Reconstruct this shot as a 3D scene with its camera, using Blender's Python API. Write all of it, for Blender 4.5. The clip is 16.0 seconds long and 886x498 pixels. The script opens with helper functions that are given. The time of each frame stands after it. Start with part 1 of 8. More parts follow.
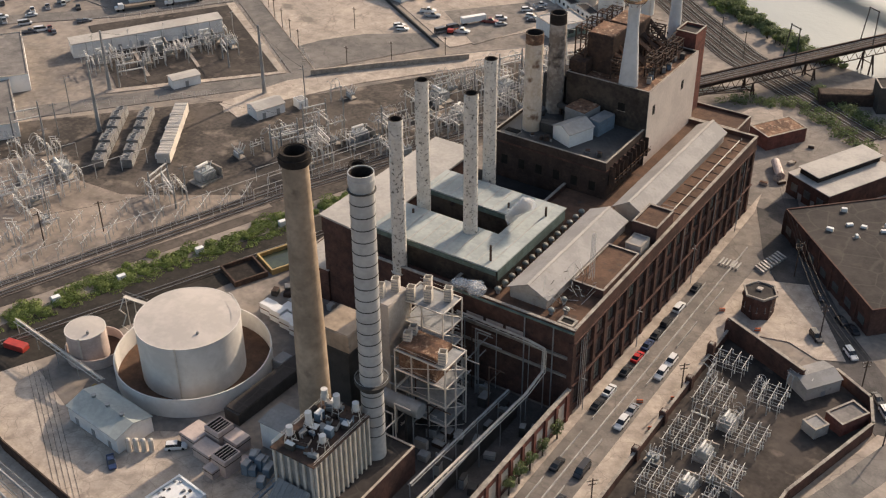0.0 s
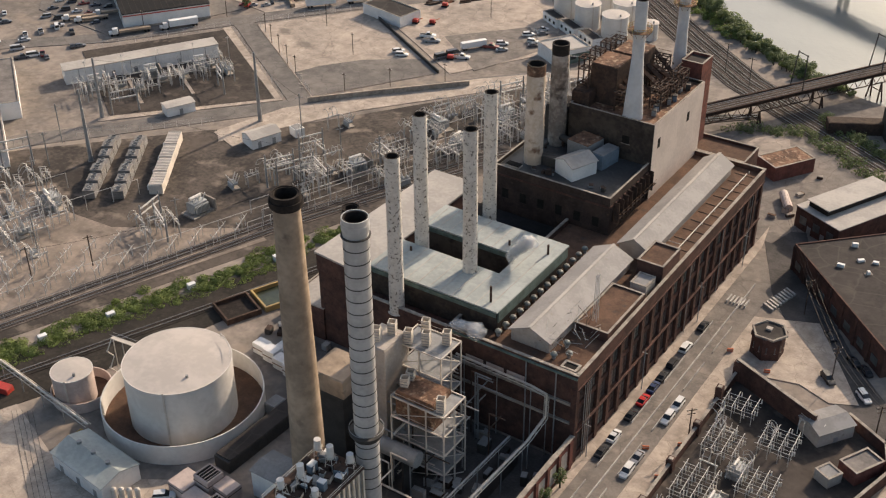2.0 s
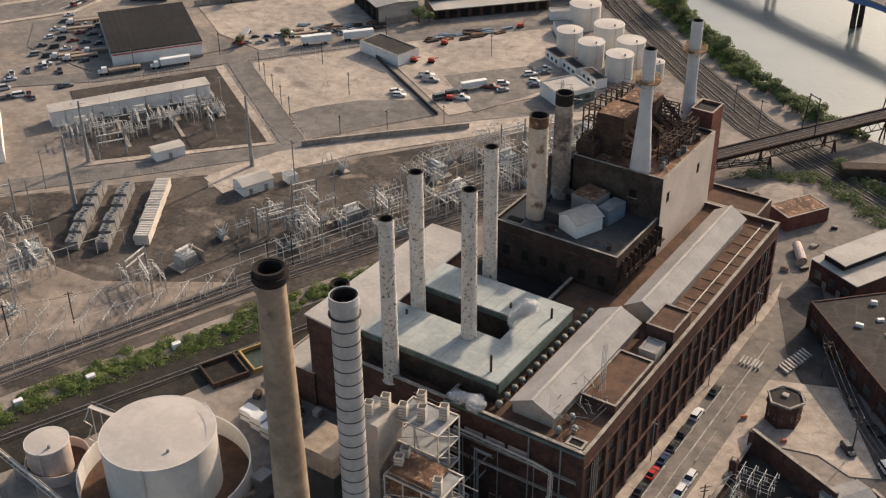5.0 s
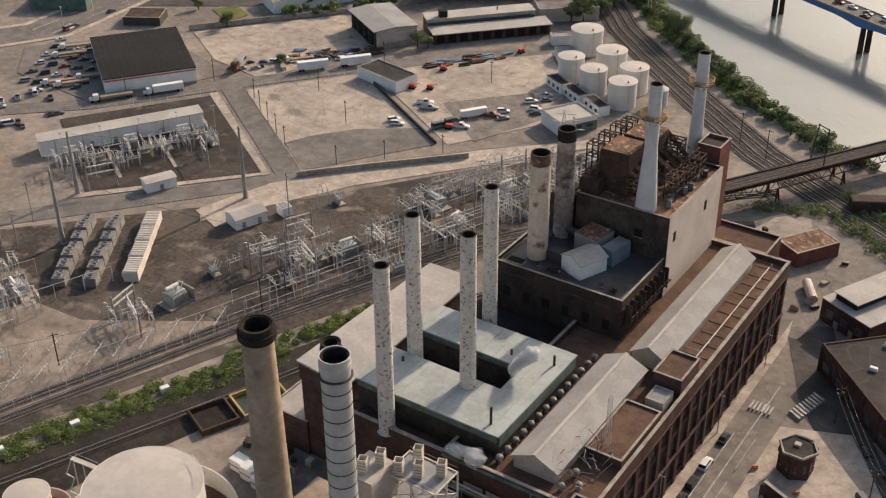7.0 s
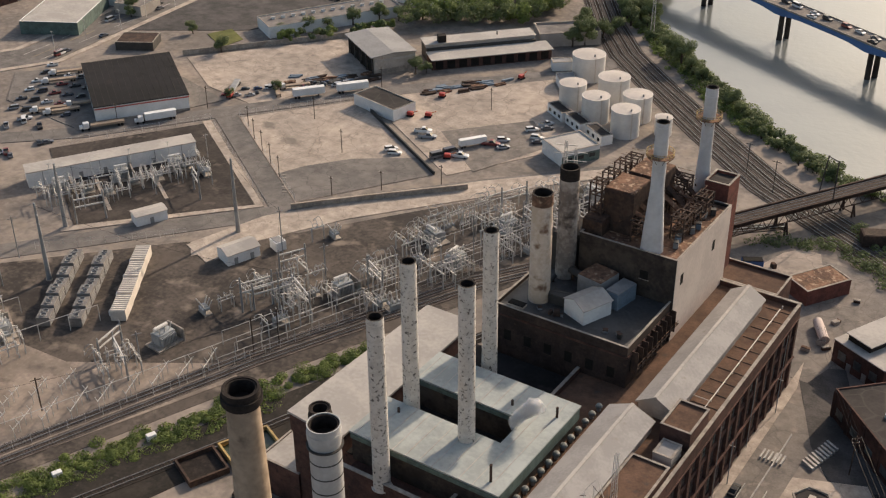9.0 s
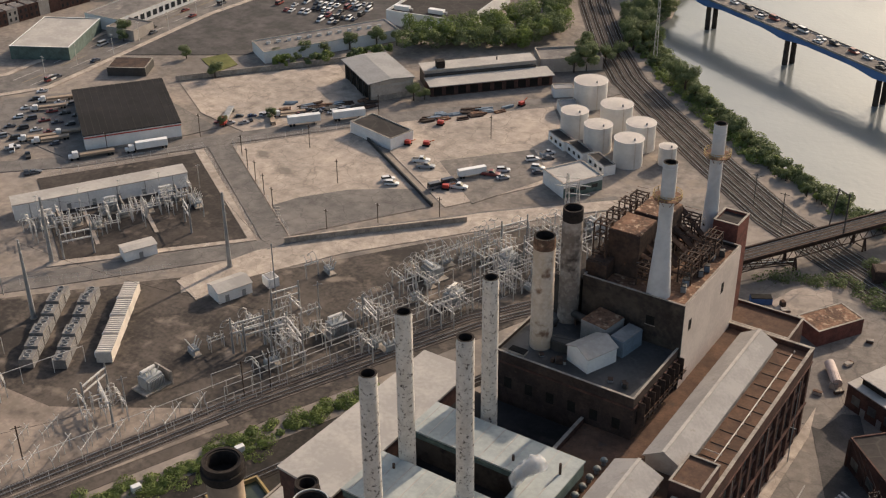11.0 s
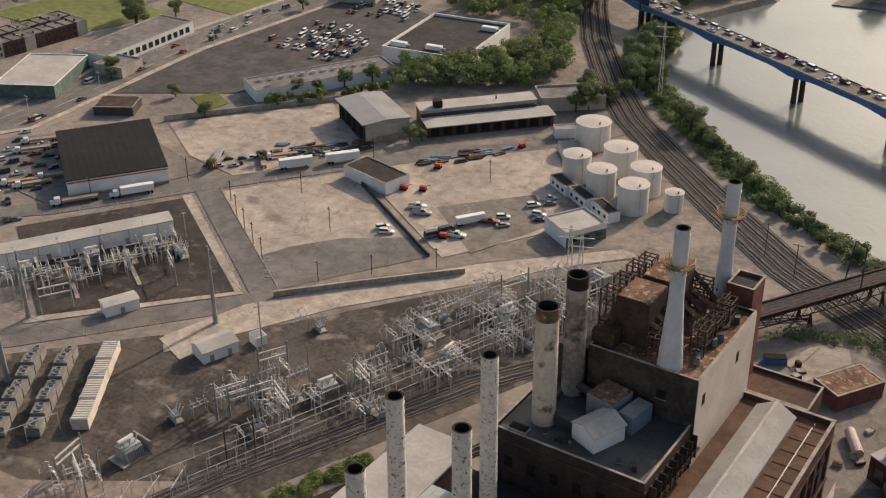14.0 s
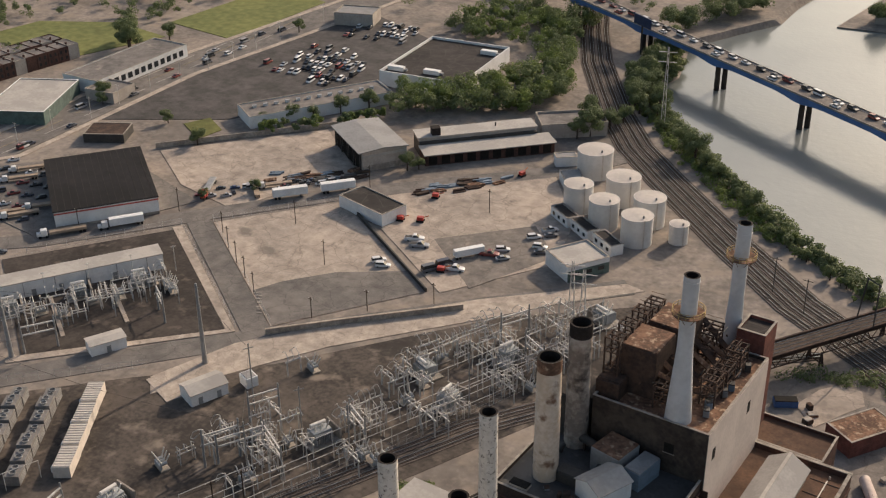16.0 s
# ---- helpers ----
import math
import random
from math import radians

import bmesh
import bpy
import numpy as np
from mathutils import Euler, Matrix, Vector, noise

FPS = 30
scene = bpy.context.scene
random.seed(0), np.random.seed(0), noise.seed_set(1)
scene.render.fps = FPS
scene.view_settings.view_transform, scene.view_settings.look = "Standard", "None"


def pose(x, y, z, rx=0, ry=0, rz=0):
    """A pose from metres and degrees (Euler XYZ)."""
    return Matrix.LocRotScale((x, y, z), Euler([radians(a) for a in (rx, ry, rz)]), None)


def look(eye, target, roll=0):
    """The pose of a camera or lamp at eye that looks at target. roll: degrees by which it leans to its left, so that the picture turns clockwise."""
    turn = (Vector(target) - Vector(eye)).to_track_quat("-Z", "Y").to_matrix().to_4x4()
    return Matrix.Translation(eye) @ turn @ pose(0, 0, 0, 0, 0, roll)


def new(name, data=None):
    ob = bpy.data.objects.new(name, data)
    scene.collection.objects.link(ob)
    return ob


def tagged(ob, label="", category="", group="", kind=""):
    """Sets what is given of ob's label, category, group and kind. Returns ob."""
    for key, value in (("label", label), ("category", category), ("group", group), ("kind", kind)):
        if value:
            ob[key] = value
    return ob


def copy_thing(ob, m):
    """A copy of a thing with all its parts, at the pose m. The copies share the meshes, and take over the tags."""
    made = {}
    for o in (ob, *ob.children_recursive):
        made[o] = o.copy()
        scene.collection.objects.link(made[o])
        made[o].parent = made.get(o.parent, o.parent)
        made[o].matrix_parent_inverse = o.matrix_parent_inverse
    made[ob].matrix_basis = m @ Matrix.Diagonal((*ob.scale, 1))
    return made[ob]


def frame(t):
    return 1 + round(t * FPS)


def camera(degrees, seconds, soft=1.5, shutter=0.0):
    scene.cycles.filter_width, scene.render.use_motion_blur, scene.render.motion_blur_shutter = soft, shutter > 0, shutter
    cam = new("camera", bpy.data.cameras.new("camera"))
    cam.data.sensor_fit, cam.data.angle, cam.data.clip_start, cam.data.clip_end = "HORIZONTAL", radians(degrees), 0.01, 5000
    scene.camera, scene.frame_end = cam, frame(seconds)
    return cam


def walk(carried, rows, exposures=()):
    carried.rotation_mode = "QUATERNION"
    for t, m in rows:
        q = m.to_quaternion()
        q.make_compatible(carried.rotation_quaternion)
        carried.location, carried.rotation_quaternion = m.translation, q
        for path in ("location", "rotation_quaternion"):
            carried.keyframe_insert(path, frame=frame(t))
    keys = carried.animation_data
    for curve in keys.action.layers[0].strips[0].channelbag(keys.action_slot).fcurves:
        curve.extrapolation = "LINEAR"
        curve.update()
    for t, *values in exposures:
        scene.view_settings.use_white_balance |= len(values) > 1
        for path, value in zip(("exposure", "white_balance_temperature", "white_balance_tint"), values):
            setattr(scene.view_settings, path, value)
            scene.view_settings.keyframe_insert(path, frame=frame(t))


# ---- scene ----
cam = camera(41.0, 16.0, 1.2)
# seconds, x, y, z, tilt, yaw, roll
ROWS = [
    (0, -0.296, 0.277, 177.844, 56.672, 33.964, -0.494),
    (1, -2.980, 4.888, 177.697, 57.022, 34.006, -0.497),
    (2, -5.786, 9.641, 177.588, 57.367, 34.039, -0.500),
    (3, -8.703, 14.522, 177.513, 57.708, 34.065, -0.502),
    (4, -11.719, 19.522, 177.467, 58.045, 34.084, -0.503),
    (5, -14.822, 24.627, 177.446, 58.379, 34.097, -0.505),
    (6, -18.000, 29.826, 177.445, 58.711, 34.105, -0.506),
    (7, -21.241, 35.108, 177.459, 59.041, 34.108, -0.507),
    (8, -24.533, 40.460, 177.483, 59.371, 34.106, -0.509),
    (9, -27.864, 45.870, 177.514, 59.701, 34.102, -0.511),
    (10, -31.223, 51.328, 177.546, 60.032, 34.095, -0.515),
    (11, -34.597, 56.820, 177.575, 60.365, 34.087, -0.519),
    (12, -37.976, 62.336, 177.596, 60.701, 34.078, -0.524),
    (13, -41.345, 67.863, 177.604, 61.040, 34.069, -0.530),
    (14, -44.695, 73.389, 177.595, 61.384, 34.060, -0.538),
    (15, -48.013, 78.904, 177.565, 61.732, 34.053, -0.548),
    (16, -51.287, 84.394, 177.508, 62.087, 34.048, -0.559),
]
walk(cam, [(t, pose(x, y, z, tilt, 0, yaw) @ pose(0, 0, 0, 0, 0, roll)) for t, x, y, z, tilt, yaw, roll in ROWS],
     [(0, 0.2), (4, 0.1), (8, 0.01), (12, -0.07), (16, -0.16)])

# ---- daylight: low sun over the far end of the street ----
SUN_ELEVATION, SUN_AZIMUTH = radians(28), radians(7)
world = bpy.data.worlds.new("world")
scene.world = world
world.use_nodes = True
sky = world.node_tree.nodes.new("ShaderNodeTexSky")
sky.sky_type, sky.sun_disc = "NISHITA", False
sky.sun_elevation, sky.sun_rotation = SUN_ELEVATION, SUN_AZIMUTH
sky.dust_density, sky.air_density = 4.0, 1.2
background = world.node_tree.nodes["Background"]
background.inputs[1].default_value = 0.148
world.node_tree.links.new(sky.outputs[0], background.inputs[0])
sun = new("sun", bpy.data.lights.new("sun", "SUN"))
sun.data.energy, sun.data.angle, sun.data.color = 4.5, radians(0.6), (1.0, 0.81, 0.635)
sun.matrix_world = look((500 * math.sin(SUN_AZIMUTH), 500 * math.cos(SUN_AZIMUTH), 500 * math.tan(SUN_ELEVATION)), (0, 0, 0))

# ---- materials ----
def mat(name, a, b=None, scale=0.3, fine=3.0, rough=0.8, metal=0.0, bump=0.15, wear=None, wear_at=0.62, spread=0.12):
    """Two tones of one surface mixed by coarse and fine noise, with an optional third tone in worn patches."""
    m = bpy.data.materials.new(name)
    m.use_nodes = True
    nt = m.node_tree
    n, l = nt.nodes, nt.links
    bsdf = n["Principled BSDF"]
    bsdf.inputs["Roughness"].default_value, bsdf.inputs["Metallic"].default_value = rough, metal
    bsdf.inputs["Specular IOR Level"].default_value = 0.15 if rough >= 0.85 else 0.5
    b = b or tuple(c * 0.75 for c in a)
    pos = n.new("ShaderNodeNewGeometry").outputs["Position"]
    def noise_node(s, detail):
        t = n.new("ShaderNodeTexNoise")
        t.inputs["Scale"].default_value, t.inputs["Detail"].default_value = s, detail
        l.new(pos, t.inputs["Vector"])
        return t.outputs["Fac"]
    coarse, grain = noise_node(scale, 5.0), noise_node(fine, 3.0)
    add = n.new("ShaderNodeMath")
    add.operation = "MULTIPLY_ADD"
    l.new(grain, add.inputs[0])
    add.inputs[1].default_value = 0.5
    l.new(coarse, add.inputs[2])
    ramp = n.new("ShaderNodeMapRange")
    ramp.inputs["From Min"].default_value, ramp.inputs["From Max"].default_value = 0.75 - spread, 0.75 + spread
    l.new(add.outputs[0], ramp.inputs["Value"])
    mix = n.new("ShaderNodeMix")
    mix.data_type = "RGBA"
    mix.inputs[6].default_value, mix.inputs[7].default_value = (*a, 1), (*b, 1)
    l.new(ramp.outputs[0], mix.inputs[0])
    out = mix.outputs[2]
    if rough >= 0.9:
        mottle = n.new("ShaderNodeMapRange")
        mottle.inputs["From Min"].default_value, mottle.inputs["From Max"].default_value = 0.3, 0.7
        mottle.inputs["To Min"].default_value, mottle.inputs["To Max"].default_value = 0.8, 1.2
        l.new(noise_node(max(0.25, scale * 3.3), 9.0), mottle.inputs["Value"])
        scaled = n.new("ShaderNodeVectorMath")
        scaled.operation = "SCALE"
        l.new(out, scaled.inputs[0])
        l.new(mottle.outputs[0], scaled.inputs["Scale"])
        out = scaled.outputs[0]
    if wear:
        patch = n.new("ShaderNodeMapRange")
        patch.inputs["From Min"].default_value, patch.inputs["From Max"].default_value = wear_at - 0.04, wear_at + 0.09
        l.new(noise_node(scale * 2.7, 8.0), patch.inputs["Value"])
        mix2 = n.new("ShaderNodeMix")
        mix2.data_type = "RGBA"
        l.new(patch.outputs[0], mix2.inputs[0])
        l.new(out, mix2.inputs[6])
        mix2.inputs[7].default_value = (*wear, 1)
        out = mix2.outputs[2]
    l.new(out, bsdf.inputs["Base Color"])
    if bump:
        bp = n.new("ShaderNodeBump")
        bp.inputs["Strength"].default_value, bp.inputs["Distance"].default_value = bump, 0.1
        l.new(grain, bp.inputs["Height"])
        l.new(bp.outputs[0], bsdf.inputs["Normal"])
    return m


def random_tint(m, colours):
    """Objects that share a mesh take one of the colours each."""
    nt = m.node_tree
    ramp = nt.nodes.new("ShaderNodeValToRGB")
    ramp.color_ramp.interpolation = "CONSTANT"
    while len(ramp.color_ramp.elements) < len(colours):
        ramp.color_ramp.elements.new(1.0)
    for i, c in enumerate(colours):
        e = ramp.color_ramp.elements[i]
        e.position, e.color = i / len(colours), (*c, 1)
    nt.links.new(nt.nodes.new("ShaderNodeObjectInfo").outputs["Random"], ramp.inputs[0])
    nt.links.new(ramp.outputs[0], nt.nodes["Principled BSDF"].inputs["Base Color"])
    return m


def cracked(m, size, colour, width=0.012, warp=3.0):
    """Fine dark joints and cracks between uneven plates of paving."""
    nt = m.node_tree
    n, l = nt.nodes, nt.links
    bsdf = n["Principled BSDF"]
    base = bsdf.inputs["Base Color"].links[0].from_socket
    pos = n.new("ShaderNodeNewGeometry").outputs["Position"]
    bend = n.new("ShaderNodeTexNoise")
    bend.inputs["Scale"].default_value, bend.inputs["Detail"].default_value = 0.3, 4.0
    l.new(pos, bend.inputs["Vector"])
    shift = n.new("ShaderNodeVectorMath")
    shift.operation = "MULTIPLY_ADD"
    l.new(bend.outputs["Color"], shift.inputs[0])
    shift.inputs[1].default_value = (warp, warp, warp)
    l.new(pos, shift.inputs[2])
    cell = n.new("ShaderNodeTexVoronoi")
    cell.feature = "DISTANCE_TO_EDGE"
    cell.inputs["Scale"].default_value = 1.0 / size
    l.new(shift.outputs[0], cell.inputs["Vector"])
    edge = n.new("ShaderNodeMapRange")
    edge.inputs["From Min"].default_value, edge.inputs["From Max"].default_value = width * 0.4, width * 1.6
    edge.inputs["To Min"].default_value, edge.inputs["To Max"].default_value = 0.4, 0.0
    l.new(cell.outputs["Distance"], edge.inputs["Value"])
    mix = n.new("ShaderNodeMix")
    mix.data_type = "RGBA"
    l.new(edge.outputs[0], mix.inputs[0])
    l.new(base, mix.inputs[6])
    mix.inputs[7].default_value = (*colour, 1)
    l.new(mix.outputs[2], bsdf.inputs["Base Color"])
    return m


GROUND = mat("dusty_ground", (0.275, 0.232, 0.195), (0.172, 0.149, 0.13), 0.035, 0.6, 0.95, wear=(0.28, 0.232, 0.185), wear_at=0.6)
YARD = mat("switchyard_gravel", (0.105, 0.087, 0.073), (0.05, 0.043, 0.038), 0.05, 0.8, 0.95, wear=(0.22, 0.18, 0.145), wear_at=0.6)
BLACK_BALLAST = mat("oily_black_ballast", (0.042, 0.036, 0.03), (0.026, 0.023, 0.02), 0.15, 1.2, 0.95, wear=(0.075, 0.062, 0.052), wear_at=0.66)
YARD_DARK = mat("dark_gravel", (0.072, 0.06, 0.052), (0.042, 0.036, 0.032), 0.08, 0.9, 0.95, wear=(0.13, 0.105, 0.088), wear_at=0.63)
DUST = mat("pale_dusty_gravel", (0.30, 0.245, 0.20), (0.21, 0.173, 0.143), 0.08, 1.0, 0.95, wear=(0.13, 0.107, 0.09), wear_at=0.62)
PALE = mat("pale_yard", (0.415, 0.345, 0.283), (0.31, 0.262, 0.22), 0.05, 1.2, 0.95, wear=(0.2, 0.172, 0.148), wear_at=0.62)
STREET = mat("worn_street_asphalt", (0.215, 0.187, 0.162), (0.16, 0.142, 0.126), 0.1, 2.0, 0.92, wear=(0.27, 0.23, 0.195), wear_at=0.62)
# Soot plus painted shade: darkened for faces turned from the sun.
SHADED_SOOTY_WALL = mat("sooty_render", (0.078, 0.062, 0.05), (0.042, 0.034, 0.029), 0.14, 1.2, 0.92, wear=(0.035, 0.029, 0.026), wear_at=0.6)
ASPHALT = mat("asphalt", (0.19, 0.17, 0.153), (0.14, 0.128, 0.117), 0.08, 2.0, 0.92, wear=(0.18, 0.165, 0.15), wear_at=0.62)
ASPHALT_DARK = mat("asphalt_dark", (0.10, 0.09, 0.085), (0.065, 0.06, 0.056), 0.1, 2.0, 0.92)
CONCRETE = mat("concrete_paving", (0.44, 0.37, 0.305), (0.34, 0.287, 0.238), 0.12, 2.0, 0.92, wear=(0.24, 0.2, 0.17), wear_at=0.66)
PAINT_LINE = mat("road_paint", (0.46, 0.43, 0.39), (0.30, 0.28, 0.26), 0.5, 3.0, 0.8)
PAINT_YELLOW = mat("yellow_road_paint", (0.30, 0.235, 0.14), (0.22, 0.185, 0.135), 0.5, 3.0, 0.8)
BRICK = mat("dark_brick", (0.105, 0.057, 0.046), (0.065, 0.039, 0.033), 0.25, 3.0, 0.92, wear=(0.045, 0.032, 0.028), wear_at=0.64)
BRICK_SOOT = mat("sooty_brick", (0.062, 0.044, 0.037), (0.038, 0.029, 0.026), 0.2, 2.5, 0.95, wear=(0.09, 0.062, 0.05), wear_at=0.66)
BRICK_RED = mat("red_brick", (0.19, 0.075, 0.058), (0.125, 0.055, 0.045), 0.3, 3.0, 0.92)
COPING = mat("stone_coping", (0.36, 0.32, 0.27), (0.24, 0.21, 0.18), 0.3, 3.0, 0.9)
COPPER = mat("green_copper", (0.16, 0.22, 0.18), (0.09, 0.12, 0.10), 0.3, 2.0, 0.7)
TAR_BROWN = mat("brown_roofing", (0.135, 0.08, 0.054), (0.09, 0.056, 0.04), 0.15, 2.0, 0.95, wear=(0.08, 0.06, 0.05), wear_at=0.64)
TAR_DARK = mat("dark_roofing", (0.05, 0.043, 0.04), (0.036, 0.032, 0.03), 0.06, 1.2, 0.9, wear=(0.07, 0.06, 0.053), wear_at=0.66)
TAR_BLACK = mat("black_seamed_roofing", (0.023, 0.022, 0.023), (0.016, 0.0155, 0.016), 0.08, 1.2, 0.95, wear=(0.034, 0.03, 0.028), wear_at=0.66)
DECK = mat("sooty_grey_roof_deck", (0.062, 0.06, 0.06), (0.035, 0.034, 0.034), 0.12, 1.2, 0.62, wear=(0.10, 0.094, 0.088), wear_at=0.62)
TAR_GREY = mat("grey_roofing", (0.20, 0.18, 0.165), (0.14, 0.128, 0.118), 0.1, 1.5, 0.9, wear=(0.27, 0.24, 0.21), wear_at=0.63)
ROOF_WHITE = mat("white_roofing", (0.44, 0.405, 0.365), (0.35, 0.325, 0.295), 0.12, 1.0, 0.87, wear=(0.34, 0.32, 0.29), wear_at=0.68)
MONITOR_ROOF = mat("weathered_pale_sheet_roofing", (0.35, 0.33, 0.312), (0.285, 0.27, 0.255), 0.18, 1.5, 0.85, wear=(0.26, 0.23, 0.20), wear_at=0.68)
ROOF_PALE = mat("pale_metal_roofing", (0.275, 0.265, 0.257), (0.22, 0.212, 0.205), 0.2, 1.5, 0.87, wear=(0.28, 0.25, 0.22), wear_at=0.7)
ROOF_GREY = mat("grey_metal_roofing", (0.27, 0.26, 0.25), (0.215, 0.207, 0.2), 0.15, 1.2, 0.7, wear=(0.18, 0.17, 0.16), wear_at=0.68)
ROOF_GREEN = mat("pale_green_roofing", (0.40, 0.42, 0.395), (0.31, 0.33, 0.312), 0.1, 1.0, 0.87, wear=(0.29, 0.31, 0.29), wear_at=0.67)
GREEN_PAINT = mat("weathered_green_paint", (0.105, 0.15, 0.13), (0.065, 0.09, 0.078), 0.4, 2.0, 0.7)
WALL_PALE = mat("pale_wall", (0.44, 0.39, 0.34), (0.35, 0.31, 0.27), 0.2, 1.5, 0.85, wear=(0.26, 0.22, 0.19), wear_at=0.68)
# Paler render colour that holds the light of the street side.
LIT_WALL_PINK = mat("pale_pinkish_render", (0.62, 0.535, 0.47), (0.53, 0.455, 0.40), 0.12, 1.2, 0.88, wear=(0.5, 0.42, 0.36), wear_at=0.7)
WALL_WHITE = mat("white_painted_wall", (0.74, 0.73, 0.71), (0.64, 0.63, 0.61), 0.2, 1.5, 0.8)
TANK_WHITE = mat("white_tank_paint", (0.68, 0.65, 0.605), (0.59, 0.56, 0.515), 0.15, 0.8, 0.6, bump=0.03)
TANK_ROOF = mat("tank_roof_paint", (0.49, 0.437, 0.39), (0.415, 0.37, 0.33), 0.12, 0.7, 0.75, bump=0.05, wear=(0.42, 0.36, 0.30), wear_at=0.7)
STACK_CONCRETE = mat("brown_stack_concrete", (0.38, 0.295, 0.215), (0.29, 0.225, 0.165), 0.12, 1.0, 0.9, wear=(0.17, 0.13, 0.10), wear_at=0.68)
STACK_STEEL = mat("grey_stack_steel", (0.50, 0.49, 0.47), (0.40, 0.39, 0.375), 0.2, 1.2, 0.5, 0.15)
STACK_PEEL = mat("peeling_white_paint", (0.62, 0.58, 0.525), (0.52, 0.48, 0.425), 0.55, 2.5, 0.8, wear=(0.075, 0.06, 0.05), wear_at=0.6)
STACK_RUST = mat("rust_stained_stack", (0.66, 0.57, 0.48), (0.52, 0.42, 0.32), 0.13, 1.2, 0.85, wear=(0.2, 0.12, 0.08), wear_at=0.6)
STACK_SOOT = mat("soot_streaked_stack", (0.46, 0.40, 0.34), (0.22, 0.18, 0.15), 0.12, 1.0, 0.9, wear=(0.07, 0.056, 0.048), wear_at=0.58)
STACK_WHITE = mat("white_stack_paint", (0.58, 0.57, 0.56), (0.5, 0.49, 0.48), 0.2, 1.0, 0.7)
SOOT = mat("sooty_steel", (0.035, 0.028, 0.024), (0.022, 0.018, 0.016), 0.4, 2.0, 0.9)
RUST = mat("rusty_steel", (0.22, 0.125, 0.08), (0.10, 0.06, 0.042), 0.3, 1.6, 0.9, wear=(0.40, 0.29, 0.20), wear_at=0.6)
RUST_DARK = mat("dark_rusty_steel", (0.085, 0.055, 0.042), (0.05, 0.036, 0.03), 0.3, 1.6, 0.9)
DARK_STEEL = mat("dark_steel", (0.06, 0.055, 0.05), (0.04, 0.037, 0.034), 0.4, 2.0, 0.7, 0.2)
GALV = mat("galvanised_steel", (0.60, 0.57, 0.53), (0.46, 0.44, 0.41), 0.6, 3.0, 0.55, 0.0, bump=0.0)
WHITE_STEEL = mat("cream_painted_steel", (0.60, 0.54, 0.47), (0.49, 0.44, 0.38), 0.4, 2.0, 0.7)
GREY_METAL = mat("grey_sheet_metal", (0.30, 0.30, 0.295), (0.23, 0.23, 0.228), 0.4, 2.0, 0.55, 0.2)
BLUE_METAL = mat("blue_grey_machine_paint", (0.16, 0.215, 0.27), (0.12, 0.16, 0.20), 0.4, 2.0, 0.6)
BLUE_BRIDGE = mat("blue_bridge_paint", (0.07, 0.16, 0.36), (0.055, 0.125, 0.29), 0.1, 1.0, 0.5)
PINK_BLOCK = mat("pinkish_painted_metal", (0.52, 0.42, 0.37), (0.43, 0.345, 0.305), 0.4, 2.0, 0.75)
YELLOW = mat("ochre_paint", (0.42, 0.29, 0.10), (0.30, 0.21, 0.09), 0.4, 2.0, 0.7)
RED_PAINT = mat("red_paint", (0.45, 0.045, 0.03), (0.34, 0.035, 0.025), 0.5, 2.0, 0.5)
ORANGE = mat("orange_plastic", (0.60, 0.14, 0.04), None, 0.5, 2.0, 0.5)
WOOD = mat("dark_timber", (0.085, 0.062, 0.048), (0.055, 0.042, 0.034), 0.5, 4.0, 0.95)
TRANSFORMER = mat("pale_grey_machine_paint", (0.36, 0.37, 0.365), (0.28, 0.29, 0.285), 0.5, 2.0, 0.6)
CERAMIC = mat("pale_ceramic", (0.66, 0.63, 0.59), (0.55, 0.52, 0.48), 0.8, 3.0, 0.4, bump=0.0)
BALLAST = mat("track_ballast", (0.14, 0.115, 0.098), (0.095, 0.08, 0.07), 0.2, 3.0, 0.95)
GRASS = mat("grass", (0.16, 0.155, 0.055), (0.11, 0.115, 0.04), 0.04, 1.0, 0.95, wear=(0.22, 0.19, 0.10), wear_at=0.68)
FIELD = mat("playing_field", (0.175, 0.182, 0.066), (0.135, 0.148, 0.055), 0.03, 0.3, 0.95)
LEAF = mat("leaf_green", (0.17, 0.205, 0.085), (0.10, 0.13, 0.055), 0.4, 2.5, 0.8)
LEAF_BRIGHT = mat("bright_leaf_green", (0.195, 0.245, 0.066), (0.11, 0.15, 0.042), 0.4, 2.5, 0.8)
for leaf in (LEAF, LEAF_BRIGHT):
    tree_nodes, tree_links = leaf.node_tree.nodes, leaf.node_tree.links
    glow = tree_nodes.new("ShaderNodeBsdfTranslucent")
    blend = tree_nodes.new("ShaderNodeMixShader")
    blend.inputs[0].default_value = 0.36
    tree_links.new(tree_nodes["Principled BSDF"].inputs["Base Color"].links[0].from_socket, glow.inputs["Color"])
    tree_links.new(tree_nodes["Principled BSDF"].outputs[0], blend.inputs[1])
    tree_links.new(glow.outputs[0], blend.inputs[2])
    tree_links.new(blend.outputs[0], tree_nodes["Material Output"].inputs["Surface"])
BARK = mat("bark", (0.09, 0.07, 0.055), None, 0.5, 4.0, 0.95)
RUBBER = mat("tyre_rubber", (0.02, 0.02, 0.02), None, 0.5, 3.0, 0.9)
GLASS = mat("dark_glass", (0.02, 0.024, 0.028), (0.03, 0.034, 0.038), 0.3, 1.0, 0.15, bump=0.0)
PANE = mat("dusty_window_glass", (0.10, 0.11, 0.11), (0.05, 0.055, 0.055), 0.6, 1.0, 0.3, bump=0.0)
# Near-black sheets paint the unlit depth of openings.
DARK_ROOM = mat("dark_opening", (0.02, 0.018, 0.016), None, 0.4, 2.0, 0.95)
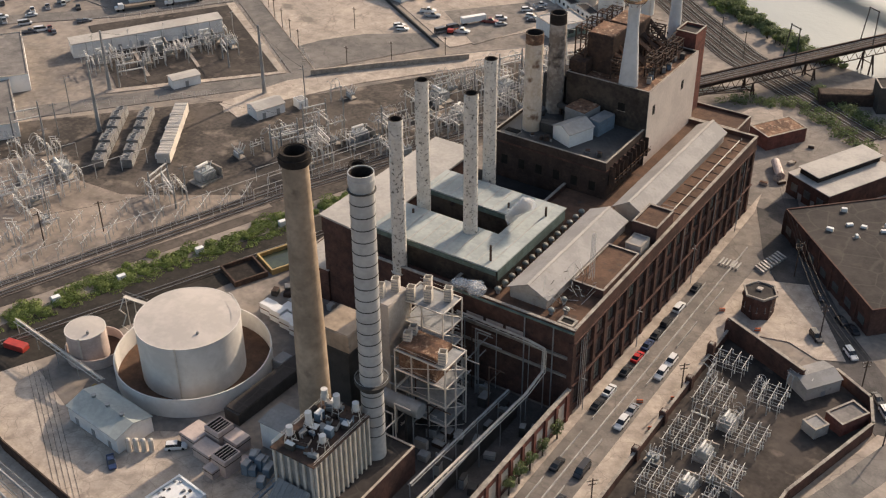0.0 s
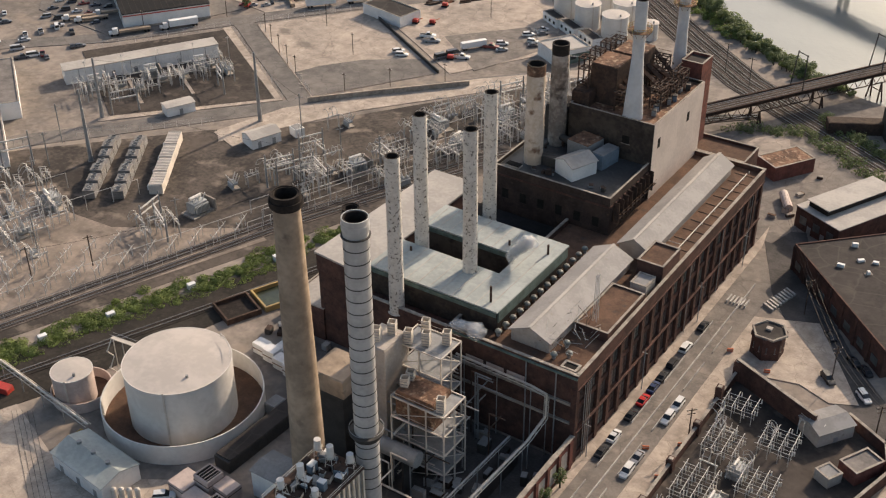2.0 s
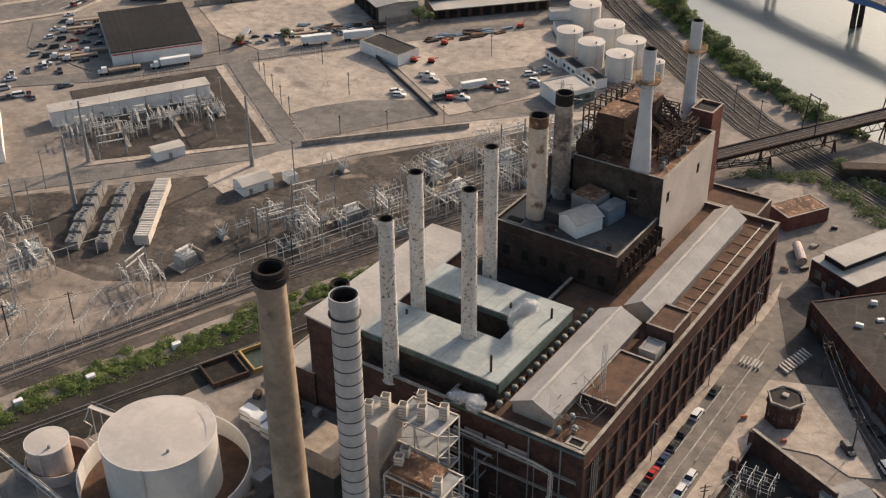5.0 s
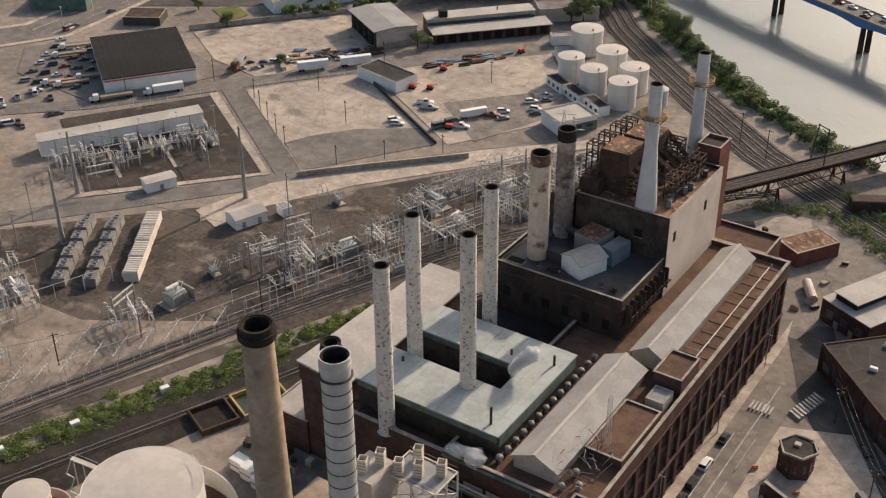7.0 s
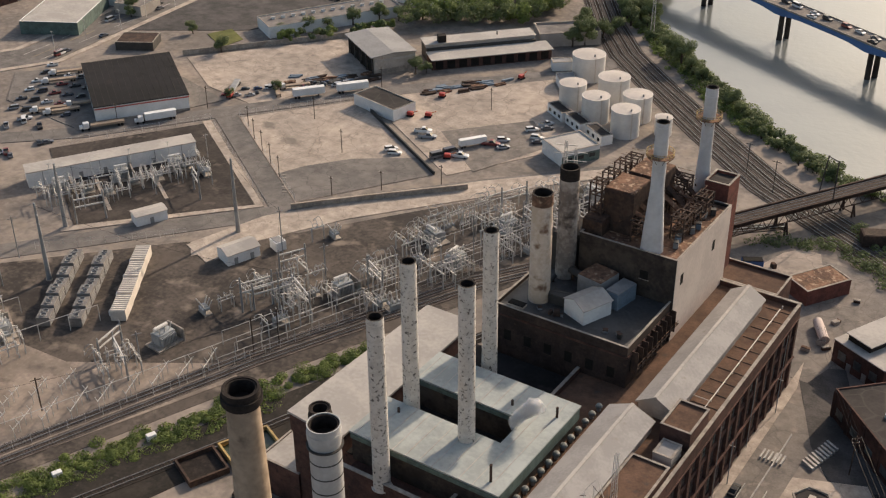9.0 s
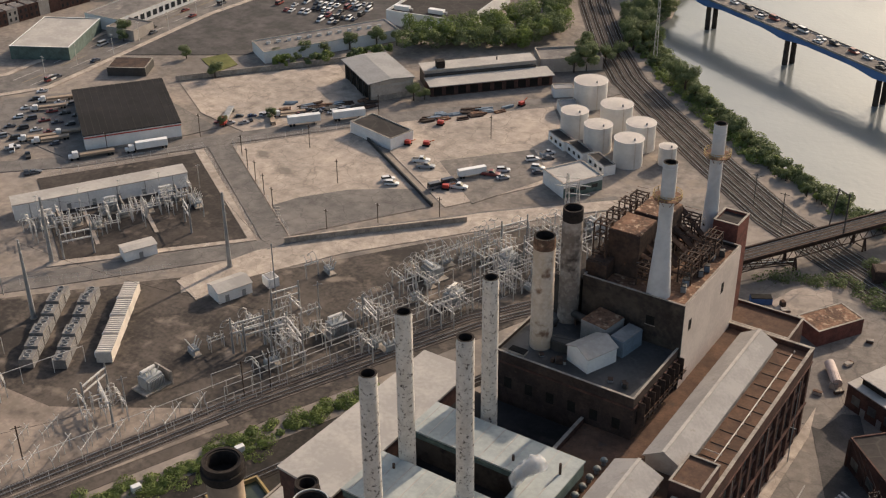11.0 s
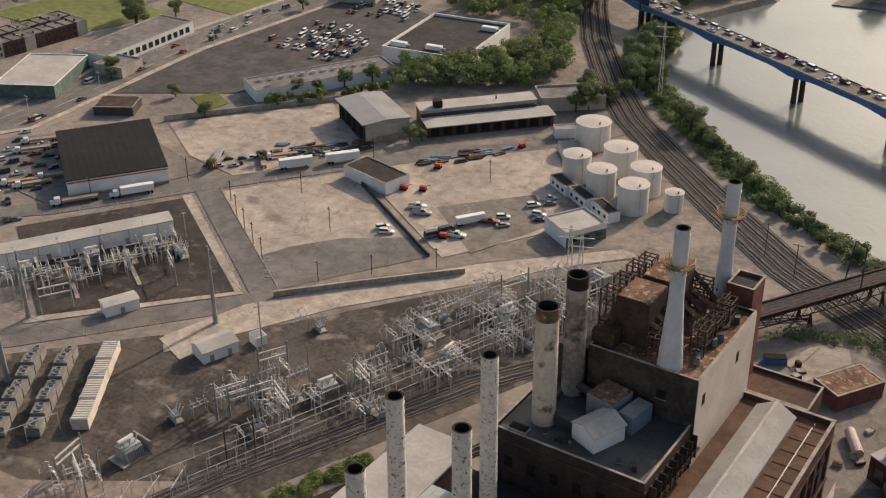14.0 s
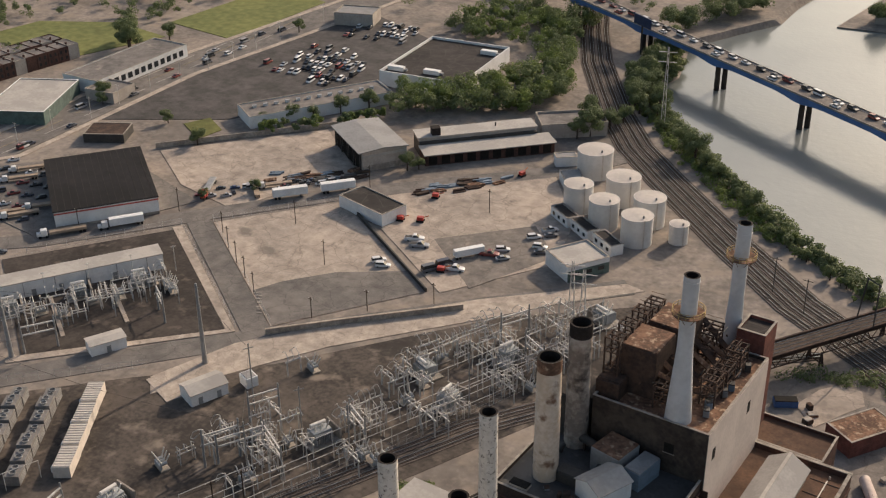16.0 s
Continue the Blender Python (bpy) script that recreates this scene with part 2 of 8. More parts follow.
CAR_PAINT = random_tint(mat("car_paint", (0.5, 0.5, 0.5), None, 0.5, 2.0, 0.3, bump=0.0),
                        [(0.62, 0.61, 0.6), (0.03, 0.03, 0.035), (0.3, 0.3, 0.31), (0.6, 0.6, 0.6), (0.1, 0.1, 0.11), (0.045, 0.05, 0.07), (0.42, 0.42, 0.43), (0.2, 0.04, 0.035), (0.025, 0.025, 0.028)])
BLOCKED = random_tint(mat("blocked_window", (0.1, 0.07, 0.06), None, 0.6, 2.0, 0.7, bump=0.0), [(0.105, 0.062, 0.05), (0.085, 0.05, 0.042), (0.12, 0.125, 0.105), (0.07, 0.05, 0.044), (0.055, 0.058, 0.055), (0.15, 0.115, 0.095), (0.095, 0.055, 0.045)])
CAR_RED = mat("red_car_paint", (0.5, 0.03, 0.03), None, 0.5, 2.0, 0.3, bump=0.0)
CAR_WHITE = mat("white_car_paint", (0.68, 0.67, 0.65), (0.62, 0.61, 0.59), 0.5, 2.0, 0.3, bump=0.0)
CAR_DARK = mat("black_car_paint", (0.025, 0.026, 0.03), None, 0.5, 2.0, 0.3, bump=0.0)
CAR_BLUE = mat("dark_blue_car_paint", (0.03, 0.05, 0.12), None, 0.5, 2.0, 0.3, bump=0.0)
WATER = mat("river_water", (0.19, 0.202, 0.193), (0.15, 0.163, 0.158), 0.004, 0.02, 0.13, bump=0.0)
ripple = WATER.node_tree.nodes.new("ShaderNodeTexNoise")
ripple.inputs["Scale"].default_value, ripple.inputs["Detail"].default_value = 0.35, 4.0
ripple_bump = WATER.node_tree.nodes.new("ShaderNodeBump")
ripple_bump.inputs["Strength"].default_value, ripple_bump.inputs["Distance"].default_value = 0.22, 0.4
WATER.node_tree.links.new(WATER.node_tree.nodes.new("ShaderNodeNewGeometry").outputs["Position"], ripple.inputs["Vector"])
WATER.node_tree.links.new(ripple.outputs["Fac"], ripple_bump.inputs["Height"])
WATER.node_tree.links.new(ripple_bump.outputs[0], WATER.node_tree.nodes["Principled BSDF"].inputs["Normal"])


cracked(PALE, 11.0, (0.15, 0.125, 0.105))
cracked(ASPHALT, 9.0, (0.07, 0.062, 0.056))
cracked(STREET, 12.0, (0.10, 0.088, 0.078))
cracked(CONCRETE, 6.0, (0.17, 0.14, 0.12))
cracked(TAR_DARK, 8.0, (0.085, 0.075, 0.066), 0.02, 1.0)


# ---- mesh tools ----
def box(bm, x, y, z, sx, sy, sz, turn=0.0, bevel=0.0):
    """A box centred at x, y that stands on z."""
    r = bmesh.ops.create_cube(bm, size=1.0)
    bmesh.ops.transform(bm, verts=r["verts"], matrix=pose(x, y, z + sz / 2, 0, 0, turn) @ Matrix.Diagonal((sx, sy, sz, 1)))
    if bevel:
        bmesh.ops.bevel(bm, geom=list({e for v in r["verts"] for e in v.link_edges}), offset=bevel, segments=1, affect="EDGES")
    return bm


def cyl(bm, x, y, z, r1, r2, h, seg=16, caps=True):
    r = bmesh.ops.create_cone(bm, segments=seg, radius1=r1, radius2=r2, depth=h, cap_ends=caps)
    bmesh.ops.translate(bm, verts=r["verts"], vec=(x, y, z + h / 2))
    return bm


def bar(bm, p, q, w=0.1, seg=4):
    """A round or square bar from p to q."""
    p, q = Vector(p), Vector(q)
    d = q - p
    r = bmesh.ops.create_cone(bm, segments=seg, radius1=w, radius2=w, depth=d.length, cap_ends=True)
    bmesh.ops.transform(bm, verts=r["verts"], matrix=Matrix.Translation((p + q) / 2) @ d.to_track_quat("Z", "Y").to_matrix().to_4x4())
    return bm


def prism(bm, poly, z0, z1):
    low = [bm.verts.new((x, y, z0)) for x, y in poly]
    high = [bm.verts.new((x, y, z1)) for x, y in poly]
    n = len(poly)
    bm.faces.new(high)
    bm.faces.new(low[::-1])
    for i in range(n):
        bm.faces.new((low[i], low[(i + 1) % n], high[(i + 1) % n], high[i]))
    bmesh.ops.recalc_face_normals(bm, faces=bm.faces)
    return bm


def gable(bm, x, y, z, sx, sy, rise, thick=0.25, turn=0.0):
    """A pitched roof slab, its ridge along y."""
    m = pose(x, y, z, 0, 0, turn)
    section = [(-sx / 2, 0), (0, rise), (sx / 2, 0), (sx / 2, thick), (0, rise + thick), (-sx / 2, thick)]
    a = [bm.verts.new(m @ Vector((u, -sy / 2, v))) for u, v in section]
    b = [bm.verts.new(m @ Vector((u, sy / 2, v))) for u, v in section]
    for i in range(6):
        j = (i + 1) % 6
        bm.faces.new((a[i], b[i], b[j], a[j]))
    for s in (a, b):
        bm.faces.new((s[0], s[1], s[4], s[5]))
        bm.faces.new((s[1], s[2], s[3], s[4]))
    bmesh.ops.recalc_face_normals(bm, faces=bm.faces)
    return bm


def tri_wall(bm, x, y, z, sx, rise, thick=0.3, turn=0.0):
    """The triangle of wall under a pitched roof."""
    m = pose(x, y, z, 0, 0, turn)
    f = [[bm.verts.new(m @ Vector((u, s * thick / 2, v))) for u, v in ((-sx / 2, 0), (sx / 2, 0), (0, rise))] for s in (-1, 1)]
    for g in f:
        bm.faces.new(g)
    for i in range(3):
        bm.faces.new((f[0][i], f[0][(i + 1) % 3], f[1][(i + 1) % 3], f[1][i]))
    bmesh.ops.recalc_face_normals(bm, faces=bm.faces)
    return bm


def ring(bm, x, y, z, outer, inner, h, seg=48):
    """A hollow round wall."""
    loops = []
    for r, zz in ((outer, z), (outer, z + h), (inner, z + h), (inner, z)):
        loops.append([bm.verts.new((x + r * math.cos(2 * math.pi * i / seg), y + r * math.sin(2 * math.pi * i / seg), zz)) for i in range(seg)])
    for k in range(4):
        a, b = loops[k], loops[(k + 1) % 4]
        for i in range(seg):
            bm.faces.new((a[i], a[(i + 1) % seg], b[(i + 1) % seg], b[i]))
    bmesh.ops.recalc_face_normals(bm, faces=bm.faces)
    return bm


def loft(bm, sections):
    """A skin over cross sections of equal point count."""
    rows = [[bm.verts.new(v) for v in s] for s in sections]
    n = len(rows[0])
    for a, b in zip(rows, rows[1:]):
        for i in range(n):
            bm.faces.new((a[i], a[(i + 1) % n], b[(i + 1) % n], b[i]))
    bm.faces.new(rows[0][::-1])
    bm.faces.new(rows[-1])
    bmesh.ops.recalc_face_normals(bm, faces=bm.faces)
    return bm


def mesh(name, bm, material, smooth=False):
    me = bpy.data.meshes.new(name)
    bm.to_mesh(me)
    bm.free()
    me.materials.append(material)
    if smooth:
        me.shade_smooth()
        me.set_sharp_from_angle(angle=radians(35))
    return me


def part(name, bm, material, parent, label="", smooth=False):
    ob = new(name, mesh(name, bm, material, smooth))
    ob.parent = parent
    if label:
        ob["label"] = label
    return ob


def again(ob, x=0, y=0, z=0, turn=0.0, parent=None):
    """One more of a part, on the same mesh."""
    o = new(ob.name.split(".")[0], ob.data)
    o.parent = parent or ob.parent
    o.matrix_basis = pose(x, y, z, 0, 0, turn)
    if "label" in ob:
        o["label"] = ob["label"]
    return o


def thing(name, x, y, z=0.0, turn=0.0, label="", category="", group="", kind=""):
    ob = new(name)
    ob.empty_display_size = 0.5
    ob.matrix_basis = pose(x, y, z, 0, 0, turn)
    return tagged(ob, label, category, group, kind)


def solid(name, bm, material, label="", category="", group="", kind="", smooth=False):
    return tagged(new(name, mesh(name, bm, material, smooth)), label, category, group, kind)


def B():
    return bmesh.new()

# ---- ground, river, roads ----
BANK = [(-60, 390), (-100, 400), (-120, 409), (-144, 426), (-176, 455), (-212, 489), (-240, 520), (-249, 541), (-247, 556), (-260, 598), (-247, 631), (-236, 656), (-238, 690), (-225, 900), (-300, 3000)]
EAST = [(2600, 3000), (2600, 500), (60, 330)]


def build_ground():
    bm = B()
    land = [(-3000, 3000), (-3000, -2500), (2600, -2500), (2600, 200), (60, 200), (60, 330)] + BANK
    bm.faces.new([bm.verts.new((x, y, 0)) for x, y in land])
    edge = [(60, 330)] + BANK
    top = [bm.verts.new((x, y, 0)) for x, y in edge]
    toe = [bm.verts.new((x + 5, y + 4, -5)) for x, y in edge]
    for i in range(len(edge) - 1):
        bm.faces.new((top[i], top[i + 1], toe[i + 1], toe[i]))
    bmesh.ops.triangulate(bm, faces=bm.faces)
    bmesh.ops.remove_doubles(bm, verts=bm.verts, dist=0.01)
    bmesh.ops.recalc_face_normals(bm, faces=bm.faces)
    solid("ground", bm, GROUND, "dusty grey-brown earth and worn paving along the river", "ground", kind="structure")
    bm = B()
    bm.faces.new([bm.verts.new(v) for v in ((-700, 150, -3), (2600, 150, -3), (2600, 3000, -3), (-700, 3000, -3))])
    solid("water", bm, WATER, "calm grey-green river with soft glare", "river", kind="structure")
    bm = B()
    prism(bm, [(-208, 668), (-185, 672), (-150, 660), (-90, 700), (-20, 900), (200, 3000), (-200, 3000), (-190, 900)], -6, -2.4)
    solid("far_bank", bm, GROUND, "low bare far bank of the river", "river bank", kind="structure")


SLABS = []


def slab(name, poly, material, label, category, z=0.06, kind="structure"):
    z += 0.006 * len(SLABS)
    SLABS.append((poly, z))
    return solid(name, prism(B(), poly, -0.5, z), material, label, category, kind=kind)


def inside(x, y, poly):
    hit = False
    for (ax, ay), (bx, by) in zip(poly, poly[1:] + poly[:1]):
        if (ay > y) != (by > y) and x < (bx - ax) * (y - ay) / (by - ay) + ax:
            hit = not hit
    return hit


def floor_at(x, y):
    """The height of the topmost paving at a place."""
    return max([z for poly, z in SLABS if inside(x, y, poly)], default=0.0)


def strip(points, width):
    """The outline of a band of even width along a line."""
    left, right = [], []
    for i, (x, y) in enumerate(points):
        a, b = points[max(i - 1, 0)], points[min(i + 1, len(points) - 1)]
        d = Vector((b[0] - a[0], b[1] - a[1])).normalized()
        left.append((x - d.y * width / 2, y + d.x * width / 2))
        right.append((x + d.y * width / 2, y - d.x * width / 2))
    return left + right[::-1]


build_ground()
slab("road_1", [(-87.2, 40), (-76.9, 40), (-76.9, 262), (-64, 268), (-66, 282), (-87.2, 282)], STREET, "grey two-lane asphalt street with parked cars", "road", 0.08)
slab("pavement_1", [(-89.5, 40), (-87.2, 40), (-87.2, 288), (-89.5, 300)], CONCRETE, "sunlit concrete pavement beside the brick plant", "pavement", 0.22)
slab("pavement_2", [(-76.9, 40), (-71.2, 40), (-71.2, 232), (-66, 234), (-58, 236), (-50, 233), (-44, 236), (-62, 262), (-76.9, 256)], CONCRETE, "worn concrete pavement by the walled substation", "pavement", 0.2)
# Side road: the darker asphalt carries the low building's shade.
slab("road_2", strip([(-85, 300), (-72, 272), (-52, 245), (-22, 214), (60, 130)], 12), ASPHALT_DARK, "asphalt side road darkened for the shade of a low building", "road", 0.07)
slab("yard_1", [(-112, 292), (-85.8, 292), (-82, 306), (-70, 334), (-90, 352), (-120, 352), (-125, 310)], STREET, "dusty asphalt yard behind the plant", "yard", 0.07)
slab("yard_2", [(-235, 92), (-186, 60), (-92, 60), (-92, 130), (-150, 137), (-178, 120), (-212, 132)], CONCRETE, "sunlit concrete tank yard", "yard", 0.07)
# switchyard and its roads
slab("yard_3", [(-250, 130), (-232, 138), (-197, 226), (-168, 296), (-130, 345), (-165, 368), (-202, 335), (-240, 282), (-268, 256), (-300, 222), (-330, 190), (-330, 130)], YARD, "brown gravel switchyard floor", "yard", 0.05)
slab("yard_8", [(-262, 118), (-243, 130), (-232, 151), (-205, 216), (-212, 219), (-234, 205), (-247, 197), (-264, 196), (-280, 205), (-296, 190), (-300, 150)], DUST, "pale dusty gravel of the switchyard", "yard", 0.15)
slab("yard_10", [(-244, 78), (-229, 76), (-216, 110), (-202, 140), (-196, 160), (-186, 190), (-176, 214), (-172, 240), (-182, 240), (-193, 214), (-210, 172), (-224, 137)], BLACK_BALLAST, "dark ground along the side track", "yard", 0.075)
slab("yard_9", [(-116, 340), (-113, 350), (-109, 355), (-103.5, 355), (-101, 349), (-104.5, 342.6), (-109, 333)], PALE, "pale dusty patch in the asphalt yard", "yard", 0.13)
slab("road_3", strip([(-420, 130), (-340, 186), (-296, 238), (-258, 284), (-210, 338), (-178, 372)], 9), ASPHALT, "grey asphalt service road along the switchyard", "road", 0.09)
slab("road_4", [(-263.9, 259.1), (-256.3, 283.7), (-238.4, 309.3), (-212.1, 341.1), (-179.6, 373.2), (-173.1, 372), (-189.4, 354.1), (-204.8, 332.7), (-233, 296.9), (-247.3, 271.4), (-258, 253.3)], CONCRETE, "pale dusty haul road", "road", 0.11)
slab("pavement_3", strip([(-303, 243), (-262, 288), (-322, 327)], 3.2), CONCRETE, "pale pavement round the fenced substation", "pavement", 0.2)
slab("road_5", strip([(-256, 292), (-322, 336)], 8), ASPHALT, "asphalt lane between fenced lots", "road", 0.1)
slab("lot_1", [(-254, 296), (-314, 336), (-287, 372), (-228, 336)], PALE, "empty pale paved lot with cracks and stains", "lot", 0.08)
slab("lot_2", [(-254, 296.5), (-272, 308.5), (-268, 318), (-258, 331), (-240, 343.5), (-228, 336)], ASPHALT, "newer asphalt patch of the empty lot", "lot", 0.12)
slab("road_6", strip([(-430, 225), (-352, 296), (-323, 336), (-290, 378), (-232, 440), (-222, 460)], 9), ASPHALT, "asphalt road past the warehouse", "road", 0.1)
slab("lot_3", [(-224, 338), (-284, 375), (-240, 436), (-212, 400), (-204, 372)], PALE, "dusty contractor yard with tyre marks", "lot", 0.07)
slab("lot_4", [(-218, 345), (-245, 366), (-222, 392), (-206, 376)], STREET, "dark asphalt corner of the contractor yard", "lot", 0.1)
slab("lot_5", [(-316, 347), (-345, 352), (-374, 370), (-333, 421), (-300, 396)], PALE, "pale truck yard in front of the open shed", "lot", 0.07)
slab("road_7", strip([(-470, 270), (-428, 338), (-437, 440), (-432, 505), (-420, 700)], 22), ASPHALT, "wide divided avenue with light traffic", "road", 0.1)
slab("pavement_4", strip([(-457, 270), (-415, 338), (-424.5, 440), (-419.5, 505), (-407, 700)], 3), CONCRETE, "pale pavement along the avenue", "pavement", 0.16)
slab("pavement_5", strip([(-483, 270), (-441, 338), (-449.5, 440), (-444.5, 505), (-433, 700)], 3), CONCRETE, "pale pavement along the avenue", "pavement", 0.16)
slab("lot_6", [(-418, 380), (-374, 408), (-340, 468), (-345, 530), (-420, 560), (-425, 470)], ASPHALT_DARK, "dark grey shopping centre car park", "car park", 0.08)
slab("lot_7", [(-400, 300), (-352, 296), (-330, 345), (-385, 360), (-420, 320)], ASPHALT, "asphalt truck yard beside the warehouse", "lot", 0.08)
slab("yard_4", [(-300, 246), (-263, 287), (-321, 325), (-352, 280)], YARD_DARK, "dark gravel floor of the fenced substation", "yard", 0.07)
slab("field_1", [(-552, 424), (-491, 421), (-475, 472), (-512, 476), (-548, 456)], FIELD, "green playing field", "playing field", 0.06)
slab("field_2", [(-490, 490), (-444.6, 486), (-446, 560), (-488, 566)], FIELD, "green lawn with a worn path", "lawn", 0.06)
slab("grass_1", [(-386, 394.6), (-381.4, 405.2), (-368.5, 398.1), (-369.8, 386.2)], GRASS, "small dry lawn by the car park", "lawn", 0.07)


# ---- the brick power plant ----
def brick_hall():
    """The long hall on the street: piers, recessed windows, string courses, parapet."""
    x0, x1, y0, y1, h = -122.0, -89.6, 183.0, 288.5, 24.0
    hall = thing("power_plant_hall", (x0 + x1) / 2, y0, 0, 0, "long dark red brick power plant hall with tall windows", "power plant")
    w, d = x1 - x0, y1 - y0
    part("core", box(B(), -0.35, d / 2, 0, w - 1.3, d - 1.2, 22.6), BRICK, hall)
    part("roof", box(B(), 0, d / 2, 22.6, w - 1.6, d - 1.6, 0.25), TAR_BROWN, hall, "brown gravel roof")
    bm = B()
    for yy, t in ((0.3, 0.6), (d - 0.3, 0.6)):
        box(bm, 0, yy, 20.5, w, t, 3.5)
    for xx in (-w / 2 + 0.3, w / 2 - 0.3):
        box(bm, xx, d / 2, 20.5, 0.6, d - 1.2, 3.5)
    part("parapet", bm, BRICK, hall)
    bm = B()
    for yy in (0.3, d - 0.3):
        box(bm, 0, yy, 24.0, w + 0.2, 0.75, 0.18)
    for xx in (-w / 2 + 0.3, w / 2 - 0.3):
        box(bm, xx, d / 2, 24.0, 0.75, d - 0.8, 0.18)
    part("coping", bm, COPING, hall, "pale stone coping")
    bays = 20
    step = d / bays
    pier = part("pier", box(B(), 0, 0, 0, 0.75, 1.3, 20.5), BRICK, hall)
    pier.matrix_basis = pose(w / 2 - 0.4, 0.65, 0)
    for i in range(1, bays + 1):
        again(pier, w / 2 - 0.4, min(i * step, d - 0.65), 0)
    courses = ((0.0, 1.6), (7.3, 1.7), (14.0, 1.3))
    for z, t in courses:
        part("spandrel", box(B(), w / 2 - 0.62, d / 2, z, 0.5, d - 1.2, t), BRICK, hall)
    part("string_course", box(B(), w / 2 + 0.1, d / 2, 8.6, 0.5, d, 0.35), BRICK, hall, "projecting brick string course")
    part("string_course", box(B(), w / 2 + 0.05, d / 2, 20.2, 0.4, d, 0.3), BRICK, hall, "projecting brick string course")
    first = None
    for z, hh in ((1.6, 5.7), (9.0, 5.0), (15.3, 4.6)):
        pane = part("window_pane", box(B(), 0, 0, 0, 0.06, step - 1.9, hh), BLOCKED, hall, "bricked-up or dusty window")
        bm = B()
        for k in range(4):
            box(bm, 0.06, -(step - 1.9) / 2 + k * (step - 1.9) / 3, 0, 0.08, 0.09, hh)
        for k in range(5):
            box(bm, 0.065, 0, k * hh / 4 - 0.04, 0.07, step - 1.9, 0.08)
        frame_part = part("window_frame", bm, DARK_STEEL, hall)
        for i in range(bays):
            yy = (i + 0.5) * step + 0.1
            if i == 0:
                pane.matrix_basis = frame_part.matrix_basis = pose(w / 2 - 0.82, yy, z)
            else:
                again(pane, w / 2 - 0.82, yy, z)
                again(frame_part, w / 2 - 0.82, yy, z)
    # the end wall: bands, a row of pale panels
    part("end_band", box(B(), 0, 0.25, 15.5, w, 0.6, 0.5), COPING, hall, "weathered stone band")
    part("end_band", box(B(), 0, 0.25, 10.5, w, 0.6, 0.4), COPING, hall, "weathered stone band")
    part("end_gutter", box(B(), 0, -0.25, 23.2, w, 0.5, 0.35), COPPER, hall, "green copper gutter")
    panel = part("end_panel", box(B(), 0, 0, 0, 4.4, 0.12, 1.4), PINK_BLOCK, hall, "pale boarded window strip")
    panel.matrix_basis = pose(-9, -0.08, 17.2)
    for k in range(1, 3):
        again(panel, -9 + 5.2 * k, -0.08, 17.2)
    part("pier", box(B(), -w / 2 + 0.5, 0.1, 0, 1.0, 0.8, 20.5), BRICK, hall)
    part("pier", box(B(), w / 2 - 0.6, 0.1, 0, 1.3, 0.8, 20.5), BRICK, hall)
    for xx in (4, 11.2):
        part("drain_pipe", bar(B(), (xx, -0.25, 0), (xx, -0.25, 23), 0.16, 8), GREY_METAL, hall)
    return hall


def monitor(name, x, y0, y1, w, z0, eave, rise, material, label):
    m = thing(name, x, y0, z0, 0, label, "roof monitor")
    d = y1 - y0
    part("wall", box(B(), 0, d / 2, 0, w - 1.2, d - 0.8, eave), WALL_PALE, m)
    bm = B()
    gable(bm, 0, d / 2, eave, w, d, rise, 0.22)
    part("roof", bm, material, m)
    for y in (0.35, d - 0.35):
        part("gable_end", tri_wall(B(), 0, y, eave, w - 0.4, rise, 0.3), WALL_PALE, m)
    part("ridge_cap", box(B(), 0, d / 2, eave + rise + 0.16, 0.7, d, 0.12), ROOF_WHITE, m, "pale ridge cap")
    return m


brick_hall()
monitor("roof_monitor", -104.0, 187.5, 227.0, 10.5, 22.85, 2.6, 2.4, MONITOR_ROOF, "pale metal pitched roof monitor on the plant")
monitor("roof_monitor", -100.9, 231.0, 283.0, 8.8, 22.85, 2.6, 2.6, MONITOR_ROOF, "long pale metal pitched roof monitor on the plant")


def flat_building(name, x, y, sx, sy, h, turn, wall, roof, label, category, parapet=0.8, coping=COPING, z=0.0, group=""):
    """A plain flat-roofed block with parapet and coping; x, y is its middle."""
    t = thing(name, x, y, z, turn, label, category, group)
    part("wall", box(B(), 0, 0, 0, sx, sy, h), wall, t)
    part("roof", box(B(), 0, 0, h, sx - 0.7, sy - 0.7, 0.15), roof, t)
    if parapet:
        bm = B()
        for s in (-1, 1):
            box(bm, s * (sx / 2 - 0.175), 0, h, 0.35, sy, parapet)
            box(bm, 0, s * (sy / 2 - 0.175), h, sx - 0.7, 0.35, parapet)
        part("parapet", bm, wall, t)
        bm = B()
        for s in (-1, 1):
            box(bm, s * (sx / 2 - 0.175), 0, h + parapet, 0.5, sy + 0.14, 0.12)
            box(bm, 0, s * (sy / 2 - 0.175), h + parapet, sx - 0.86, 0.5, 0.12)
        part("coping", bm, coping, t)
    return t


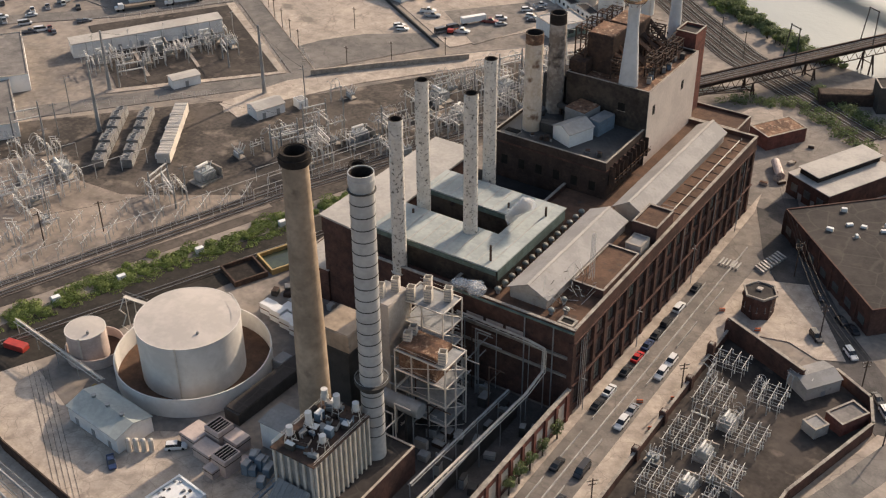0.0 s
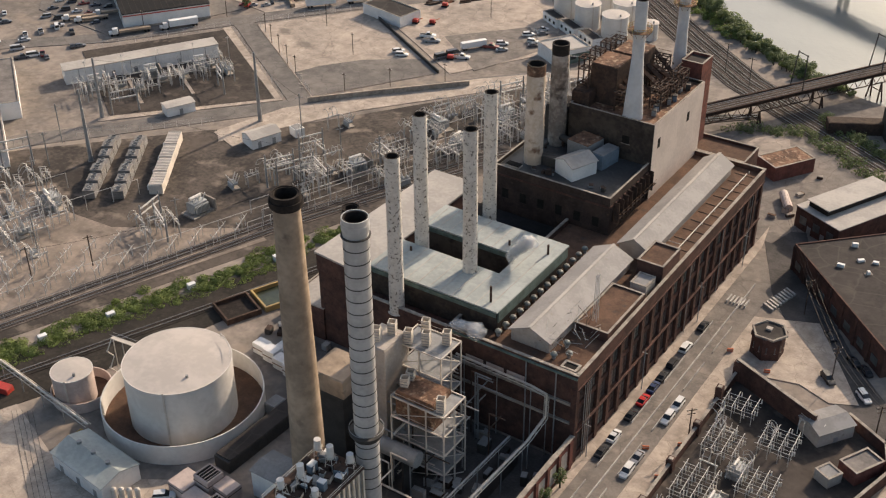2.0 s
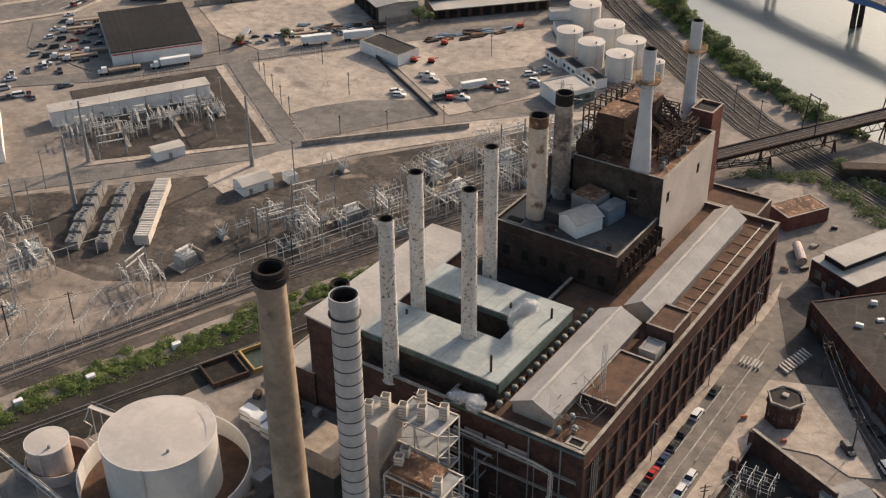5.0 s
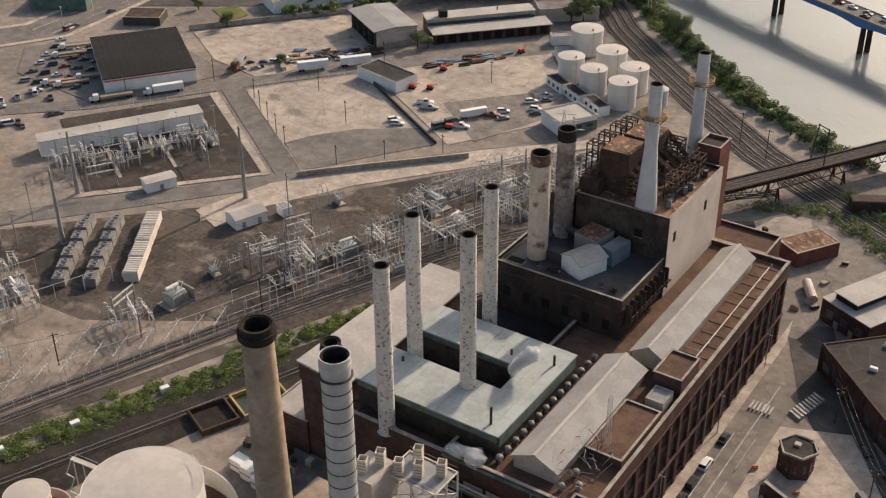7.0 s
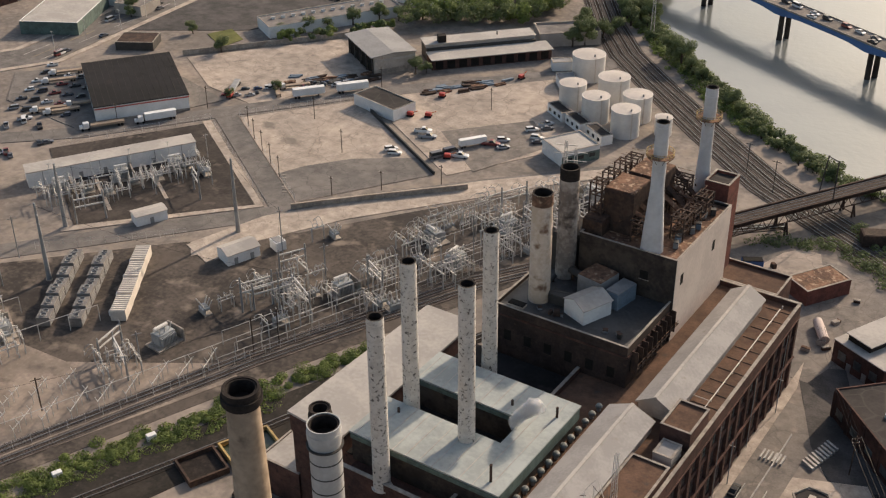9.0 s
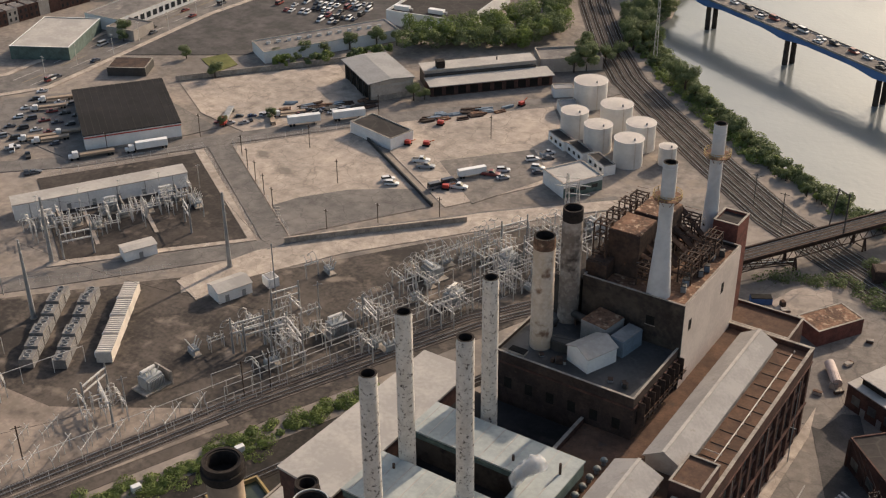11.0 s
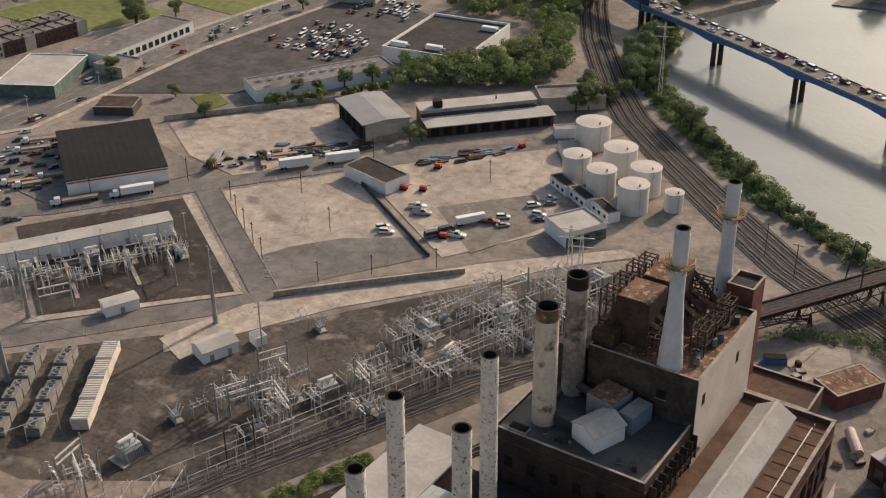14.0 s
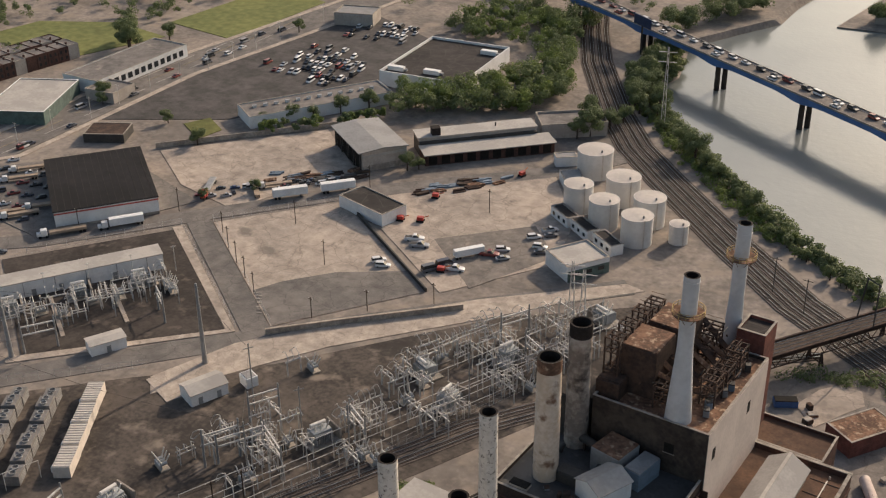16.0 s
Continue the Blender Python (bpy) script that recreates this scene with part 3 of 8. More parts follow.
def boiler_house():
    """The lower brick body behind the hall and the U of pale roofs that stands on it."""
    t = thing("boiler_house", -136, 183, 0, 0, "brick boiler house with pale green-white roofs round a dark court", "boiler house")
    part("body", prism(B(), [(-27, 6), (13.8, 6), (13.8, 53), (-27, 53)], 0, 21.0), BRICK, t)
    part("front_body", box(B(), 2, 3.4, 0, 23.5, 6.0, 21.0), BRICK, t)
    part("front_parapet", box(B(), 2, 0.65, 21, 23.5, 0.5, 2.4), BRICK, t)
    part("front_coping", box(B(), 2, 0.65, 23.4, 23.8, 0.9, 0.2), COPING, t)
    part("lower_roof", box(B(), -6.6, 29.5, 21.0, 40.2, 46.6, 0.15), TAR_BLACK, t, "dark roof round the stacks")
    # the pale U
    def wing(x0, x1, y0, y1):
        part("upper_wall", box(B(), (x0 + x1) / 2, (y0 + y1) / 2, 21.15, x1 - x0, y1 - y0, 7.0), SHADED_SOOTY_WALL, t)
        part("green_fascia", box(B(), (x0 + x1) / 2, y0 - 0.3, 26.9, x1 - x0, 0.3, 1.1), GREEN_PAINT, t)
    wing(-10.5, 16.6, 5.2, 17.6)
    wing(-10.5, 16.6, 27, 36.6)
    wing(16.61, 23.4, 5.2, 36.6)
    part("pale_roof", prism(B(), [(-10.9, 4.8), (23.8, 4.8), (23.8, 37), (-10.9, 37), (-10.9, 26.6), (16.2, 26.6), (16.2, 18), (-10.9, 18)], 28.15, 28.5), ROOF_GREEN, t, "pale green-white sheet roof")
    for k in range(11):
        x = -9.4 + 3.05 * k
        for y0, y1 in ((4.8, 18), (26.6, 37)) if x < 16 else ((4.8, 37),):
            part("roof_seam", box(B(), x, (y0 + y1) / 2, 28.5, 0.14, y1 - y0, 0.07), ROOF_WHITE, t)
    for x, y, h in ((20.5, 7.5, 4.2), (21.5, 31, 2.6), (12, 29.5, 1.4), (-6, 15, 1.2)):
        part("roof_pipe", cyl(B(), x, y, 28.4, 0.28, 0.28, h, 8), RUST_DARK, t, "rusty vent pipe")
    part("green_side", box(B(), 23.6, 21, 25.4, 0.3, 31, 2.6), GREEN_PAINT, t, "weathered green panelled wall")
    # the long white roof on the rail side
    part("rail_wall", prism(B(), [(-27, 5.5), (-13, 4.2), (-13, 51), (-25.5, 53.5)], 21, 25.6), BRICK, t)
    part("rail_roof", prism(B(), [(-27.3, 5.2), (-12.7, 3.8), (-12.7, 51.2), (-17, 54), (-25.8, 54)], 25.6, 26.1), ROOF_WHITE, t, "long white roof")
    return t


boiler_house()
turbine = flat_building("turbine_block", -127, 253, 33, 32, 32.2, 0, BRICK_SOOT, DECK, "dark brick block with a sooty flat roof", "power plant", 1.1)
def block_face(parent, x0, x1, y, z, n, w, h, along="x"):
    """A row of windows painted dark as recesses, with sills, along one face of a brick block."""
    for k in range(n):
        u = x0 + (x1 - x0) * (k + 0.5) / n
        p, q = ((u, y), (w, 0.1)) if along == "x" else ((y, u), (0.1, w))
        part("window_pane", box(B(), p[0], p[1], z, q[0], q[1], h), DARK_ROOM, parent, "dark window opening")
        part("window_sill", box(B(), p[0], p[1], z - 0.25, q[0] + 0.4, q[1] + 0.3, 0.22), BRICK_SOOT, parent)


block_face(turbine, -15.5, 15.5, -16.03, 24.5, 6, 1.8, 2.6)
block_face(turbine, -15.5, 15.5, 16.53, 26.5, 8, 1.6, 2.6, "y")
part("cornice", box(B(), 0, -16.1, 30.6, 33.1, 0.35, 0.45), BRICK, turbine, "projecting brick cornice")
part("cornice", box(B(), 16.6, 0, 30.6, 0.35, 32, 0.45), BRICK, turbine, "projecting brick cornice")
# Shade painted dark on the block's walls, light painted pale on its street side.
upper = flat_building("upper_block", -122, 274, 24, 31, 43.2, 0, SHADED_SOOTY_WALL, RUST, "tall rendered block with shade-darkened sooty walls and rusty plant on top", "power plant", 0.9, COPING)
part("street_side_render", box(B(), 12.06, 0, 20, 0.12, 31, 24.0), LIT_WALL_PINK, upper, "pale pinkish side wall with its light in the colour")
flat_building("stair_tower", -114.5, 294, 6, 7, 47.5, 0, BRICK_RED, TAR_DARK, "tall red brick stair tower", "tower", 0.8)
flat_building("end_block", -105.4, 293.9, 19.4, 10.4, 23.2, 0, BRICK, TAR_BROWN, "brick end block of the plant", "power plant", 0.9)


# ---- stacks ----
def stack(x, y, z0, z1, r0, r1, material, label, bands=(), rim=0.0, rim_material=SOOT, seg=28, taper_at=None, band_material=None, crown=None):
    s = thing("smokestack", x, y, z0, 0, label, "smokestack")
    h = z1 - z0
    bm = B()
    if taper_at:
        cyl(bm, 0, 0, 0, r0, r1, taper_at, seg, False)
        cyl(bm, 0, 0, taper_at, r1, r1, h - taper_at, seg, False)
    else:
        cyl(bm, 0, 0, 0, r0, r1, h, seg, False)
    part("shaft", bm, material, s, smooth=True)
    if crown:
        r = r1 + (r0 - r1) * (1 - crown[1])
        part("stained_crown", cyl(B(), 0, 0, h * crown[1], r + 0.02, r1 + 0.02, h * (1 - crown[1]) - 0.02, seg, False), crown[0], s, "dark stained upper length", smooth=True)
    bm = B()
    ring(bm, 0, 0, h - 2.2, r1 - 0.004 if not rim else r1 - 0.1, r1 - 0.35, 2.2, seg)
    part("flue", bm, SOOT, s, "sooty open flue", smooth=True)
    part("flue_floor", cyl(B(), 0, 0, h - 2.6, r1 - 0.1, r1 - 0.1, 0.3, seg), SOOT, s)
    if rim:
        bm = B()
        ring(bm, 0, 0, h - 2.6, r1 + rim * 0.5, r1 - 0.05, 0.5, seg)
        ring(bm, 0, 0, h - 2.1, r1 + rim, r1 - 0.05, 1.1, seg)
        ring(bm, 0, 0, h - 1.0, r1 + rim * 0.55, r1 - 0.05, 1.15, seg)
        part("rim", bm, rim_material, s, smooth=True)
    for z, w in bands:
        r = r0 + (r1 - r0) * (z / h) if not taper_at else r1 + (r0 - r1) * max(0, 1 - z / taper_at)
        part("band", ring(B(), 0, 0, z, r + w, r - 0.05, 0.2, seg), band_material or material, s)
    return s


stack(-129, 143, 0, 74.5, 3.7, 2.45, STACK_CONCRETE, "tall tapering brown concrete smokestack with a sooty rim", rim=0.65)
stack(-113.9, 143.2, 0, 74.5, 2.35, 2.3, STACK_STEEL, "grey ribbed steel smokestack", [(k * 2.6 + 14, 0.05) for k in range(22)] + [(71, 0.35)], rim=0.18, rim_material=STACK_STEEL, band_material=DARK_STEEL)
for x, y, z1, r in ((-136.6, 184.6, 61, 1.6), (-142, 202.5, 61.8, 1.6), (-126.1, 198.6, 64.2, 1.6), (-136.1, 223.1, 60.6, 1.6)):
    stack(x, y, 21.1, z1, r * 1.08, r, STACK_PEEL, "slender white smokestack with peeling paint", [(z1 - 22.5, 0.06), (0.2, 0.35)])
stack(-136.6, 245, 32.3, 59.4, 2.45, 2.3, STACK_RUST, "stout rust-stained pale smokestack", [(k * 2.4 + 2, 0.05) for k in range(8)], crown=(RUST, 0.9))
stack(-136.6, 257.2, 32.3, 60.5, 2.35, 2.2, STACK_SOOT, "stout sooty pale smokestack", [(k * 2.4 + 2, 0.05) for k in range(8)], crown=(SOOT, 0.9))
stack(-117.4, 261.3, 43.3, 74.5, 2.6, 1.5, STACK_WHITE, "white smokestack flared at its foot", taper_at=16, bands=[(30, 0.08)])
stack(-119.8, 294.5, 30, 70.2, 2.5, 1.5, STACK_WHITE, "white smokestack flared at its foot", taper_at=24, bands=[(38, 0.08)])


# ---- tanks ----
def tank(x, y, r, h, label, roof_rise=0.8, z=0.0, ladder=True, ladder_at=-60.0, group="", wall=None):
    t = thing("storage_tank", x, y, z, 0, label, "storage tank", group)
    part("shell", cyl(B(), 0, 0, 0, r, r, h, 56, False), wall or TANK_WHITE, t, smooth=True)
    part("roof", cyl(B(), 0, 0, h, r + 0.02, r * 0.05, roof_rise, 56), TANK_ROOF, t, smooth=True)
    part("rim", ring(B(), 0, 0, h - 0.15, r + 0.12, r - 0.02, 0.2, 56), TANK_WHITE, t)
    if ladder:
        a = radians(ladder_at)
        bm = B()
        box(bm, (r + 0.2) * math.cos(a), (r + 0.2) * math.sin(a), 0, 0.12, 0.4, h + 0.4, math.degrees(a))
        part("ladder", bm, WHITE_STEEL, t)
    part("hatch", cyl(B(), r * 0.55, -r * 0.3, h + 0.2, 0.35, 0.3, 0.8, 10), GREY_METAL, t)
    return t


big = tank(-172.5, 150.0, 12.1, 14.6, "large white fuel tank inside a round containment wall", 0.9)
tank(-196.8, 139.5, 4.7, 8.2, "small pale pinkish tank inside a round wall", 0.4, wall=PINK_BLOCK)
gang = thing("tank_gangway", -172.5, 150.0, 0, 0, "pale steel gangway from the containment ring to the tank roof", "gangway")
part("walkway", box(B(), -15.2, -1.6, 14.4, 7.0, 1.1, 0.14, 6), WHITE_STEEL, gang)
for s in (-0.5, 0.5):
    part("handrail", bar(B(), (-18.6, -1.9 + s, 15.5), (-11.8, -1.3 + s, 15.5), 0.05, 4), GALV, gang)
for x in (-18.5, -15.5):
    part("leg", bar(B(), (x, -1.9, 0), (x, -1.9, 14.4), 0.12, 6), WHITE_STEEL, gang)
for k in range(6):
    part("stair_flight", bar(B(), (-18.6 + 0.3 * (k % 2), -2.6 - 1.6 * (k % 2), 2.4 * k), (-18.6 + 0.3 * (k % 2), -4.2 + 1.6 * (k % 2), 2.4 * k + 2.4), 0.16, 4), WHITE_STEEL, gang)
rail = thing("tank_roof_railing", -172.5, 150.0, 14.8, 0, "short pale railing at the tank roof hatch", "railing")
for k in range(7):
    a = radians(35 + 7 * k)
    part("post", bar(B(), (11.7 * math.cos(a), 11.7 * math.sin(a), 0), (11.7 * math.cos(a), 11.7 * math.sin(a), 1.2), 0.05, 4), GALV, rail)
part("top_rail", loft(B(), [[((11.7 + e) * math.cos(radians(35 + 3.5 * k)), (11.7 + e) * math.sin(radians(35 + 3.5 * k)), z) for e, z in ((-0.05, 1.15), (0.05, 1.15), (0.05, 1.25), (-0.05, 1.25))] for k in range(13)]), GALV, rail)
for x, y, r, h, colour in ((-172.5, 150.2, 18.4, 5.2, TANK_WHITE), (-196.4, 141.0, 7.0, 2.8, PINK_BLOCK)):
    solid("containment_wall", ring(B(), x, y, 0, r, r - 0.25, h, 64), colour, "white steel containment ring round a tank", "containment wall", smooth=True)
    solid("containment_floor", cyl(B(), x, y, 0.02, r - 0.3, r - 0.3, 0.12, 48), TAR_BROWN, "brown stained floor inside the containment ring", "floor", kind="structure")
for x, y, r in ((-225, 440, 6.4), (-216.4, 411, 5.0), (-206.3, 424.5, 5.9), (-203.6, 404.6, 5.0), (-191.6, 414, 5.3), (-189.3, 399.7, 5.1), (-178, 407.2, 3.1)):
    tank(x, y, r, 9.8 if r > 4 else 6.6, "white cylindrical storage tank on the riverside tank farm", 0.5, group="tank farm", ladder_at=-40)

# ---- repeated things: vehicles, trees, poles, fences ----
def hull_section(x, half, low, high):
    return [(x, -half, low), (x, half, low), (x, half * 1.02, low + (high - low) * 0.6), (x, half * 0.9, high), (x, -half * 0.9, high), (x, -half * 1.02, low + (high - low) * 0.6)]


def car(kind, paint, label, category="car", far=False):
    """A car along x, nose to +x."""
    L, W, H = {"sedan": (4.7, 0.9, 1.42), "suv": (4.8, 0.95, 1.72), "pickup": (5.6, 0.97, 1.8), "van": (5.4, 0.98, 2.1)}[kind]
    t = thing(category if category != "car" else "parked_car", 0, 0, 0, 0, label, category)
    deck = {"sedan": 0.92, "suv": 1.0, "pickup": 1.08, "van": 1.1}[kind]
    bm = B()
    loft(bm, [hull_section(x * L / 2, W * w, 0.28, z) for x, w, z in ((-1, 0.86, deck * 0.86), (-0.93, 0.97, deck), (-0.3, 1, deck * 1.02), (0.45, 1, deck * 0.98), (0.9, 0.95, deck * 0.8), (1, 0.8, deck * 0.66))])
    a, b, c, d = {"sedan": (-0.78, -0.42, 0.12, 0.5), "suv": (-0.97, -0.86, 0.15, 0.48), "pickup": (-0.18, -0.1, 0.26, 0.5), "van": (-0.98, -0.93, 0.4, 0.72)}[kind]
    shell, bm = bm, B()
    loft(bm, [hull_section(x * L / 2, W * w, deck * 0.95, z) for x, w, z in ((a, 0.9, deck), (b, 0.84, H - 0.08), (c, 0.84, H - 0.08), (d, 0.9, deck))])
    part("glazing", bm, GLASS, t, "dark glazing")
    box(shell, (b + c) / 2 * L / 2, 0, H - 0.1, (c - b) * L / 2, W * 1.5, 0.1, 0, 0.03)
    part("body", shell, paint, t, smooth=True)
    if kind == "pickup":
        part("cargo_bed", box(B(), -0.58 * L / 2, 0, deck * 0.98, 0.7 * L / 2, W * 1.5, 0.06), DARK_STEEL, t)
    if far:
        for sx in (-0.6, 0.62):
            bm = bar(B(), (sx * L / 2, -W * 0.99, 0.33), (sx * L / 2, W * 0.99, 0.33), 0.33, 10)
            part("wheel_pair", bm, RUBBER, t)
        return t
    wheel = None
    for sx in (-0.6, 0.62):
        for sy in (-1, 1):
            if not wheel:
                wheel = part("wheel", bar(B(), (0, -0.11, 0), (0, 0.11, 0), 0.33, 12), RUBBER, t)
                wheel.matrix_basis = pose(sx * L / 2, sy * W * 0.9, 0.33)
            else:
                again(wheel, sx * L / 2, sy * W * 0.9, 0.33)
    return t


def place(proto, x, y, z=0.0, turn=0.0, scale=1.0, group="", label=""):
    z = floor_at(x, y) if z < 0.5 else z
    o = copy_thing(proto, pose(x, y, z, 0, 0, turn) @ Matrix.Scale(scale, 4))
    if group:
        o["group"] = group
    if label:
        o["label"] = label
    return o


FAR_AWAY = (-60, -60)
CARS = {k: car(k, CAR_PAINT, l) for k, l in (("sedan", "parked saloon car with dark windows"), ("suv", "parked sport utility car with dark windows"), ("pickup", "parked pickup truck with an open bed"), ("van", "tall parked panel van with dark windows"))}
RED_CAR, WHITE_CAR, BLACK_CAR, BLUE_CAR = car("sedan", CAR_RED, "bright red parked saloon car"), car("suv", CAR_WHITE, "white parked sport utility car"), car("sedan", CAR_DARK, "black parked saloon car"), car("sedan", CAR_BLUE, "dark blue parked saloon car")
FAR_CARS = {k: car(k, CAR_PAINT, v["label"], far=True) for k, v in CARS.items()}
FAR_CARS["white"], FAR_CARS["black"], FAR_CARS["blue"] = car("suv", CAR_WHITE, "white parked sport utility car", far=True), car("sedan", CAR_DARK, "black parked saloon car", far=True), car("sedan", CAR_BLUE, "dark blue parked saloon car", far=True)
PROTOTYPES = [*FAR_CARS.values(), *CARS.values(), RED_CAR, WHITE_CAR, BLACK_CAR, BLUE_CAR]


def truck(label, trailer_material, cab_material, length=12.5, flat=False):
    t = thing("semi_trailer_truck", 0, 0, 0, 0, label, "truck")
    bm = B()
    if flat:
        box(bm, -length / 2, 0, 1.1, length, 2.45, 0.9, 0, 0.05)
    else:
        box(bm, -length / 2, 0, 1.1, length, 2.5, 2.8, 0, 0.06)
    part("trailer", bm, trailer_material, t)
    bm = B()
    box(bm, 1.7, 0, 0.7, 2.2, 2.3, 2.3, 0, 0.15)
    box(bm, 3.4, 0, 0.7, 1.6, 1.9, 1.25, 0, 0.15)
    part("cab", bm, cab_material, t)
    part("windscreen", box(B(), 2.83, 0, 2.05, 0.06, 2.0, 0.75), GLASS, t)
    part("chassis", box(B(), -length * 0.35, 0, 0.75, length * 1.1, 0.9, 0.3), DARK_STEEL, t)
    wheel = None
    for x in (3.2, 0.9, -length + 2.2, -length + 0.9):
        for y in (-1.05, 1.05):
            if not wheel:
                wheel = part("wheel", bar(B(), (0, -0.18, 0), (0, 0.18, 0), 0.5, 12), RUBBER, t)
                wheel.matrix_basis = pose(x, y, 0.5)
            else:
                again(wheel, x, y, 0.5)
    return t


def trailer(label, material, length=12.5):
    t = thing("box_trailer", 0, 0, 0, 0, label, "trailer")
    part("box_body", box(B(), 0, 0, 1.1, length, 2.5, 2.8, 0, 0.06), material, t)
    part("underframe", box(B(), 0, 0, 0.8, length * 0.95, 1.0, 0.3), DARK_STEEL, t)
    part("landing_leg", box(B(), length * 0.3, 0, 0, 0.2, 1.6, 0.9), DARK_STEEL, t)
    wheel = None
    for x in (-length / 2 + 0.9, -length / 2 + 2.2):
        for y in (-1.05, 1.05):
            if not wheel:
                wheel = part("wheel", bar(B(), (0, -0.18, 0), (0, 0.18, 0), 0.5, 12), RUBBER, t)
                wheel.matrix_basis = pose(x, y, 0.5)
            else:
                again(wheel, x, y, 0.5)
    return t


TRUCK_TAN, TRUCK_WHITE = truck("white lorry cab with a long tan open trailer", mat("tan_trailer", (0.33, 0.25, 0.18), None, 0.4, 2.0, 0.8), CAR_WHITE, flat=True), truck("white lorry with a pale box trailer", WALL_WHITE, CAR_WHITE)
TRUCK_RED = truck("red lorry cab with a grey flat trailer", GREY_METAL, RED_PAINT, flat=True)
TRAILER = trailer("long white box trailer without a cab", WALL_WHITE)
PROTOTYPES += [TRUCK_TAN, TRUCK_WHITE, TRUCK_RED, TRAILER]


def leaf_mesh(name, centres, radii, count, size, material, seed):
    """A crown: many small leaf cards over and inside uneven lobes."""
    rng = np.random.default_rng(seed)
    centres, radii = np.array(centres, float), np.array(radii, float)
    pick = rng.integers(0, len(centres), count)
    d = rng.normal(size=(count, 3))
    d /= np.linalg.norm(d, axis=1)[:, None]
    c = centres[pick] + d * radii[pick] * (rng.uniform(0.55, 1.08, count) ** 0.7)[:, None]
    n = d + np.array((0, 0, 0.35)) + rng.normal(size=(count, 3)) * 0.35
    n /= np.linalg.norm(n, axis=1)[:, None]
    u = np.cross(n, rng.normal(size=(count, 3)))
    u /= np.linalg.norm(u, axis=1)[:, None]
    v = np.cross(n, u)
    s = (size * rng.uniform(0.5, 1.2, count))[:, None]
    verts = np.stack([c - u * s, c + v * s * 0.6, c + u * s, c - v * s * 0.6], 1).reshape(-1, 3)
    me = bpy.data.meshes.new(name)
    me.from_pydata(verts.tolist(), [], np.arange(count * 4).reshape(-1, 4).tolist())
    me.materials.append(material)
    return me


def tree(seed, h, spread, material, label, leaves=900, size=0.5):
    rng = random.Random(seed)
    t = thing("tree", 0, 0, 0, 0, label, "tree")
    bm = B()
    cyl(bm, 0, 0, -0.2, 0.045 * h, 0.022 * h, h * 0.55, 8)
    lobes, radii = [(0, 0, h * 0.72)], [(spread * 0.62, spread * 0.62, h * 0.26)]
    for k in range(7):
        a = k * 0.9 + rng.uniform(0, 0.5)
        r = spread * rng.uniform(0.35, 0.75)
        tip = (r * math.cos(a), r * math.sin(a), h * rng.uniform(0.42, 0.85))
        bar(bm, (0, 0, h * rng.uniform(0.25, 0.5)), tip, 0.012 * h, 5)
        lobes.append(tip)
        q = spread * rng.uniform(0.28, 0.5)
        radii.append((q, q, q * rng.uniform(0.7, 1.0)))
    part("trunk", bm, BARK, t)
    crown = new("crown", leaf_mesh("crown", lobes, radii, leaves, size, material, seed))
    crown.parent = t
    return t


TREES = [tree(1, 9, 4.2, LEAF, "broad leafy green tree", 3600, 0.27), tree(2, 11, 4.6, LEAF, "tall leafy green tree", 4200, 0.29), tree(3, 7, 3.4, LEAF_BRIGHT, "low bright green tree", 2800, 0.24)]
STREET_TREE = tree(4, 4.6, 1.7, LEAF, "small dark street tree in the pavement", 420, 0.24)
PROTOTYPES += TREES + [STREET_TREE]


def hedge(name, points, width, height, count, size, material, label, seed):
    """A ragged belt of bushes along a line."""
    rng = np.random.default_rng(seed)
    lobes, radii = [], []
    for (ax, ay), (bx, by) in zip(points, points[1:]):
        n = max(2, int(math.hypot(bx - ax, by - ay) / 0.9))
        for i in range(n):
            f = (i + rng.uniform()) / n
            s = rng.uniform(0.45, 1.1) * height
            lobes.append((ax + (bx - ax) * f + rng.normal() * width * 0.3, ay + (by - ay) * f + rng.normal() * width * 0.3, s * 0.45))
            r = rng.uniform(0.6, 1.3) * width * 0.36
            radii.append((r, r, s * 0.5))
    return tagged(new(name, leaf_mesh(name, lobes, radii, count, size, material, seed)), label, "bushes", kind="stuff")


def pole(x, y, h, r=0.16, arms=((0.92, 2.4),), material=WOOD, label="dark timber utility pole with a crossarm", turn=0.0, name="utility_pole", lean=0.0):
    p = thing(name, x, y, 0, turn, label, "pole")
    part("shaft", bar(B(), (0, 0, -0.3), (lean, 0, h), r, 8), material, p)
    for f, w in arms:
        part("crossarm", box(B(), lean * f, 0, h * f, w, 0.14, 0.16), material, p)
        if material is WOOD:
            for s in (-0.45, 0.45):
                part("insulator", cyl(B(), lean * f + s * w, 0, h * f + 0.16, 0.07, 0.05, 0.3, 6), CERAMIC, p)
    return p


def monopole(x, y, h, lean=0.0, turn=0.0, name="transmission_pole"):
    p = thing(name, x, y, 0, turn, "tall tapering grey steel transmission pole", "pole")
    bm = B()
    cyl(bm, 0, 0, -0.2, 0.75, 0.32, h, 12)
    part("shaft", bm, GREY_METAL, p, smooth=True)
    part("base_plate", cyl(B(), 0, 0, 0, 1.0, 1.0, 0.3, 12), COPING, p)
    for f, w in ((0.97, 2.4), (0.86, 2.8), (0.75, 2.8)):
        part("arm", bar(B(), (0, 0, h * f), (w, 0, h * f + 0.5), 0.1, 6), GREY_METAL, p)
    return p


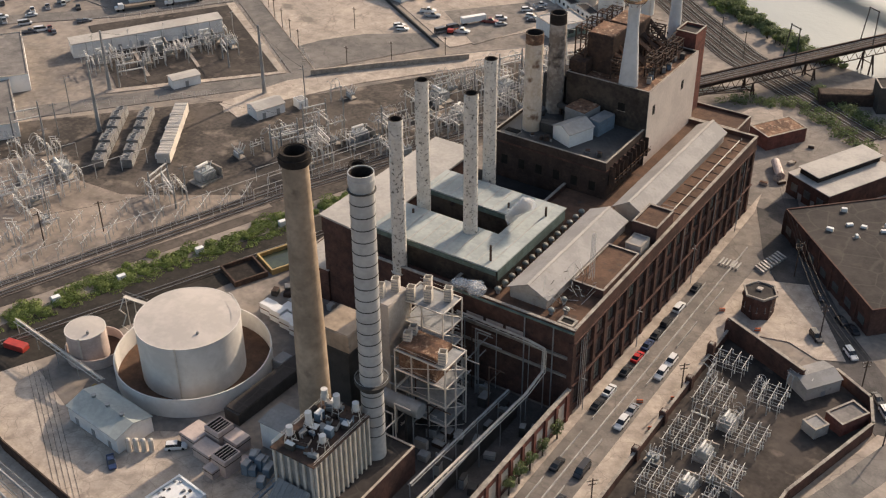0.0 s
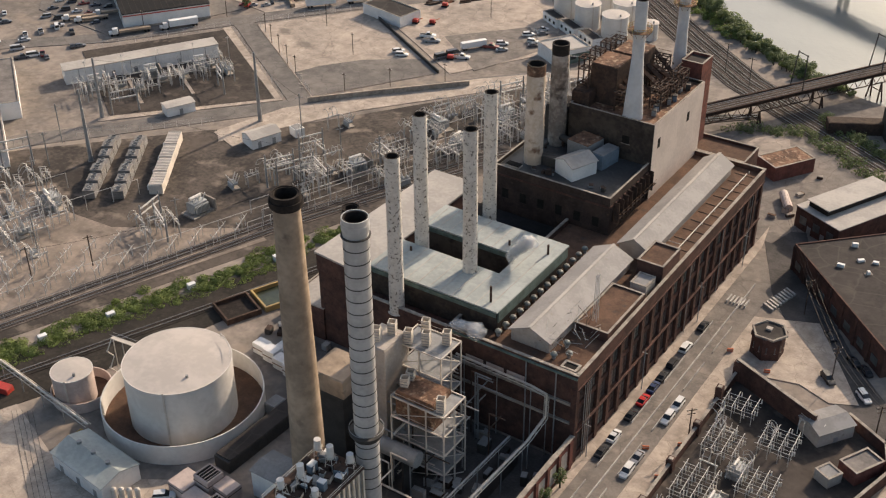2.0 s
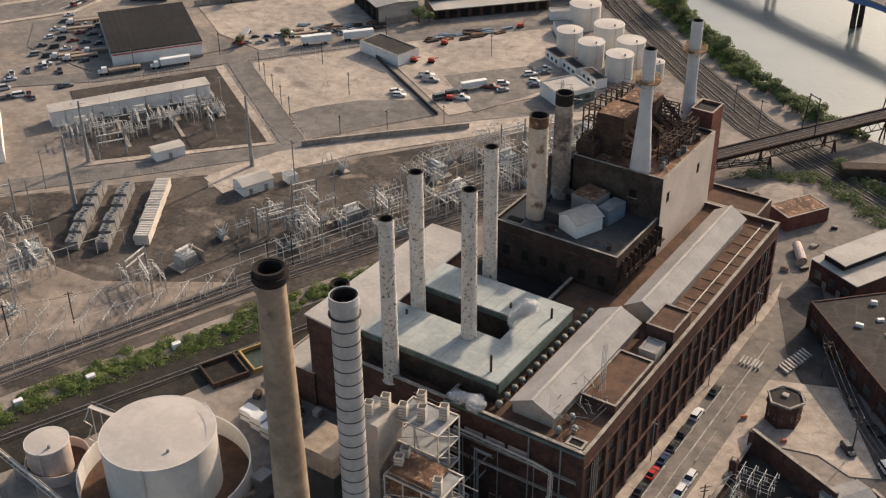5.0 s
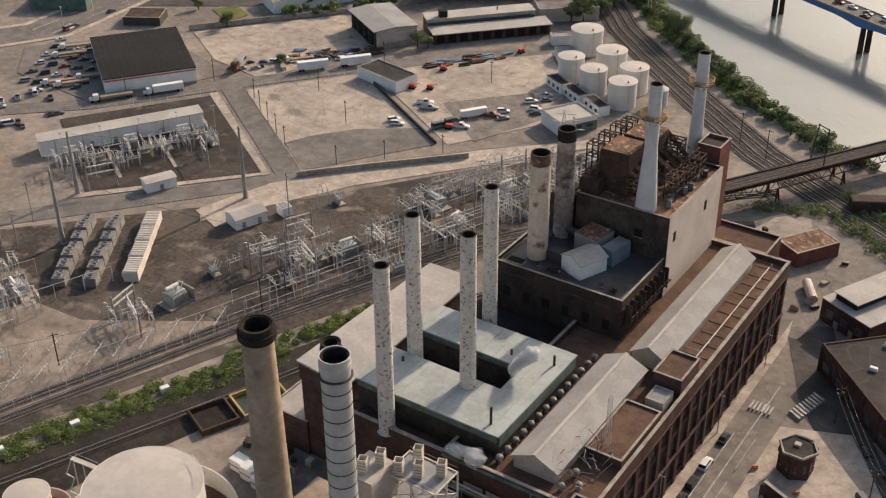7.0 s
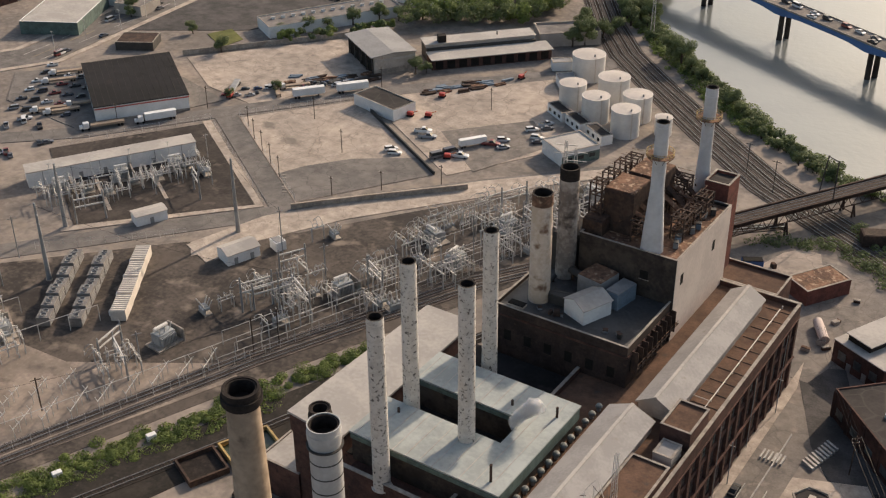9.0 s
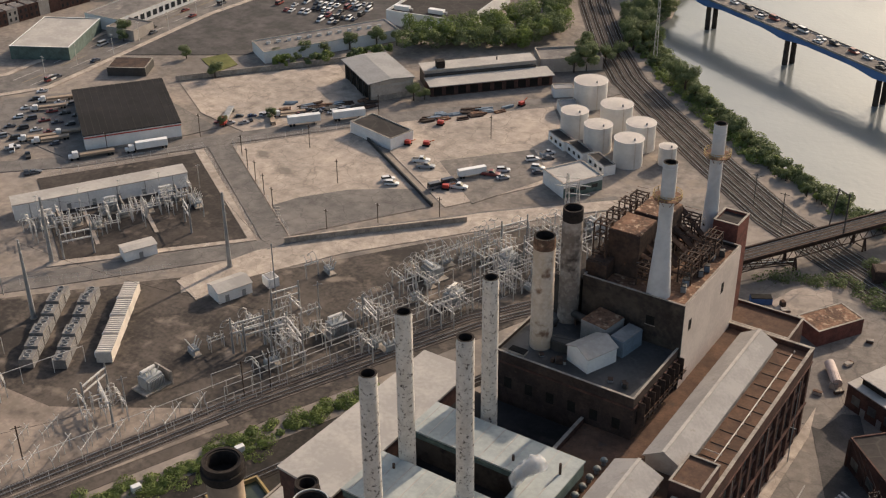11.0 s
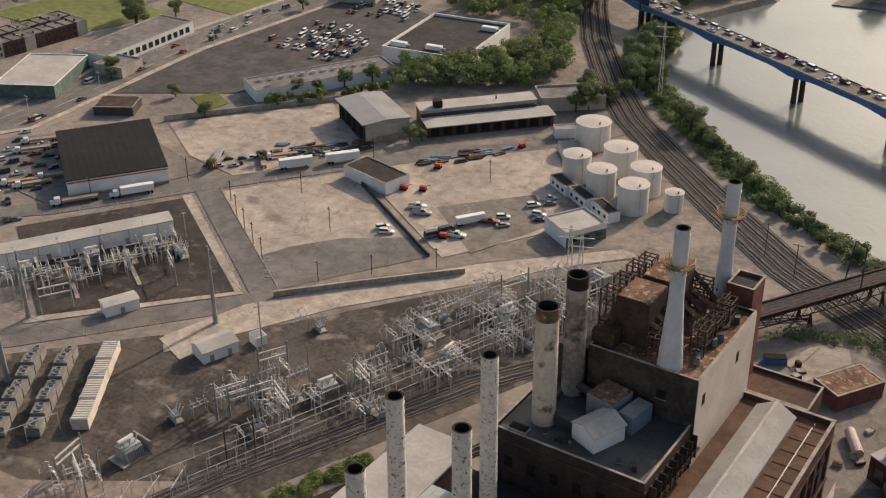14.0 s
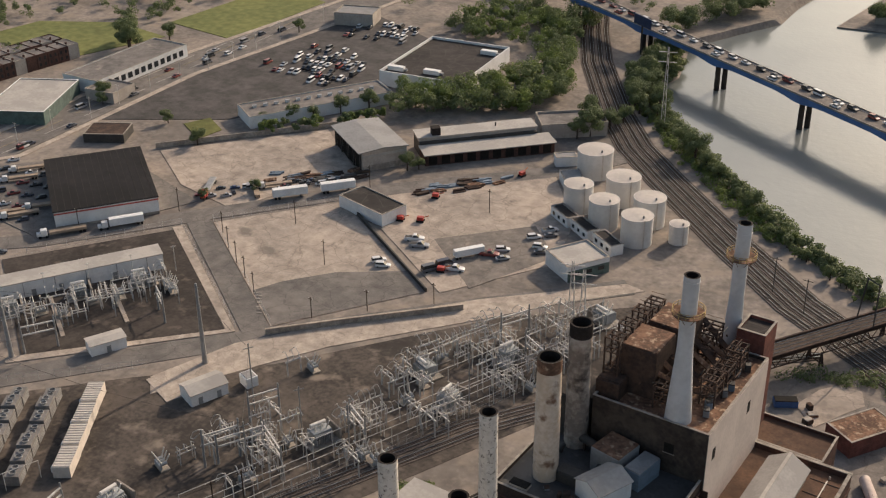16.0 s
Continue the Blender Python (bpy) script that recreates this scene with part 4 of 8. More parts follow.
def wire(points, sag=0.8, r=0.035, label="thin dark overhead cable", material=None):
    """One sagging strand from support to support."""
    line = [Vector(points[0])]
    for a, b in zip(points, points[1:]):
        a, b = Vector(a), Vector(b)
        for i in range(1, 9):
            f = i / 8
            line.append(a.lerp(b, f) - Vector((0, 0, sag * 4 * f * (1 - f))))
    sections = []
    for i, p in enumerate(line):
        d = line[min(i + 1, len(line) - 1)] - line[max(i - 1, 0)]
        side = Vector((-d.y, d.x, 0)).normalized() * r
        sections.append([p + side, p - side * 0.5 + Vector((0, 0, r)), p - side * 0.5 - Vector((0, 0, r))])
    return solid("cable", loft(B(), sections), material or DARK_STEEL, label, "cable")


def fence(points, h=2.4, step=4.0, label="chain-link fence with steel posts", material=GALV, rails=(0.98, 0.5, 0.05)):
    f = thing("fence", points[0][0], points[0][1], 0, 0, label, "fence")
    ox, oy = points[0]
    post = None
    for (ax, ay), (bx, by) in zip(points, points[1:]):
        n = max(1, int(math.hypot(bx - ax, by - ay) / step))
        for i in range(n):
            x, y = ax + (bx - ax) * i / n - ox, ay + (by - ay) * i / n - oy
            if not post:
                post = part("post", cyl(B(), 0, 0, 0, 0.06, 0.06, h, 6), material, f)
            else:
                again(post, x, y)
        for z in rails:
            part("rail", bar(B(), (ax - ox, ay - oy, h * z), (bx - ox, by - oy, h * z), 0.03, 3), material, f)
    return f


def wall_run(name, points, h, t, material, label, category="wall", coping=None):
    """A free-standing wall along a line."""
    bm = B()
    for (ax, ay), (bx, by) in zip(points, points[1:]):
        d = math.hypot(bx - ax, by - ay)
        box(bm, (ax + bx) / 2, (ay + by) / 2, 0, d + t, t, h, math.degrees(math.atan2(by - ay, bx - ax)))
    ob = solid(name, bm, material, label, category)
    if coping:
        bm = B()
        for (ax, ay), (bx, by) in zip(points, points[1:]):
            d = math.hypot(bx - ax, by - ay)
            box(bm, (ax + bx) / 2, (ay + by) / 2, h, d + t, t + 0.2, 0.15, math.degrees(math.atan2(by - ay, bx - ax)))
        part("coping", bm, coping, ob)
    return ob


def gabled_shed(name, x, y, sx, sy, h, rise, turn, wall, roof, label, category="shed", doors=0):
    """A shed with a pitched roof, its ridge along its own y."""
    t = thing(name, x, y, 0, turn, label, category)
    part("wall", box(B(), 0, 0, 0, sx, sy, h), wall, t)
    part("roof", gable(B(), 0, 0, h, sx + 0.6, sy + 0.5, rise, 0.15), roof, t)
    for s in (-1, 1):
        part("gable_end", tri_wall(B(), 0, s * (sy / 2 - 0.15), h, sx, rise, 0.3), wall, t)
    for k in range(doors):
        part("door", box(B(), sx / 2 + 0.02, -sy / 2 + (k + 0.5) * sy / doors, 0, 0.08, 1.2, 2.2), GREY_METAL, t)
    return t

# ---- far side: warehouse, sheds, shops, car parks ----
def warehouse():
    w = thing("warehouse", -363, 331, 0, 54, "low warehouse with a dark flat roof and a red wall stripe", "warehouse")
    part("wall", box(B(), 0, 0, 0, 34, 46, 6.2), WALL_WHITE, w)
    part("roof", box(B(), 0, 0, 6.2, 34.6, 46.6, 0.35), TAR_BLACK, w, "black seamed roof")
    seam = part("roof_seam", box(B(), 0, 0, 0, 0.14, 46.4, 0.06), TAR_DARK, w)
    seam.matrix_basis = pose(-15.5, 0, 6.55)
    for k in range(1, 14):
        again(seam, -15.5 + 2.4 * k, 0, 6.55)
    part("stripe", box(B(), 0, -23.08, 5.2, 34.1, 0.1, 0.45), RED_PAINT, w, "red painted stripe")
    part("stripe", box(B(), 17.08, 0, 5.2, 0.1, 46, 0.45), RED_PAINT, w, "red painted stripe")
    part("plinth", box(B(), 0, -23.06, 0, 34.05, 0.08, 1.0), COPING, w)
    for k in range(4):
        part("dock_door", box(B(), -17.06, -16 + 9 * k, 0.9, 0.1, 3.2, 3.6), GREY_METAL, w)
    return w


warehouse()


def pitched_hall():
    """The open-fronted shed with a grey roof."""
    t = thing("open_shed", -304.5, 410.3, 0, 58, "tall grey-roofed shed with open dark bays", "shed")
    part("wall", box(B(), 0.6, 0, 0, 17.6, 28.5, 7.6), WALL_PALE, t)
    part("roof", gable(B(), 0, 0, 7.6, 19.6, 30.5, 0.8, 0.35, 0), ROOF_GREY, t)
    for s in (-14.1, 14.1):
        part("gable_end", tri_wall(B(), 0.6, s, 7.6, 17.6, 0.7, 0.3), WALL_PALE, t)
    part("base_band", box(B(), 0.6, -14.3, 0, 17.6, 0.1, 2.2), COPING, t)
    part("wall_panel", box(B(), 0.6, -14.29, 5.4, 17.6, 0.1, 0.9), ROOF_WHITE, t, "pale upper wall band")
    for k in range(5):
        part("column", box(B(), -8.6, -13.2 + k * 6.6, 0, 0.5, 0.6, 7.6), DARK_STEEL, t)
    for k in range(4):
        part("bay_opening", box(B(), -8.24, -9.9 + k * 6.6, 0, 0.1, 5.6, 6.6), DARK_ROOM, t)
    return t


pitched_hall()


def freight_shed():
    """A long two-level shed with loading doors."""
    t = thing("freight_shed", -267, 434, 0, 47.5, "long low freight shed with pale roofs and dark loading doors", "shed")
    part("wall", box(B(), 0, 0, 0, 50, 9, 4.4), BRICK, t)
    part("front_roof", box(B(), 0, -0.6, 4.4, 51, 10.5, 0.3), ROOF_WHITE, t, "pale lower roof")
    part("rear_wall", box(B(), -2, 9.5, 0, 46, 10, 5.6), DARK_STEEL, t)
    part("rear_roof", box(B(), -2, 10, 6.9, 47, 9, 0.3), ROOF_WHITE, t, "pale upper roof")
    part("clerestory", box(B(), -2, 10, 5.6, 46, 8.4, 1.3), WALL_PALE, t)
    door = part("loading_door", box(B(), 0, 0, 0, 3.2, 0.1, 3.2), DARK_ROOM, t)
    door.matrix_basis = pose(-22, -4.56, 0.4)
    for k in range(1, 10):
        again(door, -22 + 4.9 * k, -4.56, 0.4)
    part("lift_tower", box(B(), -18, 8, 0, 3.2, 3.2, 10), SOOT, t, "dark square tower")
    part("chimney", cyl(B(), 6, 10, 7, 0.3, 0.3, 1.6, 8), DARK_STEEL, t)
    return t


freight_shed()
works_a = flat_building("loading_shed", -353.2, 225.5, 39.1, 40, 6.0, -36.2, WALL_WHITE, TAR_GREY, "wide low loading shed with a grey flat roof", "works building", 0.3)
works_b = flat_building("loading_shed", -326.9, 201.2, 37.8, 36, 5.0, -34.9, WALL_WHITE, TAR_GREY, "low loading shed with a grey roof and pale walls", "works building", 0.3)
for k in range(5):
    v = thing("rooftop_unit", -353.2 + 3.5 * k, 225.5 - 2.2 * k, 6.15, 40, "small white unit on the loading shed roof", "air conditioner", "units on the loading shed")
    part("cabinet", box(B(), 0, 0, 0, 1.8, 1.2, 1.0, 0, 0.06), WALL_WHITE, v)
    part("curb", box(B(), 0, 0, 0, 2.1, 1.5, 0.2), COPING, v)
flat_building("rear_store", -252, 472, 26, 14, 5, 40, WALL_PALE, TAR_GREY, "long grey flat-roofed store by the trees", "store")
flat_building("office", -274, 371.5, 22, 11, 4.2, -12, WALL_WHITE, TAR_DARK, "small white-walled office with a dark flat roof", "office", 0.35)
gate_shed = flat_building("green_office", -197, 374, 15, 13, 4.8, 60, WALL_WHITE, ROOF_WHITE, "small flat-roofed office with a pale green wall", "office", 0.5)
part("green_wall", box(B(), 0, -6.55, 0, 14.9, 0.1, 3.6), GREEN_PAINT, gate_shed, "pale green painted front")
for k in range(3):
    part("window", box(B(), -4.5 + 4.5 * k, -6.62, 1.6, 2.2, 0.08, 1.3), GLASS, gate_shed)
for k, (x, y) in enumerate(((-216, 401), (-206, 396), (-195, 391))):
    low = flat_building("tank_farm_shed", x, y, 11, 4.6, 3.4, -32, WALL_WHITE, TAR_DARK, "low white shed of the tank farm with dark windows", "shed", 0.3, group="tank farm sheds")
    for j in range(3):
        part("window", box(B(), -3.4 + 3.4 * j, -2.33, 1.2, 1.4, 0.08, 1.2), GLASS, low)
flat_building("pump_house", -238, 442, 8, 5, 3.6, 40, WALL_WHITE, ROOF_PALE, "small pale pump house", "shed", 0.3)
flat_building("pump_house", -228, 428, 7, 9, 3.4, 40, WALL_WHITE, ROOF_PALE, "small pale pump house with a flat roof", "shed", 0.3)
flat_building("shop_row", -351, 436, 62, 16, 4.6, 60, WALL_WHITE, TAR_GREY, "long low shop row with roof vents", "shop", 0.5)
for k in range(12):
    f = -26 + k * 4.6
    a = radians(58)
    v = thing("roof_vent", -352 + f * math.cos(a), 437 + f * math.sin(a), 4.7, 58, "pale roof ventilator on the shop row", "roof vent", "vents on the shop row")
    part("housing", box(B(), 0, 0, 0, 1.6, 1.3, 0.9, 0, 0.08), WALL_WHITE, v)
    part("hood", box(B(), 0, 0, 0.9, 1.9, 1.6, 0.16, 0, 0.05), GREY_METAL, v)
mall = flat_building("shopping_centre", -330.5, 501.5, 39, 52, 5.6, 8, WALL_WHITE, TAR_DARK, "large shopping centre with a dark flat roof and white parapet", "shop", 1.2, WALL_WHITE)
for k, (x, y) in enumerate(((-326, 484), (-319, 519), (-342, 480))):
    v = thing("rooftop_unit", x, y, 5.75, 8, "white air handling unit on the shop roof", "air conditioner", "units on the shop roof")
    part("cabinet", box(B(), 0, 0, 0, 7.5, 2.6, 1.9, 0, 0.1), WALL_WHITE, v)
    part("duct", box(B(), 4.4, 0, 0.2, 1.6, 1.4, 0.9), GREY_METAL, v)
school = flat_building("school", -452.5, 427, 20, 57, 5.6, 3, WALL_WHITE, TAR_GREY, "long pale two-wing building with a grey roof", "school", 0.5)
school_window = part("window", box(B(), 0, 0, 0, 0.1, 2.6, 2.6), GLASS, school)
school_window.matrix_basis = pose(10.04, -25, 1.6)
for k in range(1, 13):
    again(school_window, 10.04, -25 + 4.1 * k, 1.6)
flat_building("school", -434.5, 400.5, 15, 14, 4.4, 8, WALL_PALE, TAR_GREY, "lower pale wing with a grey roof", "school", 0.5)
flat_building("market_hall", -452, 374, 26, 38, 5.4, 28, GREEN_PAINT, ROOF_WHITE, "market hall with a white roof and green walls", "shop", 0.4, WALL_WHITE)
flat_building("brick_office", -410, 541, 20, 14, 6, 20, WALL_PALE, ROOF_PALE, "two-storey pale office block", "office", 0.5)
flat_building("solar_canopy", -401, 369, 16, 12, 3.4, 30, DARK_STEEL, RUST_DARK, "petrol station canopy with dark panels", "canopy", 0.2)


def row_house(x, y, turn, wall, label, h=6.4):
    t = thing("row_house", x, y, 0, turn, label, "house", "row houses")
    part("roof", box(B(), 0, 0, h, 5.0, 9.6, 0.15), TAR_GREY, t)
    bm = box(B(), 0, 0, 0, 5.4, 10, h)
    for s in (-1, 1):
        box(bm, s * 2.6, 0, h, 0.2, 10, 0.4)
        box(bm, 0, s * 4.9, h, 5.0, 0.2, 0.5)
    part("wall", bm, wall, t)
    for z in (1.2, 4.0):
        for xx in (-1.3, 1.3):
            part("window", box(B(), xx, -5.03, z, 1.0, 0.08, 1.5), GLASS, t)
    part("chimney", box(B(), 1.8, 2, h, 0.7, 0.7, 1.2), BRICK, t)
    return t


HOUSES = [row_house(0, 0, 0, BRICK, "brown brick row house with a flat grey roof"), row_house(0, 0, 0, WALL_PALE, "pale row house with a flat grey roof"), row_house(0, 0, 0, BRICK, "dark brick row house with a flat roof")]
PROTOTYPES += HOUSES
rng = random.Random(5)
for row in range(2):
    for k in range(12):
        place(rng.choice(HOUSES), -478 - 12 * row + k * 0.6 - 20, 380 + k * 5.5 - 22 * 0 + row * 1.0 - 14, 0, 90 + rng.choice((0, 180)) - 6, group="row houses")
for row in range(1):
    for k in range(20):
        x, y = -600 + k * 8.2 + row * 10, 590 + k * 4.6 + row * 34
        if not (-545 < x < -440 and y < 590) and not (-446 < x < -405):
            place(rng.choice(HOUSES), x, y, 0, 28 + rng.choice((0, 180)), rng.uniform(0.95, 1.15), group="row houses")

# trees round the shops, the field and along the river
for x, y, s in ((-244, 474, 1.2), (-240, 482, 1.0), (-246, 466, 0.9), (-238, 490, 0.9), (-333, 448, 0.8), (-326, 453, 0.7), (-340, 438, 0.7), (-346, 428, 0.7), (-352, 421, 0.8), (-358, 412, 0.6), (-318, 460, 0.9), (-310, 468, 1.0), (-284, 406, 0.7), (-281, 409, 0.6), (-318, 362, 0.5), (-329, 347, 0.45), (-366, 382, 0.8), (-392, 392, 0.7),
                (-434, 396, 0.8), (-472, 446, 1.2), (-478, 452, 1.3), (-484, 458, 1.2), (-470, 470, 0.9), (-424, 512, 0.7), (-430, 392, 0.7)):
    place(rng.choice(TREES[:2]), x, y, 0, rng.uniform(0, 360), s * rng.uniform(0.9, 1.1), group="trees by the shops")
for i in range(150):
    f = i / 149
    k = min(int(f * 9), 8)
    (ax, ay), (bx, by) = BANK[k], BANK[k + 1]
    g = f * 9 - k
    x, y = ax + (bx - ax) * g + rng.uniform(-9, 0), ay + (by - ay) * g + rng.uniform(-6, 2)
    if x < -100:
        place(rng.choice(TREES), x, y, 0, rng.uniform(0, 360), rng.uniform(0.25, 0.5) if f < 0.62 else rng.uniform(0.7, 1.2), group="riverbank trees")
def woods(name, spots, label, seed, per=260):
    """Far trees that merge into one mass of crowns."""
    rg = np.random.default_rng(seed)
    lobes, radii = [], []
    for x, y, h in spots:
        for _ in range(4):
            lobes.append((x + rg.normal() * h * 0.17, y + rg.normal() * h * 0.17, h * rg.uniform(0.35, 0.82)))
            r = h * rg.uniform(0.16, 0.3)
            radii.append((r, r, r * 0.8))
    return tagged(new(name, leaf_mesh(name, lobes, radii, per * len(spots), 0.46, LEAF if seed != 62 else LEAF_BRIGHT, seed)), label, "woods", kind="stuff")


FIELDS = [[(-556, 420), (-487, 417), (-470, 475), (-512, 480), (-552, 460)], [(-494, 486), (-440, 482), (-442, 566), (-492, 570)]]
far_spots = []
for i in range(330):
    x, y = rng.uniform(-700, -290), rng.uniform(575, 830)
    if not (-446 < x < -402) and not (-520 < x < -446 and y < 590):
        far_spots.append((x, y, rng.uniform(6, 11)))
for i in range(430):
    x, y = rng.uniform(-680, -440), rng.uniform(395, 640)
    if not any(inside(x, y, f) for f in FIELDS) and not (-468 < x < -405 and y < 700) and not (x > -500 and y < 480):
        far_spots.append((x, y, rng.uniform(5, 9)))
shore_spots = []
for i in range(46):
    f = rng.random()
    shore_spots.append((-266 + 22 * f + rng.uniform(-12, 1), 606 + 60 * f + rng.uniform(-2, 10), rng.uniform(8, 13)))
for i in range(40):
    f = rng.random()
    shore_spots.append((-206 + 110 * f + rng.uniform(-3, 3), 676 + 20 * f + rng.uniform(0, 10), rng.uniform(6, 11)))
woods("shore_woods", shore_spots, "leafy green trees along the far shore", 64, 620)
for x, y, sx, sy, h in ((-178, 692, 34, 14, 6), (-140, 704, 26, 16, 8)):
    flat_building("riverside_hall", x, y, sx, sy, h, 8, WALL_PALE, ROOF_WHITE, "pale flat-roofed hall on the far shore", "hall", 0.5, z=-2.4)
woods("far_woods", far_spots, "hazy green trees among far streets and banks", 61)
belt = []
WOOD_EDGE = [(-317, 445), (-300, 459), (-276, 478), (-267, 497), (-284, 533), (-314, 590), (-338, 588), (-300, 560), (-298, 520), (-304, 492), (-310, 474), (-334, 466)]
while len(belt) < 150:
    x, y = rng.uniform(-340, -255), rng.uniform(440, 595)
    if inside(x, y, WOOD_EDGE):
        belt.append((x, y, rng.uniform(7, 13)))
for i in range(70):
    belt.append((rng.uniform(-366, -300), rng.uniform(545, 600), rng.uniform(8, 12)))
for i in range(26):
    f = rng.random()
    belt.append((-355 + 36 * f + rng.uniform(-2, 2), 400 + 47 * f + rng.uniform(-2, 2), rng.uniform(3.5, 6)))
belt = [b for b in belt if not (-352 < b[0] < -309 and 472 < b[1] < 530)]
woods("tree_belt", belt[::2], "dense sunlit green tree belt behind the sheds", 62, 560)
woods("tree_belt", belt[1::2], "dense darker green tree belt behind the sheds", 63, 560)
for x, y, h in ((-199, 470, 1.15), (-206, 476, 1.05), (-193, 466, 0.9), (-186, 460, 0.8), (-167, 442, 0.9), (-160, 436, 0.7), (-229, 502, 0.6), (-252, 530, 1.0), (-251, 540, 1.1), (-254, 553, 1.2), (-252, 565, 1.0), (-243, 471, 1.2), (-252, 488, 1.1)):
    place(rng.choice(TREES[:2]), x, y, 0, rng.uniform(0, 360), h, group="riverbank trees")


# parked cars of the shopping centre, in rows
for x0, y0, rows, per, full in ((-404, 455, 7, 17, 0.9), (-404, 520, 4, 13, 0.75)):
    for row in range(rows):
        for k in range(per):
            busy = full * 0.8 if 4 < k < 16 and row in (1, 2, 3, 4) else full * 0.25
            if rng.random() < busy:
                x, y = x0 + k * 2.75 * 0.985 - row * 1.2, y0 + k * 2.75 * 0.17 + row * 7.0 - 0.0
                proto = rng.choice((FAR_CARS["white"], FAR_CARS["sedan"], FAR_CARS["suv"], FAR_CARS["van"], FAR_CARS["black"]))
                place(proto, x, y, 0, 100 + rng.choice((0, 180)) + rng.uniform(-3, 3), group="cars in the shopping car park")
for k in range(9):
    for off in (-5.2, 0.0, 5.2):
        f = k / 8
        x, y = -428 - 9 * min(1, f * 1.7) + off, 335 + 175 * f
        slab("lane_line", [(x, y), (x + 0.3, y), (x - 0.2, y + 14), (x - 0.5, y + 14)], PAINT_LINE if off else PAINT_YELLOW, "worn lane line on the avenue", "road marking", 0.12)
for i in range(22):
    f = rng.random()
    x = -428 - 9 * f + rng.choice((-6, -2.5, 2.5, 6))
    place(FAR_CARS[rng.choice(("sedan", "suv", "van"))], x + 2, 338 + 175 * f, 0.24, 93, group="cars on the avenue")
for i, (x, y) in enumerate(((-251, 344), (-248, 342), (-213, 379), (-211, 376), (-218, 384), (-222, 371), (-219, 366), (-214, 388), (-216, 391))):
    place(FAR_CARS["white"] if i in (0, 1, 2) else FAR_CARS[rng.choice(("pickup", "suv", "sedan"))], x, y, 0.26, 35 + rng.uniform(-20, 20), group="cars in the contractor yard")
for i, (x, y, a) in enumerate(((-250, 362, 30), (-246, 359, 25), (-234, 348, 60), (-232, 353, 60), (-228, 352, 20), (-224, 366, 20))):
    place(FAR_CARS[("pickup", "pickup", "van", "van", "pickup", "pickup")[i]], x, y, 0.26, a, 1.15, group="cars in the contractor yard")
place(TRAILER, -229, 362, 0.28, 55, 0.8, label="short white site trailer beside red machinery")
for i in range(2):
    place(TRAILER, -305 + i * 11, 365 + i * 13, 0.3, 50, 0.98)
place(TRUCK_TAN, -352, 299, 0.3, 235, 0.95)
place(TRUCK_WHITE, -340, 314, 0.3, 235, 0.9)
place(TRUCK_RED, -331, 350, 0.3, -60, 0.95)
for i in range(26):
    x, y = -391 + (i % 5) * 5.5 - (i // 5) * 4.5, 296 + (i // 5) * 7.5 + (i % 5) * 1.5
    place(rng.choice((TRAILER, TRUCK_TAN, FAR_CARS["van"], FAR_CARS["pickup"], FAR_CARS["pickup"], FAR_CARS["suv"])), x, y, 0.3, 235 + rng.uniform(-4, 4), 0.8, group="lorries in the truck yard")
for i in range(22):
    place(FAR_CARS[rng.choice(("sedan", "suv", "pickup", "van"))], -350 - rng.uniform(0, 60), 262 + rng.uniform(0, 30), 0.3, 55 + rng.choice((0, 90)), group="cars in the truck yard")

for i in range(26):
    f = rng.random()
    x, y = -332 + 34 * f + rng.uniform(-3, 3), 352 + 34 * f + rng.uniform(-5, 5)
    place(rng.choice((FAR_CARS["pickup"], FAR_CARS["van"], FAR_CARS["black"], TRUCK_TAN, FAR_CARS["pickup"], FAR_CARS["blue"])), x, y, 0, 50 + rng.choice((0, 90, 180)) + rng.uniform(-8, 8), 0.75, group="vehicles in the truck yard")

# stores of pipe, scrap and timber in the yards
for i in range(44):
    f = rng.random()
    x, y = (-252 + 20 * -f + rng.uniform(-4, 4), 418 - 28 * f + rng.uniform(-4, 4)) if i % 2 else (-322 + 26 * f + rng.uniform(-3, 3), 372 + 22 * f + rng.uniform(-4, 4))
    pile = thing("stacked_pipes", x, y, 0.08, rng.uniform(35, 65), rng.choice(("rusty steel beams stacked on the ground", "dark pipes stacked on the ground")), "building material", "stacked material in the yards")
    m = rng.choice((RUST, RUST_DARK, DARK_STEEL, BLUE_METAL, WOOD))
    for k in range(3):
        part("beam", box(B(), rng.uniform(-0.5, 0.5), k * 0.8 - 0.8, 0, rng.uniform(2.5, 6), 0.55, rng.uniform(0.4, 1.0)), m, pile)
for x, y in ((-246, 424), (-262, 392), (-262, 371), (-231, 349), (-256, 374)):
    skip = thing("machine", x, y, 0.2, rng.uniform(0, 90), "red compact excavator parked in the yard", "excavator")
    part("body", box(B(), 0, 0, 0.6, 2.2, 1.6, 1.2, 0, 0.1), RED_PAINT, skip)
    part("track", box(B(), 0, 0.8, 0, 2.6, 0.5, 0.6, 0, 0.1), RUBBER, skip)
    part("track", box(B(), 0, -0.8, 0, 2.6, 0.5, 0.6, 0, 0.1), RUBBER, skip)
    part("boom", bar(B(), (0.8, 0, 1.5), (3.0, 0, 2.4), 0.16, 6), ORANGE, skip)
for k in range(7):
    m = thing("wheel_stop", -269.5 + 1.35 * k, 308.5 - 1.5 * k, floor_at(-269.5 + 1.35 * k, 308.5 - 1.5 * k), 38, "short pale concrete wheel stop on the lot", "wheel stop", "wheel stops on the empty lot")
    part("stop", box(B(), 0, 0, 0, 1.6, 0.5, 0.18, 0, 0.04), COPING, m)
